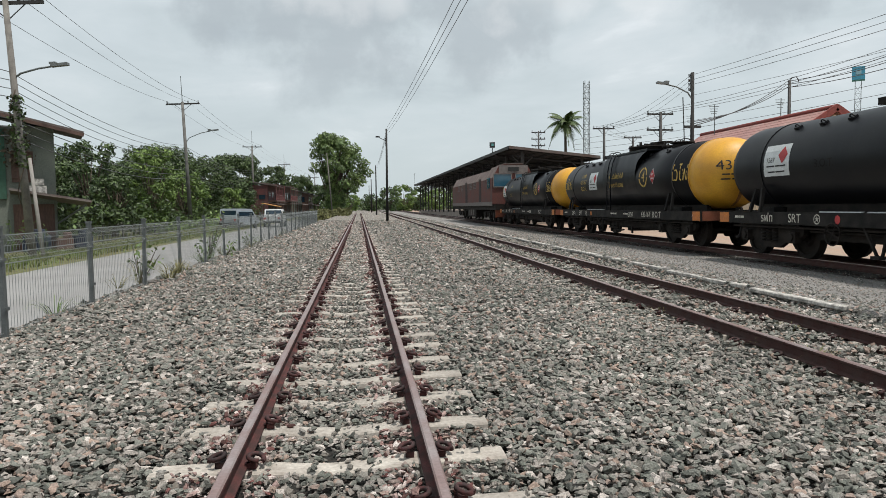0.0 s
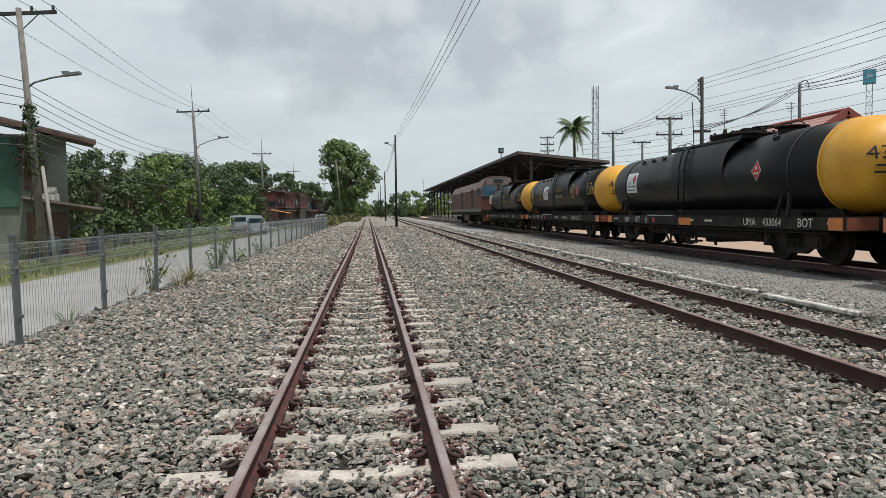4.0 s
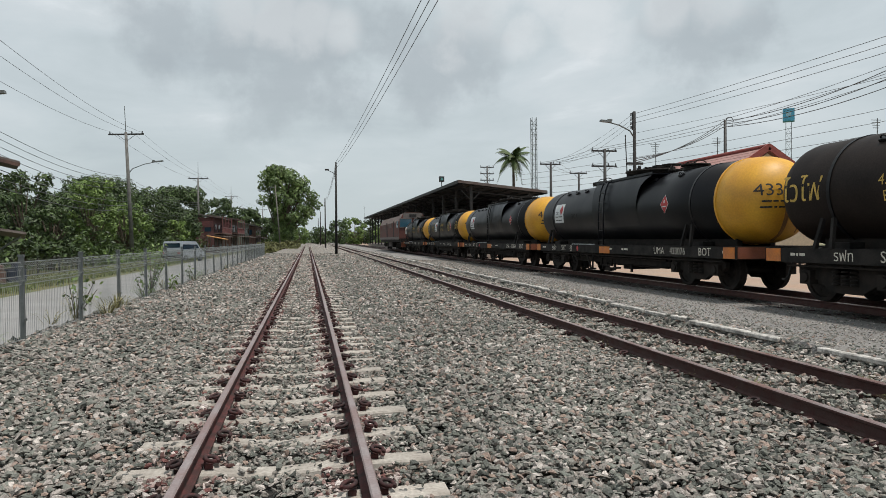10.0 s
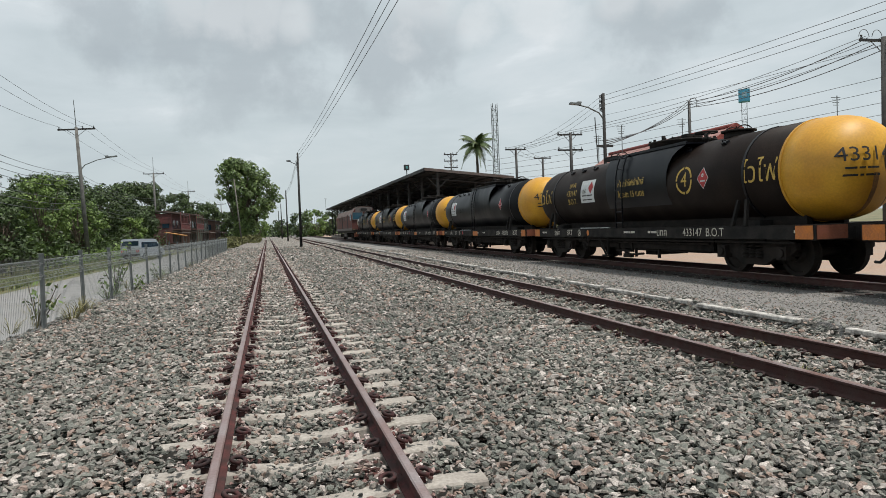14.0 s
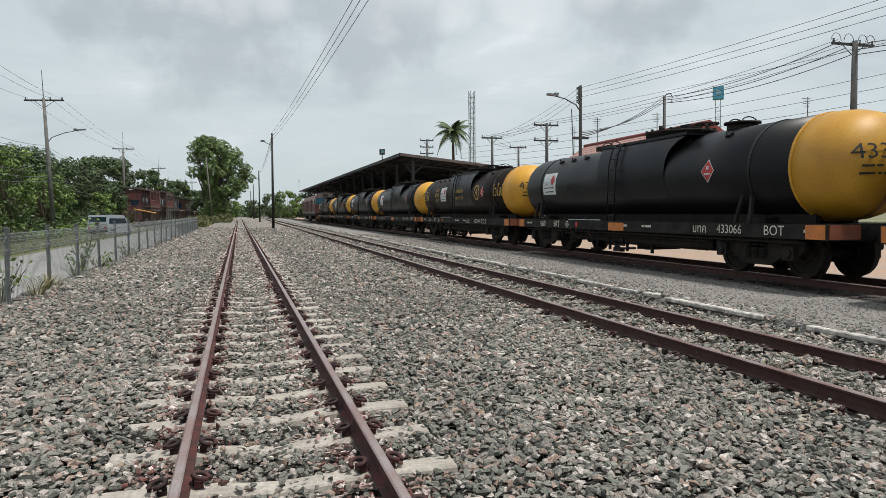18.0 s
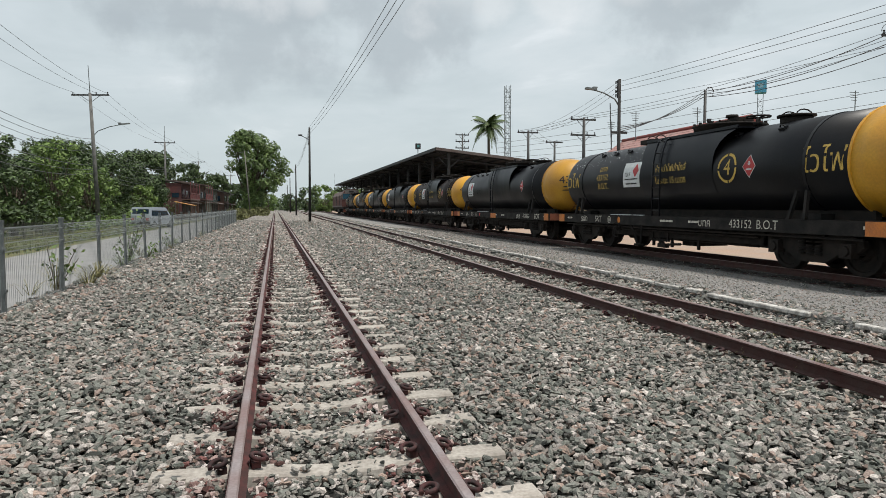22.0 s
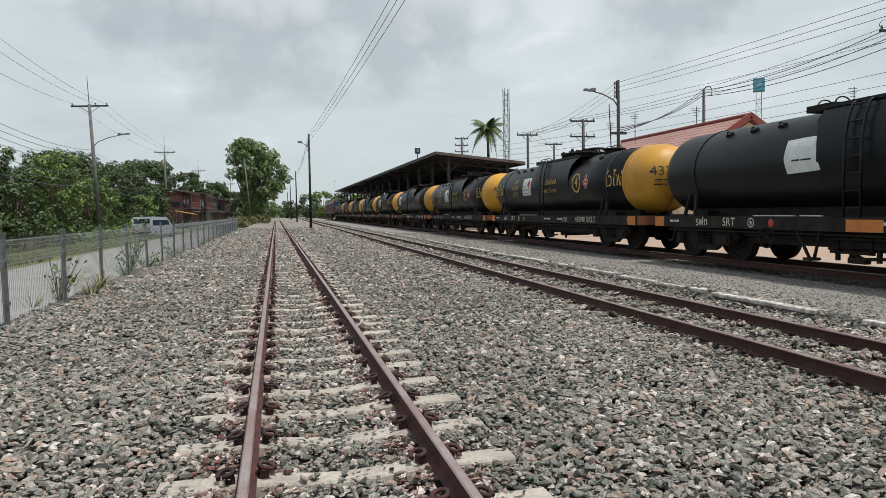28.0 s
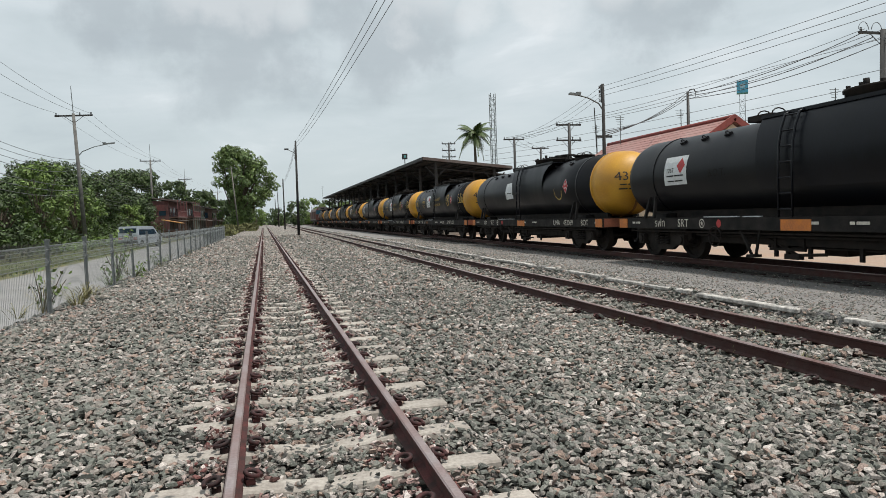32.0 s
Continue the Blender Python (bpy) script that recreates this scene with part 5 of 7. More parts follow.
def make_ballast():
    rng = np.random.default_rng(5)
    pts, size = [], []
    for y0, y1, dens, s in ((-6, 2.2, 130, 0.055), (2.2, 5.0, 1150, 0.0265), (5.0, 8.5, 960, 0.028), (8.5, 14, 560, 0.034), (14, 24, 290, 0.044), (24, 40, 130, 0.058), (40, 75, 48, 0.085)):
        n = int(dens * (y1 - y0) * 10.9)
        y = rng.uniform(y0, y1, n)
        x = rng.uniform(-4.5, 6.3, n) 
        mid = (x > -0.62 * y - 0.9) & (x < 1.15 * y + 1.0) | (y < 2.2)
        keep = mid | (rng.uniform(size=n) < 0.33)
        x, y, coarse = x[keep], y[keep], np.where(mid[keep], 1.0, 1.65)
        xs = x + SLOPE * y * np.clip((x - 1.4) / 1.2, 0, 1)
        px, pz = zip(*PROFILE)
        z = np.interp(x, px, pz) - 0.016 - 0.004 * (np.abs(x) < 1.15) - 0.045 * (rng.uniform(size=len(x)) < 0.30) + rng.normal(0, 0.011, len(x)) + 0.012 * np.sin(x * 5.1 + np.cos(y * 3.3)) * np.sin(y * 4.7)
        ph = np.abs((y - 0.35 + 0.32) % 0.64 - 0.32)
        on1 = (np.abs(x - 0.04) < 1.02) & (ph < 0.074 + 0.0010 * y)
        rail1 = np.abs(np.abs(x - 0.04) - 0.535) < 0.07
        c2 = x - 4.61
        ph2 = np.abs((y - 0.43 + 0.32) % 0.64 - 0.32)
        on2 = (np.abs(c2) < 1.0) & (ph2 < 0.085)
        rail2 = np.abs(np.abs(c2) - 0.535) < 0.07
        u = rng.uniform(size=len(x))
        ok = ~(rail1 | rail2) & ~(on1 & (u > np.where(np.abs(x) < 0.42, 0.24, 0.08))) & ~(on2 & (u > 0.6))
        z = z - 0.03 * np.clip(1 - (x / 0.45) ** 2, 0, 1) - 0.006 * (np.abs(x) < 1.08)
        z = z + np.where(on1, np.where(np.abs(x) < 0.4, 0.03, 0.052), 0.0) + np.where(on2, 0.045, 0.0)
        pts.append(np.stack([xs, y, z], 1)[ok])
        size.append((s * coarse * np.where(np.abs(x) < 1.1, 0.8, 1.0) * rng.uniform(0.55, 1.45, len(x)))[ok])
    pts, size = np.concatenate(pts), np.concatenate(size)
    d = np.abs(np.abs(pts[:, 0]) - 0.535)
    red = (d < 0.30) & (rng.uniform(size=len(d)) < 0.78 * np.exp(-((d - 0.1) / 0.14) ** 2))
    loose = np.argsort(np.hypot(pts[:, 0], pts[:, 1] - 3.3) + red * 50)[:300]
    near_pts, near_size = pts[loose], size[loose]
    pts, size, red = np.delete(pts, loose, 0), np.delete(size, loose), np.delete(red, loose)
    near = pts[:, 1] < 9.5
    bed = scatter("ballast_stones", "loose grey crushed granite stones between the rails", pts[~red & near], size[~red & near], rng, "stone")
    scatter("ballast_stones", "grey crushed granite stones further along the yard", pts[~red & ~near], size[~red & ~near], rng, "stone", 4)
    variants = [stone_mesh(np.random.default_rng(60 + k)) for k in range(12)]
    for k in range(300):
        s = near_size[k]
        part("ballast_stone", variants[k % 12], None, bed, m=Matrix.Translation(near_pts[k]) @ Euler([radians(a) for a in (rng.normal(0, 16), rng.normal(0, 16), rng.uniform(0, 360))]).to_matrix().to_4x4() @ Matrix.Diagonal((s, s, s, 1)))
    scatter("rust_stained_stones", "pinkish rust-stained ballast stones along the rails", pts[red], size[red], rng, "stone_red", 4)
    # stray stones on the gravel strip and under the train
    n = 32000
    y = 3 + 40 * rng.uniform(0, 1, n) ** 1.5
    x = rng.uniform(6.3, 11.2, n)
    px, pz = zip(*PROFILE)
    p = np.stack([x + SLOPE * y, y, np.interp(x, px, pz) + 0.004], 1)
    keep = (x < 8.8) | (rng.uniform(size=n) < 0.3)
    scatter("gravel_stones", "small stones strewn over the gravel strip", p[keep], ((0.014 + 0.022 * np.exp(-(x - 6.3) / 0.35)) * rng.uniform(0.5, 1.4, n) * (0.7 + y / 40))[keep], rng, "stone", 4)


M["stone_red"] = stone_material("rust_stained_stone", [(0.34, 0.24, 0.22), (0.17, 0.075, 0.068), (0.52, 0.44, 0.41), (0.24, 0.15, 0.135), (0.09, 0.045, 0.04), (0.36, 0.29, 0.265), (0.56, 0.50, 0.47), (0.24, 0.19, 0.17), (0.14, 0.10, 0.09)])
make_ballast()


def make_edge_line():
    """The worn white line of kerb slabs between the running line and the gravel strip."""
    k = thing("platform_kerb", "worn white painted kerb slabs half buried in gravel", "kerb", kind="structure")
    rng = random.Random(8)
    whole = [(2.0, 3.6), (3.75, 4.7), (5.15, 6.75), (7.5, 9.55), (9.85, 10.2), (10.45, 11.15), (11.3, 12.6), (13.0, 14.4)]
    y = 14.6
    while y < 110:
        n = rng.uniform(0.4, 1.5) if y < 40 else 3.0
        if rng.random() < 0.8:
            whole.append((y, y + n - rng.uniform(0.02, 0.3)))
        y += n
    for y, e in whole:
        b = bmesh.new()
        box(b, 0, 0, 0, 0.115 + rng.uniform(-0.03, 0.02), e - y, 0.06)
        bevelled(b, 0.012)
        part("kerb_slab", b, "white_paint", k, m=pose(lean(6.18 + rng.uniform(-0.02, 0.02), y), (y + e) / 2, 0.106 + rng.uniform(-0.012, 0.006), rng.uniform(-0.3, 0.3), rng.uniform(-2, 2), rng.uniform(-0.8, 0.8)))


make_edge_line()


# ---------- fence along the road ----------
def fence_panel(bm):
    """Welded wires with two bent ridges, between two posts."""
    prof = [(0.0, 0.02), (0.0, 0.80), (0.05, 0.86), (0.0, 0.92), (0.0, 1.00), (0.05, 1.06), (0.0, 1.12)]
    for k in range(35):
        y = -1.18 + k * 2.36 / 34
        for (x0, z0), (x1, z1) in zip(prof, prof[1:]):
            tube(bm, (x0, y, z0), (x1, y, z1), 0.0027, seg=3, cap=False)
    for x, z in ((0.0, 0.03), (0.0, 0.80), (0.05, 0.86), (0.0, 0.92), (0.0, 1.00), (0.05, 1.06), (0.0, 1.12)):
        tube(bm, (x, -1.22, z), (x, 1.22, z), 0.008 if z in (0.80, 0.92, 1.12) else 0.004, seg=4)


def fence_post(bm):
    box(bm, 0, 0, 0.52, 0.06, 0.06, 1.36)
    box(bm, 0, 0, 1.21, 0.075, 0.075, 0.03)
    for z in (0.3, 0.85, 1.1):
        box(bm, 0.035, 0, z, 0.02, 0.09, 0.04)


def make_fence():
    f = thing("fence", "grey galvanised wire mesh fence with steel posts beside the road", "fence")
    rng = random.Random(2)
    for k in range(-5, 23):
        y = 7.75 + 2.52 * k
        shared("fence_post", "fence_post", fence_post, "galv", f, m=pose(-3.74, y, 0.08, rng.uniform(-0.8, 0.8), rng.uniform(-1, 1), 0))
        shared("mesh_panel", "fence_panel", fence_panel, "bright_wire", f, m=pose(-3.74, y + 1.26, 0.08))


make_fence()


# ---------- plants ----------
def leaf_mesh(name, points, size, rng, mat, droop=0.0, out=None):
    """Leaf sprays: small pointed quads that face away from the heart of their clump, each turned its own way."""
    n = len(points)
    face = rng.normal(size=(n, 3)) * 0.5 + np.array([0.0, 0.0, 0.45])
    if out is not None:
        face = face + out * 0.9
    face /= np.linalg.norm(face, axis=1)[:, None]
    a = np.cross(face, rng.normal(size=(n, 3)))
    a[:, 2] -= droop
    a /= np.linalg.norm(a, axis=1)[:, None]
    b = np.cross(a, face)
    s = size * rng.uniform(0.55, 1.45, n)[:, None]
    v = np.stack([points - a * s, points + b * s * 0.5, points + a * s, points - b * s * 0.5], 1).reshape(-1, 3)
    return mesh_np(name, v, np.arange(4 * n).reshape(-1, 4), mat)


def crown_points(rng, clumps, per):
    """Places of leaves in the shells of the clumps, and the ways out of them."""
    out, way = [], []
    for c, r in clumps:
        n = int(per * r * r)
        v = rng.normal(size=(n, 3))
        v /= np.linalg.norm(v, axis=1)[:, None]
        way.append(v.copy())
        v *= (r * (0.62 + 0.38 * rng.uniform(0, 1, n) ** 0.6) * (1 + 0.22 * np.sin(v[:, 0] * 7 + v[:, 2] * 5 + r * 9)))[:, None]
        v[:, 2] *= 0.78
        out.append(v + np.array(c))
    return np.concatenate(out), np.concatenate(way)


def tree(x, y, z0, height, spread, seed, label, mat="leaf", leaf=0.22, per=75, trunk=0.22, base=0.25, clumps=24, lean_x=0.0, shape=None):
    """A tapered trunk with limbs to each clump of the crown."""
    rng = np.random.default_rng(seed)
    t = thing("tree", label, "tree", pose(x, y, z0), group="trees round the station")
    bm = bmesh.new()
    hub = Vector((lean_x * 0.4, 0, height * (base + 0.12)))
    tube(bm, (0, 0, -0.1), hub, trunk, trunk * 0.7, 9)
    cl = []
    for k in range(clumps):
        a = k * 2.399 + rng.uniform(-0.4, 0.4)
        u = (k + 0.5) / clumps
        zz = height * (base + (1 - base) * u)
        rad = spread * (0.22 + 0.85 * math.sin(math.pi * (0.08 + 0.84 * u ** 1.25))) * rng.uniform(0.5, 0.9)
        r = spread * rng.uniform(0.17, 0.36)
        off = lean_x * u
        if shape:
            half, off = np.interp(u, shape[0], shape[1]), np.interp(u, shape[0], shape[2])
            r = min(r, half * 0.6 + 0.5)
            rad = max(0.0, half - r) * rng.uniform(0.35, 1.0)
        c = (rad * math.cos(a) + off, rad * math.sin(a), min(zz, height - r * 0.75))
        cl.append((c, r))
        tube(bm, hub * (0.6 + 0.4 * u), Vector(c), trunk * 0.35, trunk * 0.08, 6)
    part("trunk", bm, "bark", t)
    pts, way = crown_points(rng, cl, per)
    part("crown", leaf_mesh("crown", pts, leaf, rng, mat, out=way), None, t)
    return t


DARK_TREE = "dense dark green broadleaf tree behind the road"
LIGHT_TREE = "bright green leafy tree beside the road"
for k, (x, y, h, s, mat) in enumerate((
    (-17.4, 40, 4.3, 2.3, "leaf"), (-21.5, 45, 4.2, 2.6, "leaf"), (-18.4, 50, 6.3, 2.3, "leaf"), (-15.4, 46, 3.9, 1.7, "leaf"),
    (-22.5, 58, 5.0, 2.9, "leaf"), (-19.2, 61, 5.5, 2.7, "leaf"), (-15.9, 56, 6.5, 2.1, "leaf_light"), (-26.5, 62, 6.0, 3.2, "leaf"),
    (-17.4, 70, 6.2, 2.9, "leaf"), (-22.8, 73, 6.6, 3.3, "leaf"), (-16.0, 66, 5.2, 2.2, "leaf_light"), (-18.0, 82, 7.6, 3.4, "leaf"), (-24.0, 86, 9.0, 4.2, "leaf"),
    (-18.6, 94, 7.6, 3.6, "leaf"), (-27.0, 100, 9.8, 4.6, "leaf"), (-32.0, 78, 7.8, 4.2, "leaf"), (-20.5, 118, 10.4, 4.6, "leaf"), (-23.5, 140, 11.6, 5.0, "leaf"), (-17.5, 150, 10.6, 3.6, "leaf"), (-13.5, 170, 9.5, 3.8, "leaf"), (-11.0, 190, 8.0, 3.6, "leaf"), (-15.7, 90, 5.3, 2.5, "leaf"), (-16.4, 98, 6.0, 2.6, "leaf"), (-14.9, 84, 4.2, 1.8, "leaf_light"))):
    tree(x, y, -0.2, h - 0.0396 * x - 0.55, s, 40 + k, LIGHT_TREE if mat == "leaf_light" else DARK_TREE, mat, leaf=0.07 + y * 0.0008, per=760 if y < 66 else 420, base=0.12 if mat == "leaf_light" else 0.18)
tree(-5.8, 150, -0.1, 17.6, 5.9, 7, "tall round-crowned rain tree standing beyond the end of the siding", "big_leaf", leaf=0.24, per=170, trunk=0.7, base=0.06, clumps=70, shape=([0.0, 0.15, 0.33, 0.55, 0.8, 0.95, 1.0], [1.5, 3.4, 5.8, 7.4, 6.2, 3.2, 2.0], [0.6, 1.2, 2.5, 2.9, 1.7, -0.4, -1.0]))
tree(31.9, 22.0, -0.1, 11.2, 3.0, 91, "tall green tree behind the station building", "leaf", leaf=0.11, per=420, base=0.35)
for k, (x, y, h, s) in enumerate(((9.5, 205, 7.5, 3.6), (14.0, 212, 8.6, 4.0), (19.0, 220, 8.4, 4.2), (25.0, 215, 8.0, 4.0), (4.5, 240, 6.0, 3.0), (-2.5, 262, 6.2, 3.4), (32.0, 225, 9.0, 4.5))):
    tree(x, y, 0.0, h - 0.0396 * x + 0.2, s, 120 + k, "green tree far beyond the platform", "leaf_light" if k % 2 else "leaf", leaf=0.34, per=80, base=0.05, clumps=20)


def hedge(name, label, x0, x1, y0, y1, z0, h, seed, mat, n, size):
    """A low belt of bushes, joined."""
    rng = np.random.default_rng(seed)
    y = rng.uniform(y0, y1, n)
    x = x0 + (x1 - x0) * rng.uniform(size=n)
    top = h * (0.65 + 0.35 * np.sin(y * 0.35 + seed) * np.cos(x * 0.5 + y * 0.13))
    z = z0 + top * rng.uniform(0, 1, n) ** 0.7
    return solo(name, leaf_mesh(name, np.stack([x, y, z], 1), size, rng, mat), None, label, "bushes", kind="stuff")


hedge("hedge", "low scrubby hedge of dry green bushes beside the siding", -6.6, -3.6, 78, 140, -0.1, 1.4, 3, "scrub", 5200, 0.2)
hedge("far_woods", "far belt of green woods along the horizon", -75, -16, 190, 330, -0.2, 13.5, 4, "leaf", 5200, 0.9)
hedge("far_woods", "far belt of green woods along the horizon", 22, 150, 240, 330, -0.1, 7.5, 5, "leaf", 7000, 0.9)
hedge("far_woods", "far belt of green scrub where the lines run out of sight", -16, 24, 300, 360, 0.0, 6, 6, "leaf", 2600, 0.8)
hedge("roadside_bushes", "dark undergrowth below the roadside trees", -24, -13.6, 38, 112, -0.2, 2.9, 9, "leaf", 16000, 0.14)
hedge("roadside_bushes", "light green undergrowth below the roadside trees", -15.2, -13.2, 50, 96, -0.2, 1.3, 10, "leaf_light", 3600, 0.12)
hedge("track_end_bushes", "green scrub beside the far end of the siding", -3.6, -1.4, 112, 170, 0.0, 1.6, 12, "scrub", 1800, 0.2)


def tuft(bm, rng, n, h, spread, wide=0.012):
    """Arching blades from one root."""
    for k in range(n):
        a, q = rng.uniform(0, math.tau), rng.uniform(0.3, 1.0)
        hh = h * rng.uniform(0.5, 1.1)
        d = Vector((math.cos(a), math.sin(a), 0))
        s = Vector((-d.y, d.x, 0)) * wide
        r = d * rng.uniform(0, 0.12)
        pts = [r, r + d * spread * q * 0.35 + Vector((0, 0, hh * 0.6)), r + d * spread * q * 0.8 + Vector((0, 0, hh * 0.9)), r + d * spread * q * 1.2 + Vector((0, 0, hh * 0.72))]
        row = [(bm.verts.new(p - s * w), bm.verts.new(p + s * w)) for p, w in zip(pts, (1, 0.9, 0.6, 0.1))]
        for (a0, a1), (b0, b1) in zip(row, row[1:]):
            bm.faces.new((a0, a1, b1, b0))


def weed(x, y, z, label, seed, n, h, spread, mat, stems=0):
    rng = random.Random(seed)
    w = thing("weed", label, "weed", pose(x, y, z), group="weeds along the fence")
    b = bmesh.new()
    tuft(b, rng, n // 2, h, spread, 0.006)
    part("grass_clump", b, mat, w)
    if stems:
        b = bmesh.new()
        r2 = np.random.default_rng(seed)
        pts = []
        for k in range(stems):
            a = rng.uniform(0, math.tau)
            top = (math.cos(a) * spread * rng.uniform(0.2, 0.8), math.sin(a) * spread * rng.uniform(0.2, 0.8), h * rng.uniform(0.8, 1.7))
            tube(b, (0, 0, 0), top, 0.012, 0.005, 5)
            for j in range(13):
                u = rng.uniform(0.35, 1.0)
                pts.append([c * u + rng.gauss(0, 0.07) for c in top])
        part("stalk", b, "bark", w)["kind"] = "stuff"
        part("foliage", leaf_mesh("foliage", np.array(pts), 0.055, r2, "leaf_light"), None, w)
    return w


GREEN_WEED, DRY_WEED = "bushy green weed growing at the fence", "dry yellow grass tuft at the foot of the fence"
weed(-3.95, 13.2, 0.06, GREEN_WEED, 1, 60, 0.55, 0.5, "dry_grass", 5)
weed(-3.6, 13.9, 0.06, DRY_WEED, 2, 90, 0.38, 0.55, "dry_grass")
weed(-3.7, 14.9, 0.06, DRY_WEED, 3, 80, 0.35, 0.5, "dry_grass")
weed(-4.0, 19.6, 0.06, "tall green weed with drooping leaves against the fence", 4, 36, 0.9, 0.8, "leaf_light", 8)
weed(-3.75, 20.6, 0.06, GREEN_WEED, 5, 50, 0.4, 0.5, "leaf_light", 2)
weed(-3.9, 18.2, 0.06, GREEN_WEED, 6, 60, 0.3, 0.5, "leaf_light", 2)
weed(-3.9, 26.0, 0.06, GREEN_WEED, 7, 60, 0.4, 0.5, "leaf_light", 2)
for k in range(12):
    yy = 9.5 + k * 3.1
    weed(-3.95 - 0.25 * math.sin(k * 2.1), yy, 0.05, DRY_WEED, 30 + k, 42, 0.26, 0.4, "dry_grass" if k % 3 else "leaf_light")


for k, (x, y, h) in enumerate(((4.72, 5.3, 0.13), (4.55, 4.7, 0.10), (3.55, 6.1, 0.12), (3.62, 5.4, 0.14), (4.4, 6.9, 0.09), (3.45, 8.2, 0.12), (4.6, 9.4, 0.1))):
    rng9 = random.Random(200 + k)
    w9 = thing("weed", "withered dry grass tuft between the rails", "weed", pose(x + 0.72, y, -0.02), group="weeds in the track")
    b9 = bmesh.new()
    tuft(b9, rng9, 34, h, 0.16, 0.003)
    part("grass_clump", b9, "dry_grass", w9)


def make_grass():
    rng = np.random.default_rng(21)
    n = 16000
    y = rng.uniform(14, 75, n)
    x = rng.uniform(-12.9, -9.5, n)
    p = np.stack([x, y, np.full(n, -0.22)], 1)
    a = rng.uniform(0, math.tau, n)
    h = rng.uniform(0.06, 0.20, n)
    d = np.stack([np.cos(a), np.sin(a), np.zeros(n)], 1)
    w = np.stack([-np.sin(a), np.cos(a), np.zeros(n)], 1) * 0.02
    v = np.stack([p - w, p + w, p + d * h[:, None] * 0.5 + np.stack([0 * h, 0 * h, h], 1)], 1).reshape(-1, 3)
    solo("verge_grass", mesh_np("verge_grass", v, np.arange(3 * n).reshape(-1, 3), "grass_blade"), None, "short green grass on the road verge", "grass", kind="stuff")


# ---------- poles and wires ----------
def insulator(bm, x, y, z, s=1.0):
    for k in range(3):
        tube(bm, (x, y, z + 0.07 * k * s), (x, y, z + (0.07 * k + 0.045) * s), 0.06 * s, 0.045 * s, 8)


def street_lamp_arm(p, z, reach, rise, mat="galv"):
    b = bmesh.new()
    pipe(b, [(0, 0, z), (reach * 0.15, 0, z + rise * 0.45), (reach * 0.5, 0, z + rise * 0.8), (reach * 0.9, 0, z + rise)], 0.035, 6)
    part("lamp_arm", b, mat, p)
    b = bmesh.new()
    box(b, reach * 0.93, 0, z + rise + 0.02, abs(reach) * 0.34, 0.22, 0.10, (0, -4 if reach > 0 else 4, 0))
    box(b, reach * 0.80, 0, z + rise + 0.09, 0.22, 0.16, 0.08)
    part("lamp_head", b, "lamp_grey", p, "grey street lamp head")


def utility_pole(x, y, z0, top, arm, label, mat, spike=0.0, lamp=0.0, lamp_z=0.0, tilt=0.0, r=0.16, low=0.0, arms=(0.0,), lamp_rise=0.5, group="utility poles"):
    """Tapered pole with crossarms, insulators, a lightning spike and a lamp as the place shows them."""
    p = thing("utility_pole", label, "utility pole", pose(x, y, z0, 0, tilt, 0), group=group)
    h = top - z0
    b = bmesh.new()
    tube(b, (0, 0, -0.05), (0, 0, h), r, r * 0.62, 10)
    part("pole", b, mat, p)
    for dz in arms:
        if arm:
            b = bmesh.new()
            box(b, 0, 0.12, h - 0.15 - dz, arm, 0.10, 0.12)
            for s in (-1, 1):
                tube(b, (s * arm * 0.25, 0.12, h - 0.2 - dz), (0, 0.1, h - 0.75 - dz), 0.02, seg=5)
            part("crossarm", b, "steel_dark", p)
            for u in (-0.46, 0.16, 0.46):
                b = bmesh.new()
                insulator(b, u * arm, 0.12, h - 0.09 - dz)
                part("insulator", b, "steel_dark", p)
    if spike:
        b = bmesh.new()
        tube(b, (0, 0, h - 0.3), (0, 0, h + spike), 0.04, 0.025, 6)
        part("earth_spike", b, "galv", p)
    if low:
        b = bmesh.new()
        box(b, 0, 0.1, low, 0.12, 0.10, 0.9)
        for k in range(4):
            insulator(b, -0.12, 0.14, low - 0.4 + 0.22 * k, 0.8)
        part("cable_rack", b, "steel_dark", p)
    if lamp:
        street_lamp_arm(p, lamp_z, lamp, lamp_rise)
    return p


LAMPED = "grey concrete utility pole with crossarm and street lamp"
utility_pole(-11.74, 26.4, -0.29, 9.14, 2.5, LAMPED, "conc_pole", 0, 1.75, 6.55, -2.95, 0.155, 5.7, lamp_rise=0.42)
utility_pole(-14.32, 61.5, -0.2, 10.72, 2.8, LAMPED, "conc_mid", 2.2, 2.6, 7.4, -1.9, 0.18, 6.0, lamp_rise=1.0)
utility_pole(-15.45, 105, -0.2, 10.8, 2.8, "grey concrete utility pole with crossarm and earth spike", "conc_mid", 2.2, 0, 0, 0.3, 0.18, 6.0)
utility_pole(-16.53, 160, -0.2, 11.55, 2.8, "grey concrete utility pole with crossarm and earth spike", "conc_mid", 2.2, 0, 0, 0, 0.18)
utility_pole(-13.15, 215, -0.2, 11.0, 2.8, "grey concrete utility pole with crossarm and earth spike", "conc_mid", 2.0, 0, 0, 0, 0.18)
utility_pole(-4.27, 118, -0.05, 10.75, 0, "slender pale lamp post by the big tree", "conc_pole", 0, -0.8, 10.3, -4.0, 0.12, lamp_rise=0.2)
utility_pole(3.05, 69.4, 0.0, 9.29, 0, "dark slender pole between the tracks with a small bracket", "wood_pole", 0, 0, 0, 0.4, 0.14, 8.0)
b = bmesh.new()
tube(b, (3.1, 69.4, 8.08), (2.32, 69.4, 8.46), 0.03, seg=6)
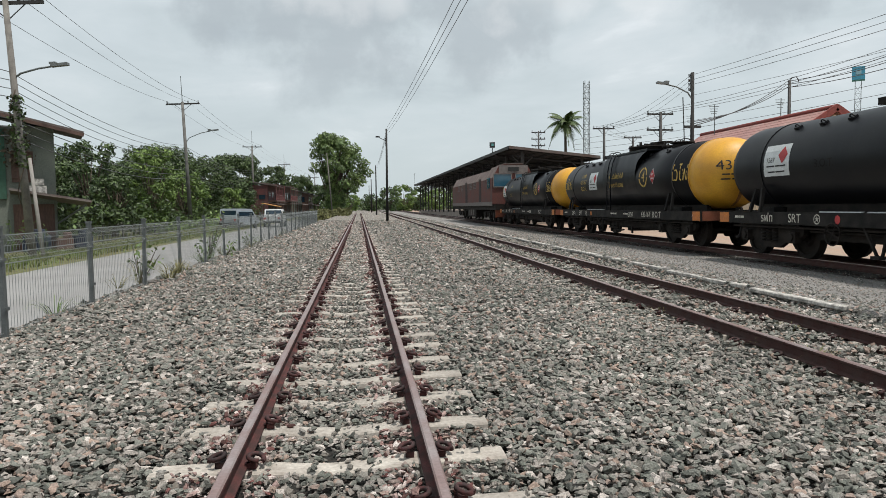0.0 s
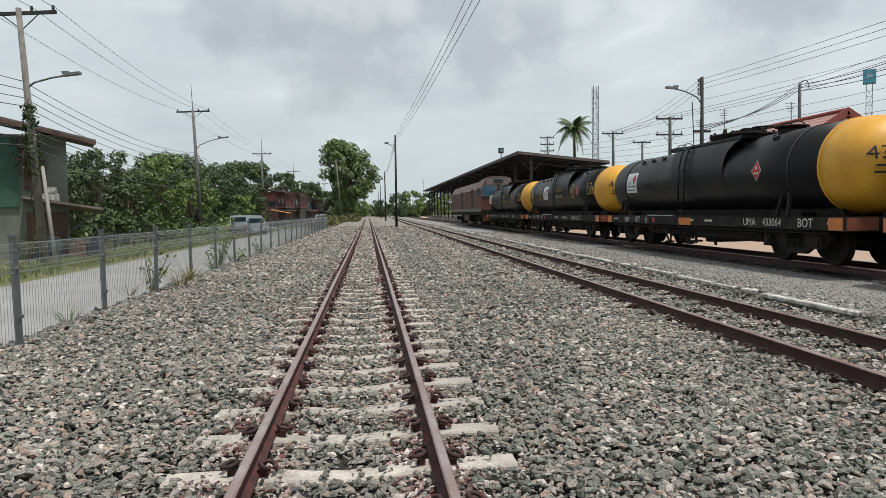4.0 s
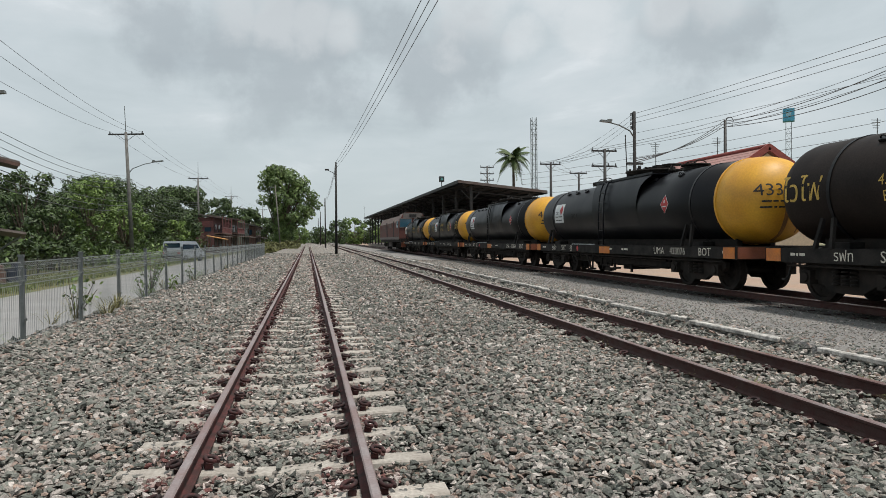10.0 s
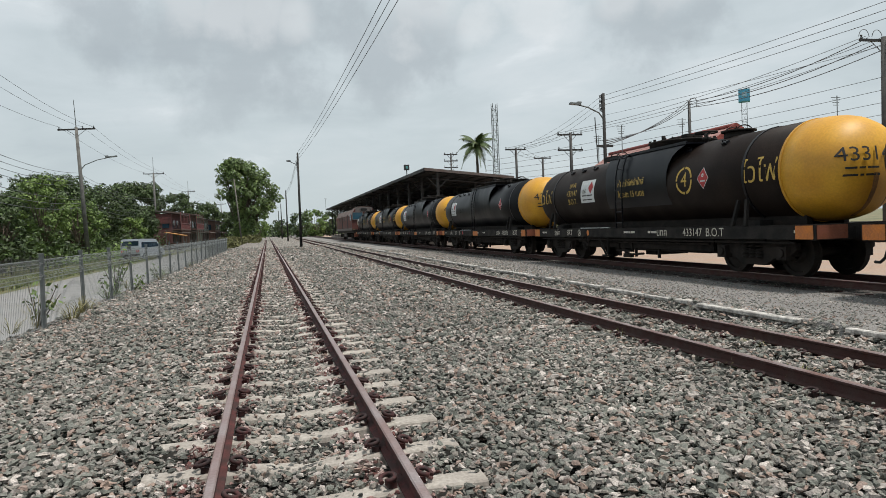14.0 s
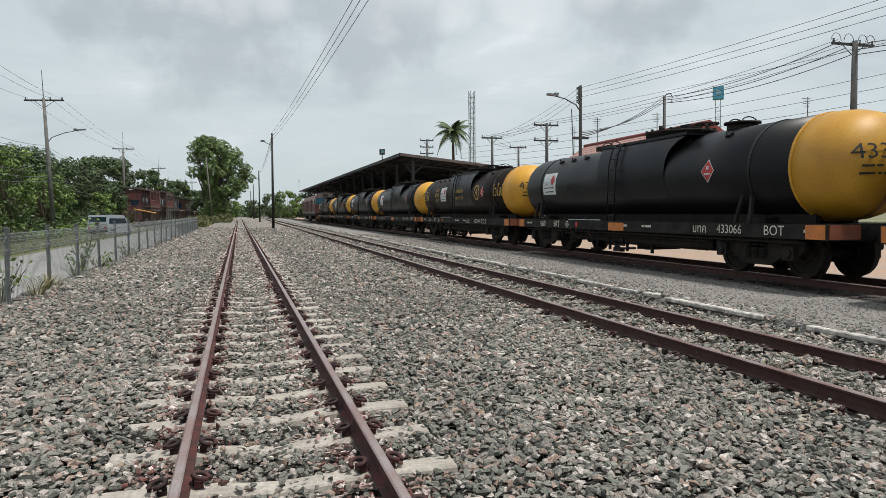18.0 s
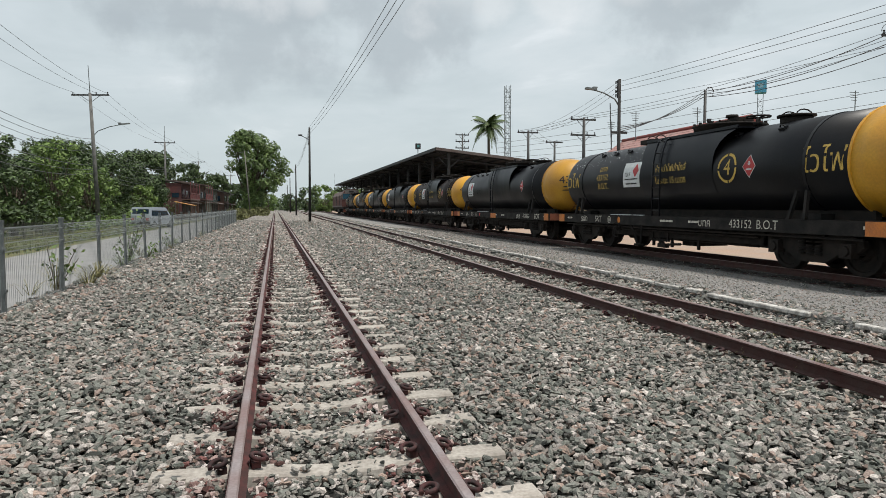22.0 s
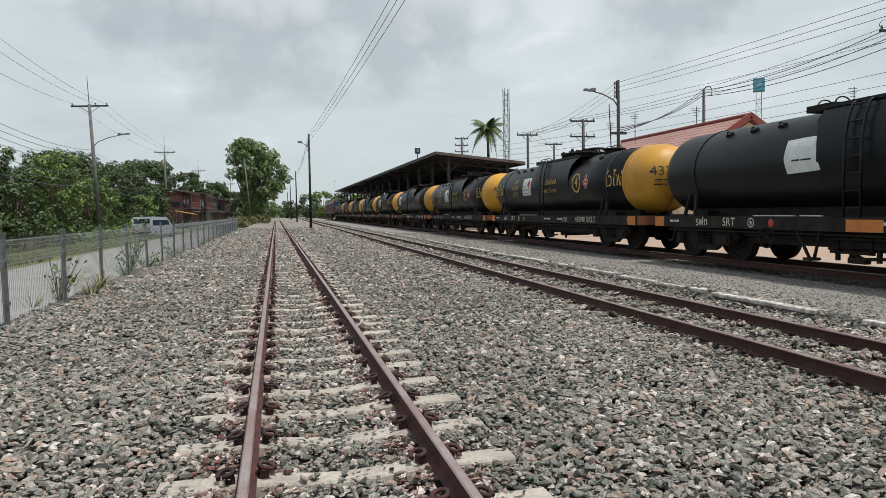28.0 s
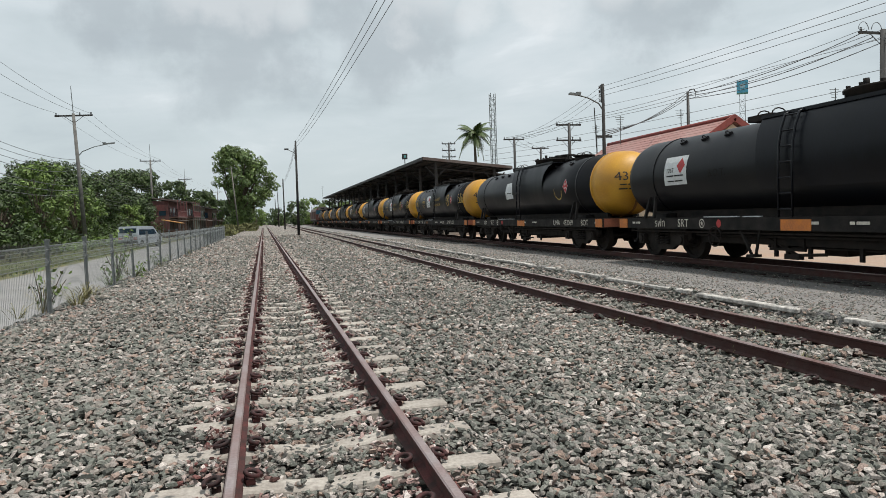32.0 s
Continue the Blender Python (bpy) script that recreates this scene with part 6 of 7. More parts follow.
box(b, 2.22, 69.4, 8.51, 0.4, 0.15, 0.14)
solo("pole_bracket", b, "steel_dark", "small dark lamp bracket on the pole between the tracks", "lamp bracket")
utility_pole(3.45, 128, 0.0, 9.17, 0, "dark slender pole between the tracks", "wood_pole", 0, 0, 0, 0, 0.15, 8.0)
utility_pole(3.7, 190, 0.0, 9.25, 0, "dark slender pole between the tracks", "wood_pole", 0, 0, 0, 0, 0.16)
utility_pole(4.0, 250, 0.0, 9.34, 0, "dark slender pole between the tracks", "wood_pole", 0, 0, 0, 0, 0.18)
# station side
utility_pole(16.83, 32.4, -0.06, 7.92, 0, "dark pole with a street lamp on a swan-neck arm", "wood_pole", 0, -1.7, 6.62, 0, 0.115, 7.5, lamp_rise=0.8)
b = bmesh.new()
box(b, 16.83, 32.4, 5.24, 0.9, 0.1, 0.12)
tube(b, (16.42, 32.4, 4.36), (16.32, 32.4, 6.7), 0.025, seg=6)
solo("pole_bracket", b, "steel_dark", "short dark crossarm and conduit on the lamp pole", "crossarm")
utility_pole(22.41, 60, -0.06, 8.42, 2.0, "dark concrete pole with one crossarm behind the canopy", "steel_dark", 0, 0, 0, 0, 0.16)
utility_pole(23.21, 50, -0.06, 8.39, 2.1, "dark concrete pole with two crossarms behind the canopy", "steel_dark", 0, 0, 0, 0, 0.17, arms=(0.0, 1.2))
utility_pole(31.35, 75, -0.06, 9.07, 2.1, "dark concrete pole with one crossarm behind the station", "steel_dark", 0, 0, 0, 0, 0.17)
utility_pole(22.19, 82, -0.06, 10.43, 1.7, "dark telegraph pole with stacked crossarms", "steel_dark", 0, 0, 0, 0, 0.15, arms=(0.0, 0.8, 1.6))
utility_pole(28.86, 42.7, -0.06, 9.53, 0, "concrete pole with a bent cable bracket behind the red roof", "steel_dark", 0, 0, 0, 0, 0.15)
b = bmesh.new()
pipe(b, [(28.8, 42.7, 9.33), (29.02, 42.7, 9.69), (29.34, 42.7, 9.74), (29.5, 42.7, 9.51), (29.43, 42.7, 9.08)], 0.03, 6)
solo("cable_bracket", b, "steel_dark", "bent steel cable bracket on the concrete pole", "bracket")
utility_pole(29.88, 28, -0.06, 9.93, 2.7, "tall concrete pole with crossarm, insulators and looping cables", "conc_dark", 0, 0, 0, 0, 0.22)
b = bmesh.new()
for dx in (-1.1, -0.3, 0.6, 1.1):
    pipe(b, [(29.88 + dx + 0.32 * math.cos(a), 28.1, 9.88 + 0.42 * math.sin(a)) for a in np.linspace(0.1, 3.0, 8)], 0.016, 5)
solo("jumper_cables", b, "cable", "black jumper cables looping over the crossarm", "cables")


b = bmesh.new()
tube(b, (-11.0, 25.6, -0.35), (-11.62, 26.3, 3.4), 0.07, 0.06, 9)
solo("prop_pole", b, "conc_pale", "pale concrete prop leaning against the utility pole", "pole")
vine = thing("climbing_vine", "dark leafy vine climbing the leaning utility pole", "vine")
rngv = np.random.default_rng(77)
hv = rngv.uniform(2.6, 5.2, 380)
av, rv = rngv.uniform(0, math.tau, 380), 0.12 + np.abs(rngv.normal(0, 0.12, 380)) * np.sin((hv - 2.4) / 3.3 * math.pi).clip(0.15, 1)
part("foliage", leaf_mesh("foliage", np.stack([-11.74 - math.sin(radians(2.95)) * (hv + 0.75) + rv * np.cos(av), 26.4 + rv * np.sin(av), hv + 0.46], 1), 0.085, rngv, "leaf"), None, vine)
b = bmesh.new()
pipe(b, [(-11.8 - math.sin(radians(2.95)) * (h + 0.75) + 0.17 * math.cos(h * 2.2), 26.4 + 0.17 * math.sin(h * 2.2), h + 0.46) for h in np.linspace(-0.7, 5.4, 26)], 0.02, 5)
part("stem", b, "bark", vine)


def wire(bm, a, b, sag, r, seg=12):
    a, b = Vector(a), Vector(b)
    pts = []
    for k in range(seg + 1):
        u = k / seg
        p = a.lerp(b, u)
        p.z -= sag * 4 * u * (1 - u)
        pts.append(p)
    pipe(bm, pts, r, 4)


def make_wires():
    def run(label, spans, r):
        for a, b, sag in spans:
            bm = bmesh.new()
            wire(bm, a, b, sag, r)
            solo("overhead_wire", bm, "cable", label, "wire", group="overhead wires")
    L0, A, B, C, D = (-12.17, 26.4, 9.14), (-14.68, 61.5, 10.74), (-15.4, 105, 10.85), (-16.53, 160, 11.6), (-13.15, 215, 11.0)
    BACK = (-12.3, -12, 9.2)
    for u in (-1.25, 0.45, 1.25):
        pts = [(p[0] + u, p[1], p[2]) for p in (BACK, L0, A, B, C, D)]
        run("thin overhead power line along the road", [(a, b, 0.45) for a, b in zip(pts, pts[1:])], 0.011)
    for k in range(4):
        pts = [(p[0] - 0.1, p[1] + 0.15, p[2] - (2.6 + 0.3 * k if i < 2 else 3.7 + 0.28 * k)) for i, p in enumerate((BACK, L0, A, B, C))]
        run("bundled low-voltage cable along the road", [(a, b, 0.65 + 0.06 * k) for a, b in zip(pts, pts[1:])], 0.014)
    for k in range(3):
        pts = [(p[0] - 0.1, p[1] + 0.15, z - 0.32 * k) for p, z in ((BACK, 4.6), (L0, 4.85), (A, 4.9), (B, 5.0))]
        run("sagging telephone cable along the road", [(a, b, 0.45 + 0.1 * k) for a, b in zip(pts, pts[1:])], 0.018)
    # lines over the yard from the pole between the tracks
    for dx, dz in ((-0.16, 0.0), (0.02, -0.25), (0.2, -0.5)):
        run("thin overhead line crossing above the yard", [((3.1 + dx * 0.4, 69.4, 9.22 + dz), (3.95 + dx * 1.2, -22, 8.87 + dz * 0.2), 0.9), ((3.1, 69.4, 9.22 + dz), (3.45, 128, 9.07 + dz), 0.8)], 0.012)
    # station side
    for k in range(3):
        z = 7.82 - 0.24 * k
        run("overhead line from the lamp pole along the station", [((16.88, 32.4, z), (17.4, -12, z - 0.17), 0.5), ((16.78, 32.4, z), (21.6 + 0.8 * k, 60, 8.3), 0.5)], 0.009)
    run("overhead line from the lamp pole along the station", [((16.83, 32.4, 6.8), (18.4, -12, 6.3), 0.5)], 0.007)
    for k in range(3):
        z = 9.43 - 0.2 * k
        run("thick sagging cable behind the station roof", [((28.7, 42.7, z), (28.9 + 0.4 * k, 28, 9.85 - 0.3 * k), 0.45), ((28.7, 42.7, z), (16.8, 32.4, 5.27 + 0.11 * k), 0.35), ((29.85, 28, 9.73 - 0.25 * k), (33.4, 0, 9.88 - 0.2 * k), 0.6)], 0.022)
    for k in range(6):
        z = 9.0 - 0.55 * k
        run("distant cable behind the station roof", [((20.2, 62, z * 0.85 - 0.2), (31.3 + k * 0.6, 22, z - 0.75), 0.4)], 0.012)
    for k in range(3):
        run("line between the poles behind the canopy", [((22.41 - 0.8 + 0.8 * k, 60, 8.42), (23.21 - 0.9 + 0.9 * k, 50, 8.39), 0.12), ((22.41 - 0.8 + 0.8 * k, 60, 8.42), (31.35 - 0.8 + 0.8 * k, 75, 9.07), 0.4), ((23.21 - 0.9 + 0.9 * k, 50, 8.39), (29.88 - 1.1 + 1.1 * k, 28, 9.93), 0.5)], 0.013)


make_grass()
make_wires()


# ---------- platform and canopy ----------
def make_platform():
    b = bmesh.new()
    box(b, 0, 0, 0.36, 9.4, 110, 0.62)
    ob = solo("platform", b, "platform_conc", "low concrete station platform behind the train", "platform", pose(lean(16.9, 105), 105, -0.05, 0, 0, -0.69), kind="structure")


def make_canopy():
    c = thing("platform_canopy", "long dark platform canopy, sheet roof on steel trusses and columns", "platform canopy")
    y0, y1, x0, x1, za, zb = 54.0, 149.0, 12.25, 19.88, 6.14, 5.30
    n = 19
    for k in range(n):
        b = bmesh.new()
        a, d = y0 + (y1 - y0) * k / n, y0 + (y1 - y0) * (k + 1) / n - 0.03
        v = [b.verts.new(p) for p in ((x0, a, za), (x1, a, zb), (x1, d, zb), (x0, d, za))]
        q = [b.verts.new((w.co.x, w.co.y, w.co.z + 0.06)) for w in v]
        b.faces.new(v[::-1])
        b.faces.new(q)
        for i in range(4):
            b.faces.new((v[i], v[(i + 1) % 4], q[(i + 1) % 4], q[i]))
        part("roof_sheet", b, "roof_sheet", c)
    for x, z in ((x0 + 0.02, za), (x1 - 0.02, zb)):
        b = bmesh.new()
        box(b, x, (y0 + y1) / 2, z - 0.05, 0.08, y1 - y0, 0.26)
        part("fascia", b, "steel_dark", c)
    b = bmesh.new()
    box(b, (x0 + x1) / 2, y0 - 0.04, (za + zb) / 2 - 0.02, x1 - x0, 0.08, 0.22, (0, 6.28, 0))
    part("fascia", b, "tin", c)
    for k in range(7):
        u = (k + 0.5) / 7
        b = bmesh.new()
        box(b, x0 + (x1 - x0) * u, (y0 + y1) / 2, za + (zb - za) * u - 0.07, 0.08, y1 - y0 - 0.3, 0.12)
        part("purlin", b, "steel_dark", c)
    for k in range(17):
        y = y0 + 0.6 + k * 5.85
        b = bmesh.new()
        tube(b, (x0 + 0.2, y, za - 0.16), (x1 - 0.2, y, zb - 0.16), 0.05, seg=5)
        tube(b, (x0 + 0.8, y, za - 0.75), (x1 - 0.8, y, zb - 0.55), 0.05, seg=5)
        for j in range(9):
            u0, u1 = (j + 0.5) / 10, (j + 1.3) / 10
            tube(b, (x0 + (x1 - x0) * u0, y, za - 0.16 - 0.5 * u0), (x0 + (x1 - x0) * u1, y, za - 0.72 - 0.3 * u1), 0.03, seg=4)
        part("truss", b, "steel_dark", c)
        for x, z in ((13.5, 5.85), (18.5, 5.35)):
            b = bmesh.new()
            box(b, x, y, (z + 0.5) / 2, 0.2, 0.2, z - 0.5)
            tube(b, (x, y, z - 1.3), (x - 0.9, y, z - 0.35), 0.05, seg=5)
            tube(b, (x, y, z - 1.3), (x + 0.9, y, z - 0.45), 0.05, seg=5)
            part("column", b, "steel_dark", c)


def make_canopy_backing():
    """A long dark building added behind the columns to fill the canopy's shade."""
    o = thing("canopy_backing", "long low building added under the platform canopy to darken it", "building")
    b = bmesh.new()
    box(b, 22.3, 92.0, 2.45, 5.0, 66.0, 4.7)
    part("wall", b, "old_wood", o, "dark weathered timber wall put in for the canopy's shade")
    for k in range(16):
        y = 60.6 + 4.1 * k
        b = bmesh.new()
        box(b, 19.78, y, 1.7 if k % 3 == 1 else 2.1, 0.08, 1.1 if k % 3 == 1 else 1.7, 2.2 if k % 3 == 1 else 1.2)
        part("door" if k % 3 == 1 else "window", b, "loco_dark" if k % 3 == 1 else "glass_dark", o)
    b = bmesh.new()
    box(b, 22.3, 92.0, 4.86, 5.8, 66.8, 0.12, (0, 5, 0))
    part("roof", b, "roof_sheet", o)


make_platform()
make_canopy()
sg = thing("sign_box", "small dark sign box on a post above the canopy edge", "sign", pose(12.68, 63, 6.1))
b = bmesh.new()
tube(b, (0, 0, 0), (0, 0, 0.75), 0.04, seg=6)
part("post", b, "steel_dark", sg)
b = bmesh.new()
box(b, 0, 0, 0.98, 0.46, 0.3, 0.5)
part("box", b, "steel_dark", sg)
b = bmesh.new()
box(b, 0, -0.16, 0.98, 0.22, 0.02, 0.24)
part("face", b, "sign_face", sg)


# ---------- station building ----------
make_canopy_backing()


def make_station():
    s = thing("station_building", "station building with a red tiled gable roof", "building")
    xr, zr, y0, y1, half, ze = 24.6, 6.24, 32.4, 46.4, 4.35, 3.45
    b = bmesh.new()
    box(b, xr, (y0 + y1) / 2 + 0.3, 1.85, 2 * half - 1.2, y1 - y0 - 1.2, 4.0)
    v = [b.verts.new(p) for p in ((xr - half + 0.6, y0 + 0.9, 3.6), (xr + half - 0.6, y0 + 0.9, 3.6), (xr, y0 + 0.9, 6.05))]
    b.faces.new(v)
    part("wall", b, "wall_cream", s)
    for sx in (-1, 1):
        rows = 14
        for k in range(rows):
            b = bmesh.new()
            u0, u1 = k / rows, (k + 1) / rows + 0.01
            p = [(xr + sx * half * u0, zr - (zr - ze) * u0), (xr + sx * half * u1, zr - (zr - ze) * u1)]
            q = [b.verts.new(w) for w in ((p[0][0], y0, p[0][1]), (p[0][0], y1, p[0][1]), (p[1][0], y1, p[1][1] + 0.02), (p[1][0], y0, p[1][1] + 0.02))]
            t = [b.verts.new((w.co.x, w.co.y, w.co.z - 0.06)) for w in q]
            b.faces.new(q)
            b.faces.new(t[::-1])
            for i in range(4):
                b.faces.new((q[i], t[i], t[(i + 1) % 4], q[(i + 1) % 4]))
            part("tile_course", b, "red_roof", s)
        b = bmesh.new()
        d = math.degrees(math.atan2(zr - ze, half))
        box(b, xr + sx * half / 2, y0 - 0.06, (zr + ze) / 2 - 0.02, math.hypot(half, zr - ze), 0.1, 0.34, (0, d * sx, 0))
        part("bargeboard", b, "red_dark", s)
    b = bmesh.new()
    tube(b, (xr, y0 - 0.1, zr + 0.04), (xr, y1, zr + 0.04), 0.12, seg=8)
    part("ridge_cap", b, "red_dark", s)
    b = bmesh.new()
    v = [b.verts.new(p) for p in ((xr - 2.2, y0 + 0.1, zr - 1.75), (xr + 2.2, y0 + 0.1, zr - 1.75), (xr, y0 + 0.1, zr - 0.35))]
    w = [b.verts.new((q.co.x, q.co.y + 0.06, q.co.z)) for q in v]
    b.faces.new(v)
    b.faces.new(w[::-1])
    for i in range(3):
        b.faces.new((v[i], v[(i + 1) % 3], w[(i + 1) % 3], w[i]))
    part("gable_panel", b, "wall_cream", s)


make_station()


def make_palm(x, y, z0, h):
    p = thing("palm_tree", "tall palm tree with drooping green fronds", "palm tree", pose(x, y, z0))
    rng = random.Random(5)
    b = bmesh.new()
    pipe(b, [(0, 0, 0), (0.1, 0, h * 0.5), (0, 0, h)], [0.3, 0.22, 0.16], 10)
    part("trunk", b, "bark", p)
    for k in range(18):
        a = k * 2.4
        up = 1.05 - 1.5 * (k / 18)
        n = 3.1 + rng.uniform(-0.4, 0.5)
        b = bmesh.new()
        pts = []
        for j in range(9):
            u = j / 8
            r = n * (u - 0.18 * u * u) * math.cos(up * (1 - 0.4 * u))
            z = h + n * math.sin(up) * u - 2.2 * u * u * (1.15 - 0.45 * up)
            pts.append(Vector((r * math.cos(a), r * math.sin(a), z)))
        pipe(b, pts, [0.05 - 0.005 * j for j in range(9)], 4)
        side = Vector((-math.sin(a), math.cos(a), 0))
        for j in range(1, 9):
            for q in (0.0, 0.2, 0.4, 0.6, 0.8):
                c = pts[j - 1].lerp(pts[j], q)
                d = (pts[j] - pts[j - 1]).normalized()
                ln = 1.1 * math.sin(math.pi * min(0.95, (j + q) / 9 + 0.12))
                for s in (-1, 1):
                    tip = c + side * s * ln * 0.75 + d * ln * 0.35 - Vector((0, 0, ln * 0.5))
                    b.faces.new([b.verts.new(w) for w in (c - d * 0.05, c + d * 0.06, tip)])
        part("frond", b, "palm_leaf", p)


make_palm(26.46, 85, -0.1, 12.07)


def lattice(name, label, x, y, z0, z1, w, r, step, cat, m="galv"):
    t = thing(name, label, cat, pose(x, y, z0))
    h = z1 - z0
    cs = [(-w / 2, -w / 2), (w / 2, -w / 2), (w / 2, w / 2), (-w / 2, w / 2)]
    for cx, cy in cs:
        b = bmesh.new()
        tube(b, (cx, cy, 0), (cx, cy, h), r, seg=5)
        part("leg", b, m, t)
    n = int(h / step)
    b = bmesh.new()
    for k in range(n):
        for i in range(4):
            (ax, ay), (bx, by) = cs[i], cs[(i + 1) % 4]
            tube(b, (ax, ay, k * step), (bx, by, k * step), r * 0.6, seg=4)
            if k % 2:
                ax, ay, bx, by = bx, by, ax, ay
            tube(b, (ax, ay, k * step), (bx, by, (k + 1) * step), r * 0.5, seg=4)
    part("bracing", b, m, t)
    return t


lattice("lattice_mast", "slim grey lattice radio mast far behind the station", 44.33, 129.2, -0.1, 25.17, 0.95, 0.06, 1.0, "mast")
wt = lattice("water_tower", "blue square water tank on a thin lattice tower", 71.4, 90.8, -0.1, 18.47, 0.75, 0.04, 1.2, "water tower")
wt.rotation_euler = (0, 0, -0.655)
b = bmesh.new()
box(b, 0, 0, 19.57, 1.6, 1.6, 1.85)
part("tank", b, "blue", wt, "faded blue square water tank")
b = bmesh.new()
box(b, 0, -0.815, 19.67, 0.7, 0.03, 0.6)
part("emblem", b, "blue_light", wt)
for k, (x, y, z) in enumerate(((24.30, 44, 8.05), (34.84, 36, 8.63), (40.40, 34, 10.01), (27.81, 42, 8.21), (16.92, 205, 11.34), (26.62, 52, 8.45))):
    an = thing("aerial", "thin rooftop television aerial mast", "aerial", pose(x, y, -0.1), group="rooftop aerials")
    b = bmesh.new()
    tube(b, (0, 0, 0), (0, 0, z + 0.1), 0.03, seg=5)
    part("mast", b, "galv", an)
    b = bmesh.new()
    for j in range(4):
        box(b, 0, 0.1, z - 0.16 * j, 0.7 - 0.1 * j, 0.03, 0.03)
    part("dipoles", b, "galv", an)


# ---------- houses on the road ----------
def make_left_house():
    h = thing("house", "two-storey grey roadside house with tin roof and awning", "house", pose(-12.70, 31.0, -0.25, 0, 0, 23))
    b = bmesh.new()
    box(b, -4.0, 3.5, 2.65, 8.0, 7.0, 5.3)
    part("wall", b, "old_wall", h, "grey-green plaster wall")
    b = bmesh.new()
    box(b, -3.4, 0.55, 6.1, 9.3, 2.7, 0.07, (0, 13.5, 0))
    rf = part("roof", b, "tin", h, "dark rusty corrugated roof")
    for k in range(7):
        b = bmesh.new()
        box(b, -3.4, -0.75 + 0.44 * k, 6.157, 9.3, 0.06, 0.05, (0, 13.5, 0))
        part("roof_rib", b, "tin", rf)
    b = bmesh.new()
    box(b, -3.4, -0.84, 6.02, 9.3, 0.05, 0.14, (0, 13.5, 0))
    part("bargeboard", b, "old_wood", h)
    b = bmesh.new()
    box(b, -0.2, -0.35, 2.28, 3.0, 1.6, 0.07, (-6, 10, 0))
    aw = part("awning", b, "tin", h, "pale tin awning over the ground floor")
    for k in range(8):
        b = bmesh.new()
        box(b, -0.2, -1.05 + 0.2 * k, 2.33 + 0.021 * (3.5 - k), 3.0, 0.04, 0.05, (-6, 10, 0))
        part("awning_rib", b, "tin", aw)
    b = bmesh.new()
    tube(b, (1.1, -0.6, 1.98), (0.02, -0.05, 1.2), 0.04, seg=6)
    part("awning_strut", b, "galv", h)
    b = bmesh.new()
    box(b, -4.0, -0.06, 3.7, 4.4, 0.08, 2.9)
    part("shade_net", b, "shade_net", h, "wide green shade net over the upper wall")
    b = bmesh.new()
    box(b, -0.85, -0.04, 1.05, 1.5, 0.08, 1.95)
    part("door", b, "old_wood", h, "reddish-brown boarded door")
    b = bmesh.new()
    box(b, -1.2, -0.04, 3.6, 0.8, 0.08, 1.3)
    wn = part("window", b, "old_wood", h)
    for k in range(4):
        b = bmesh.new()
        box(b, -1.2, -0.1, 3.15 + 0.3 * k, 0.8, 0.06, 0.06)
        part("window_bar", b, "old_wood", wn)
    b = bmesh.new()
    box(b, -0.75, -0.55, 2.62, 0.8, 0.4, 0.34)
    box(b, -0.6, -0.55, 2.95, 0.34, 0.3, 0.26)
    part("planter_box", b, "white_paint", h, "pale boxes stacked on the awning ledge")
    r3 = np.random.default_rng(17)
    n3 = 260
    hang = np.stack([-1.35 + r3.normal(0, 0.28, n3), -0.25 + r3.normal(0, 0.1, n3), 3.5 + 1.6 * r3.uniform(0, 1, n3) ** 0.8], 1)
    part("dry_creeper", leaf_mesh("dry_creeper", hang, 0.10, r3, "bark"), None, h, "dry brown creeper hanging below the roof")
    for k in range(3):
        weed(-13.9 + 0.6 * k, 29.6, -0.2, "potted leafy plant before the grey house", 70 + k, 30, 0.9, 0.5, "leaf_light", 5)
    # clutter before the house
    for k, (x, y, s) in enumerate(((-13.1, 29.9, 0.7), (-12.2, 30.4, 0.55), (-11.9, 31.4, 0.6))):
        b = bmesh.new()
        box(b, 0, 0, s / 2, s * 1.2, s, s)
        box(b, 0.1, 0, s + 0.12, s * 0.6, s * 0.7, 0.24)
        bevelled(b, 0.03)
        solo("crate", b, "crate_blue" if k != 1 else "old_wood", "dark crate with bundles stacked by the house wall", "crate", pose(x, y, -0.21, 0, 0, 20 * k), group="crates by the house")


def make_picket():
    f = thing("picket_fence", "dark iron picket fence with pointed tops beyond the verge", "fence")
    def pick(bm):
        for k in range(17):
            y = -1.5 + k * 3.0 / 16
            box(bm, 0, y, 0.41, 0.014, 0.018, 0.82)
            tube(bm, (0, y, 0.80), (0, y, 0.92), 0.022, 0.002, 4)
        for z in (0.12, 0.66):
            box(bm, 0, 0, z, 0.04, 3.0, 0.05)
    for k in range(5):
        shared("picket_panel", "picket", pick, "steel_dark", f, m=pose(-13.0, 35.6 + 3.0 * k, -0.22))
        b = bmesh.new()
        box(b, 0, 0, 0.47, 0.06, 0.06, 0.94)
        part("post", b, "steel_dark", f, m=pose(-13.0, 34.05 + 3.0 * k, -0.22))


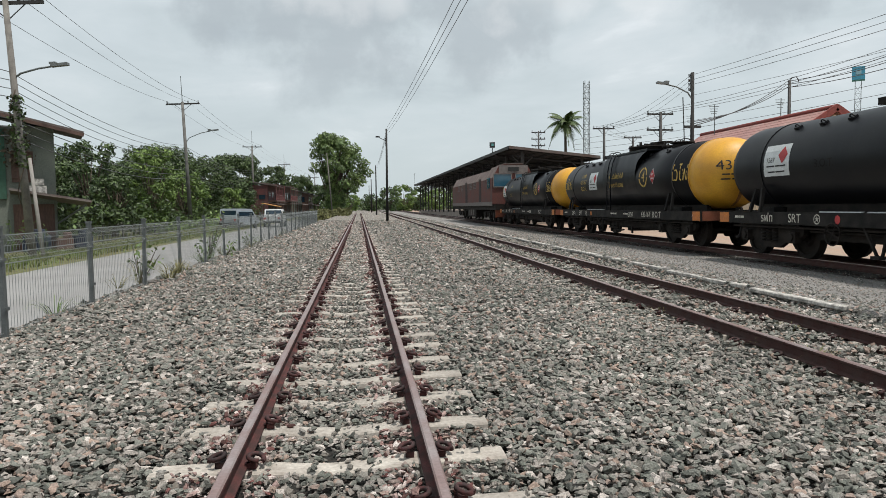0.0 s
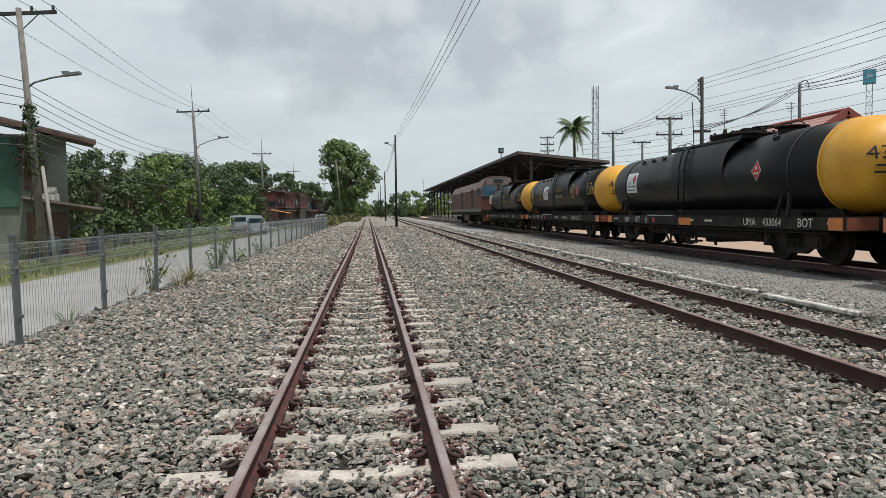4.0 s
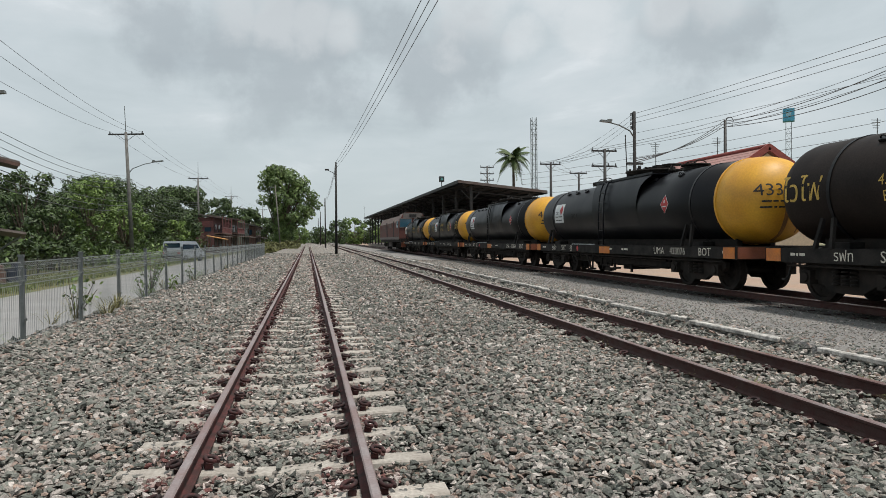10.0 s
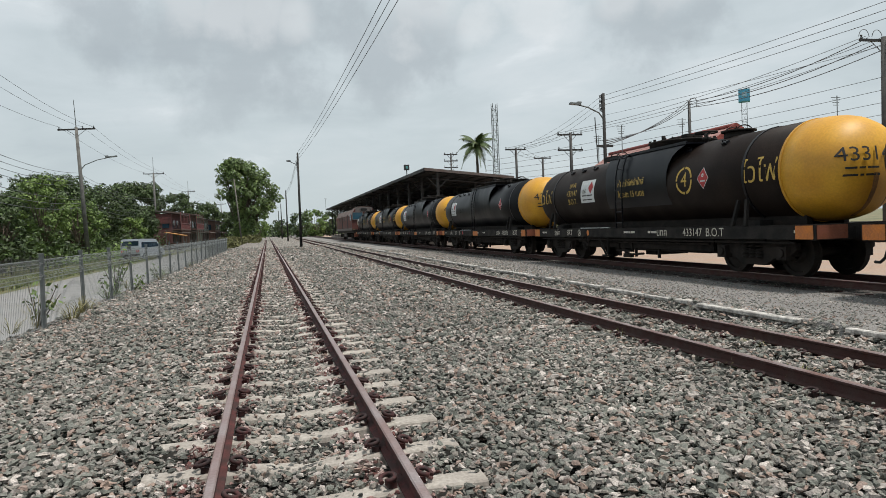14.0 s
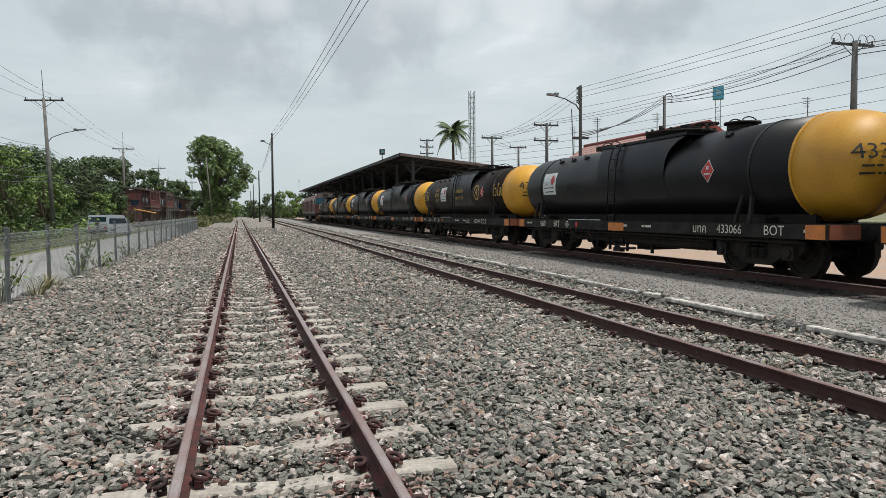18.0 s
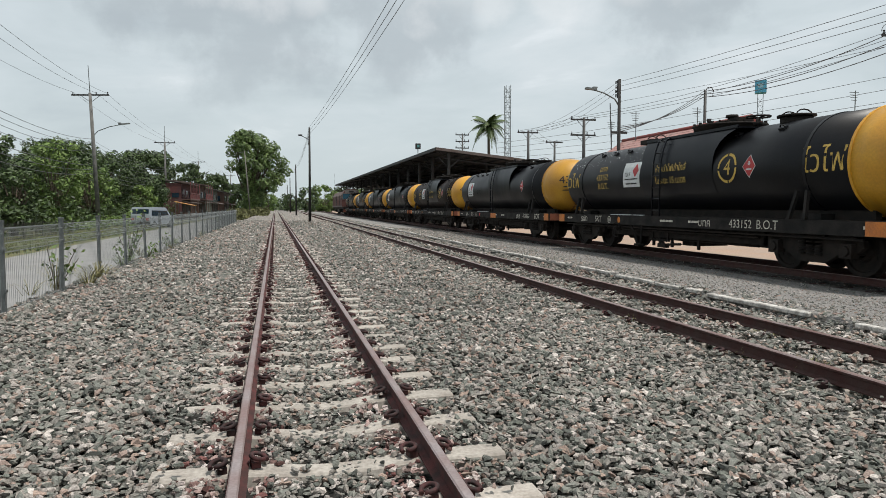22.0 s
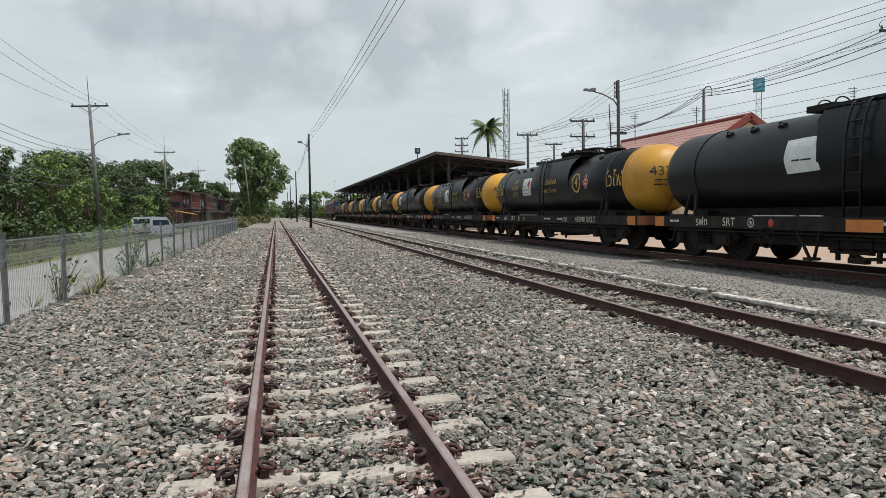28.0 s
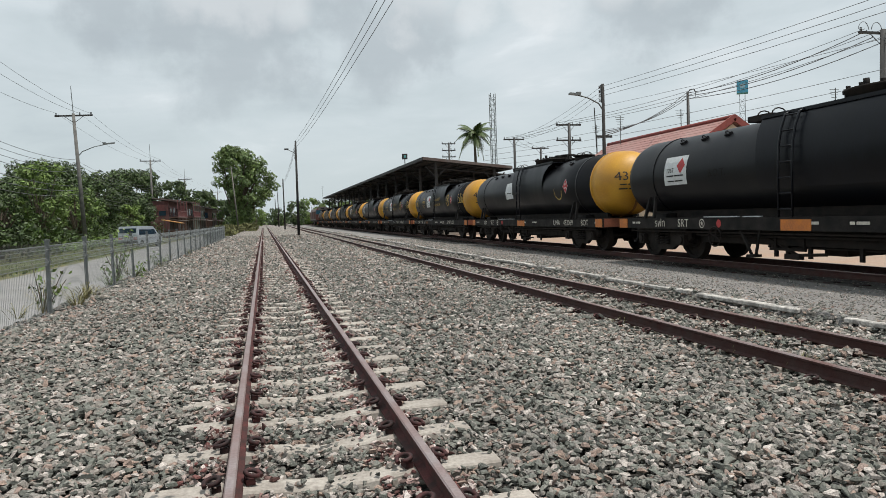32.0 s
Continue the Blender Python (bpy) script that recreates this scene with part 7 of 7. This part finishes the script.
def row_house(x0, x1, y0, y1, top, label, wall, roof, balcony):
    h = thing("house", label, "house", pose(0, 0, -0.22), group="shophouses along the road")
    t = top + 0.75
    cx, cy = (x0 + x1) / 2, (y0 + y1) / 2
    b = bmesh.new()
    box(b, cx, cy, t / 2 - 0.1, x1 - x0, y1 - y0, t - 0.2)
    part("wall", b, wall, h)
    b = bmesh.new()
    box(b, cx + 0.3, cy, t + 0.1, x1 - x0 + 1.8, y1 - y0 + 0.8, 0.12, (0, 9, 0))
    part("roof", b, roof, h)
    n = 3
    for k in range(n):
        y = y0 + (k + 0.5) * (y1 - y0) / n
        b = bmesh.new()
        box(b, x1 + 0.02, y, 1.2, 0.06, (y1 - y0) / n * 0.7, 2.1)
        part("shopfront", b, "loco_dark", h)
        b = bmesh.new()
        box(b, x1 + 0.02, y, t * 0.68, 0.06, (y1 - y0) / n * 0.45, 1.1)
        part("window", b, "glass_dark", h)
    for k in range(2):
        x = x0 + (k + 0.5) * (x1 - x0) / 2
        b = bmesh.new()
        box(b, x, y0 - 0.02, t * 0.68, (x1 - x0) * 0.28, 0.06, 1.1)
        part("window", b, "glass_dark", h)
    b = bmesh.new()
    box(b, x1 + 0.75, cy, t * 0.46, 1.6, y1 - y0, 0.08, (0, 12, 0))
    part("awning", b, "tin", h)
    for k in range(4):
        b = bmesh.new()
        box(b, x1 + 1.25, y0 + 0.15 + k * (y1 - y0 - 0.3) / 3, t * 0.25, 0.12, 0.12, t * 0.5)
        part("post", b, "old_wood", h)
    if balcony:
        b = bmesh.new()
        box(b, x1 + 0.65, cy, t * 0.52, 1.3, y1 - y0, 0.14)
        bal = part("balcony", b, roof if roof != "tin" else "old_wood", h)
        for k in range(22):
            b = bmesh.new()
            box(b, x1 + 1.26, y0 + (k + 0.5) * (y1 - y0) / 22, t * 0.52 + 0.45, 0.05, 0.09, 0.85)
            part("baluster", b, "red_trim", bal)
        for z in (0.12, 0.92):
            b = bmesh.new()
            box(b, x1 + 1.26, cy, t * 0.52 + z, 0.08, y1 - y0, 0.09)
            part("handrail", b, "red_trim", bal)
        for k in range(4):
            b = bmesh.new()
            box(b, x1 + 1.24, y0 + 0.1 + k * (y1 - y0 - 0.2) / 3, t * 0.76, 0.1, 0.1, t * 0.46)
            part("balcony_post", b, "red_trim", bal)
        b = bmesh.new()
        box(b, cx + 0.6, y0 - 0.04, t * 0.78, (x1 - x0) * 0.6, 0.06, 0.9)
        part("shutter", b, "red_trim", h)
    return h


make_left_house()
make_picket()
row_house(-16.4, -13.2, 104, 116, 4.6, "two-storey dark red timber shophouse with balcony", "house_red", "tin", True)
row_house(-15.6, -12.4, 118, 130, 4.8, "two-storey weathered timber shophouse", "old_wood", "tin", True)
row_house(-18.5, -11.6, 132, 146, 4.6, "grey plastered roadside shophouse", "old_wall", "roof_sheet", False)
row_house(-17.5, -10.6, 150, 166, 4.4, "low weathered roadside shophouse", "old_wood", "roof_sheet", False)
st = thing("market_stall", "small stall with an orange awning by the shophouses", "stall", pose(-12.2, 100, -0.24))
b = bmesh.new()
box(b, 0, 0, 2.2, 2.6, 3.4, 0.08, (0, 12, 0))
part("awning", b, "orange_cloth", st, "faded orange awning")
for sx in (-1.1, 1.1):
    for sy in (-1.5, 1.5):
        b = bmesh.new()
        tube(b, (sx, sy, 0), (sx, sy, 2.2 - sx * 0.2), 0.04, seg=6)
        part("leg", b, "galv", st)
b = bmesh.new()
box(b, -0.2, 0, 0.5, 1.6, 2.6, 1.0)
part("counter", b, "old_wood", st)


def make_car(x, y, rz, label, paint, pickup, tall=1.0, long=1.0):
    c = thing("pickup_truck" if pickup else "van", label, "car", pose(x, y, ground_z(x, y) + 0.005, 0, 0, rz) @ Matrix.Diagonal((1, long, tall, 1)), group="vehicles on the road")
    b = bmesh.new()
    sec = [(-2.45, 0.38), (2.45, 0.38), (2.5, 0.75), (2.35, 0.98), (0.95, 1.06), (0.35, 1.68), (-0.95, 1.72), (-1.25, 1.08), (-2.45, 1.02)] if pickup else [(-2.3, 0.35), (2.3, 0.35), (2.4, 0.75), (2.15, 1.0), (1.5, 1.15), (0.75, 1.9), (-2.1, 1.95), (-2.3, 1.2)]
    l = [b.verts.new((-0.86, u, v)) for u, v in sec]
    r = [b.verts.new((0.86, u, v)) for u, v in sec]
    n = len(sec)
    for i in range(n):
        b.faces.new((l[i], l[(i + 1) % n], r[(i + 1) % n], r[i]))
    b.faces.new(l)
    b.faces.new(r[::-1])
    bevelled(b, 0.05, 2)
    part("body", b, paint, c)
    for s in (-1, 1):
        b = bmesh.new()
        u0, u1 = (-0.9, 0.5) if pickup else (-2.0, 1.0)
        v = [(s * 0.87, u0, 1.16), (s * 0.87, u1 + 0.25, 1.14), (s * 0.84, u1 - 0.25, 1.6 if pickup else 1.78), (s * 0.84, u0 + 0.05, 1.62 if pickup else 1.82)]
        q = [b.verts.new(p) for p in v] 
        b.faces.new(q)
        ret = bmesh.ops.extrude_face_region(b, geom=b.faces[:])
        bmesh.ops.translate(b, verts=[g for g in ret["geom"] if isinstance(g, bmesh.types.BMVert)], vec=(s * 0.012, 0, 0))
        part("side_window", b, "glass_dark", c)
        for yy in (-1.5, 1.5):
            b = bmesh.new()
            tube(b, (s * 0.68, yy, 0.33), (s * 0.89, yy, 0.33), 0.33, 0.33, 16)
            wl = part("wheel", b, "rubber", c)
            b = bmesh.new()
            tube(b, (s * 0.89, yy, 0.33), (s * 0.90, yy, 0.33), 0.19, 0.17, 12)
            part("rim", b, "galv", wl)
        b = bmesh.new()
        box(b, s * 0.66, -2.46 if pickup else -2.31, 0.85, 0.26, 0.05, 0.22)
        part("tail_lamp", b, "red", c)
        b = bmesh.new()
        box(b, s * 0.62, 2.42, 0.78, 0.3, 0.06, 0.16)
        part("headlamp", b, "placard", c)
    b = bmesh.new()
    box(b, 0, -1.14 if pickup else -2.24, 1.4 if pickup else 1.55, 1.45, 0.05, 0.42, (-8 if pickup else -4, 0, 0))
    part("rear_window", b, "glass_dark", c)
    b = bmesh.new()
    box(b, 0, 0.68 if pickup else 1.16, 1.38 if pickup else 1.52, 1.45, 0.05, 0.7, (46 if pickup else 44, 0, 0))
    part("windscreen", b, "glass_dark", c)
    b = bmesh.new()
    box(b, 0, -2.5 if pickup else -2.34, 0.5, 1.7, 0.1, 0.2)
    part("bumper", b, "steel_dark", c)
    return c


make_car(-10.3, 62.2, -22, "blue-grey van parked on the road verge", "car_silver", False, 0.9, 0.8)
PICKUP = make_car(-8.05, 69.0, 0, "white pickup truck driving away along the road", "car_white", True)

motions()
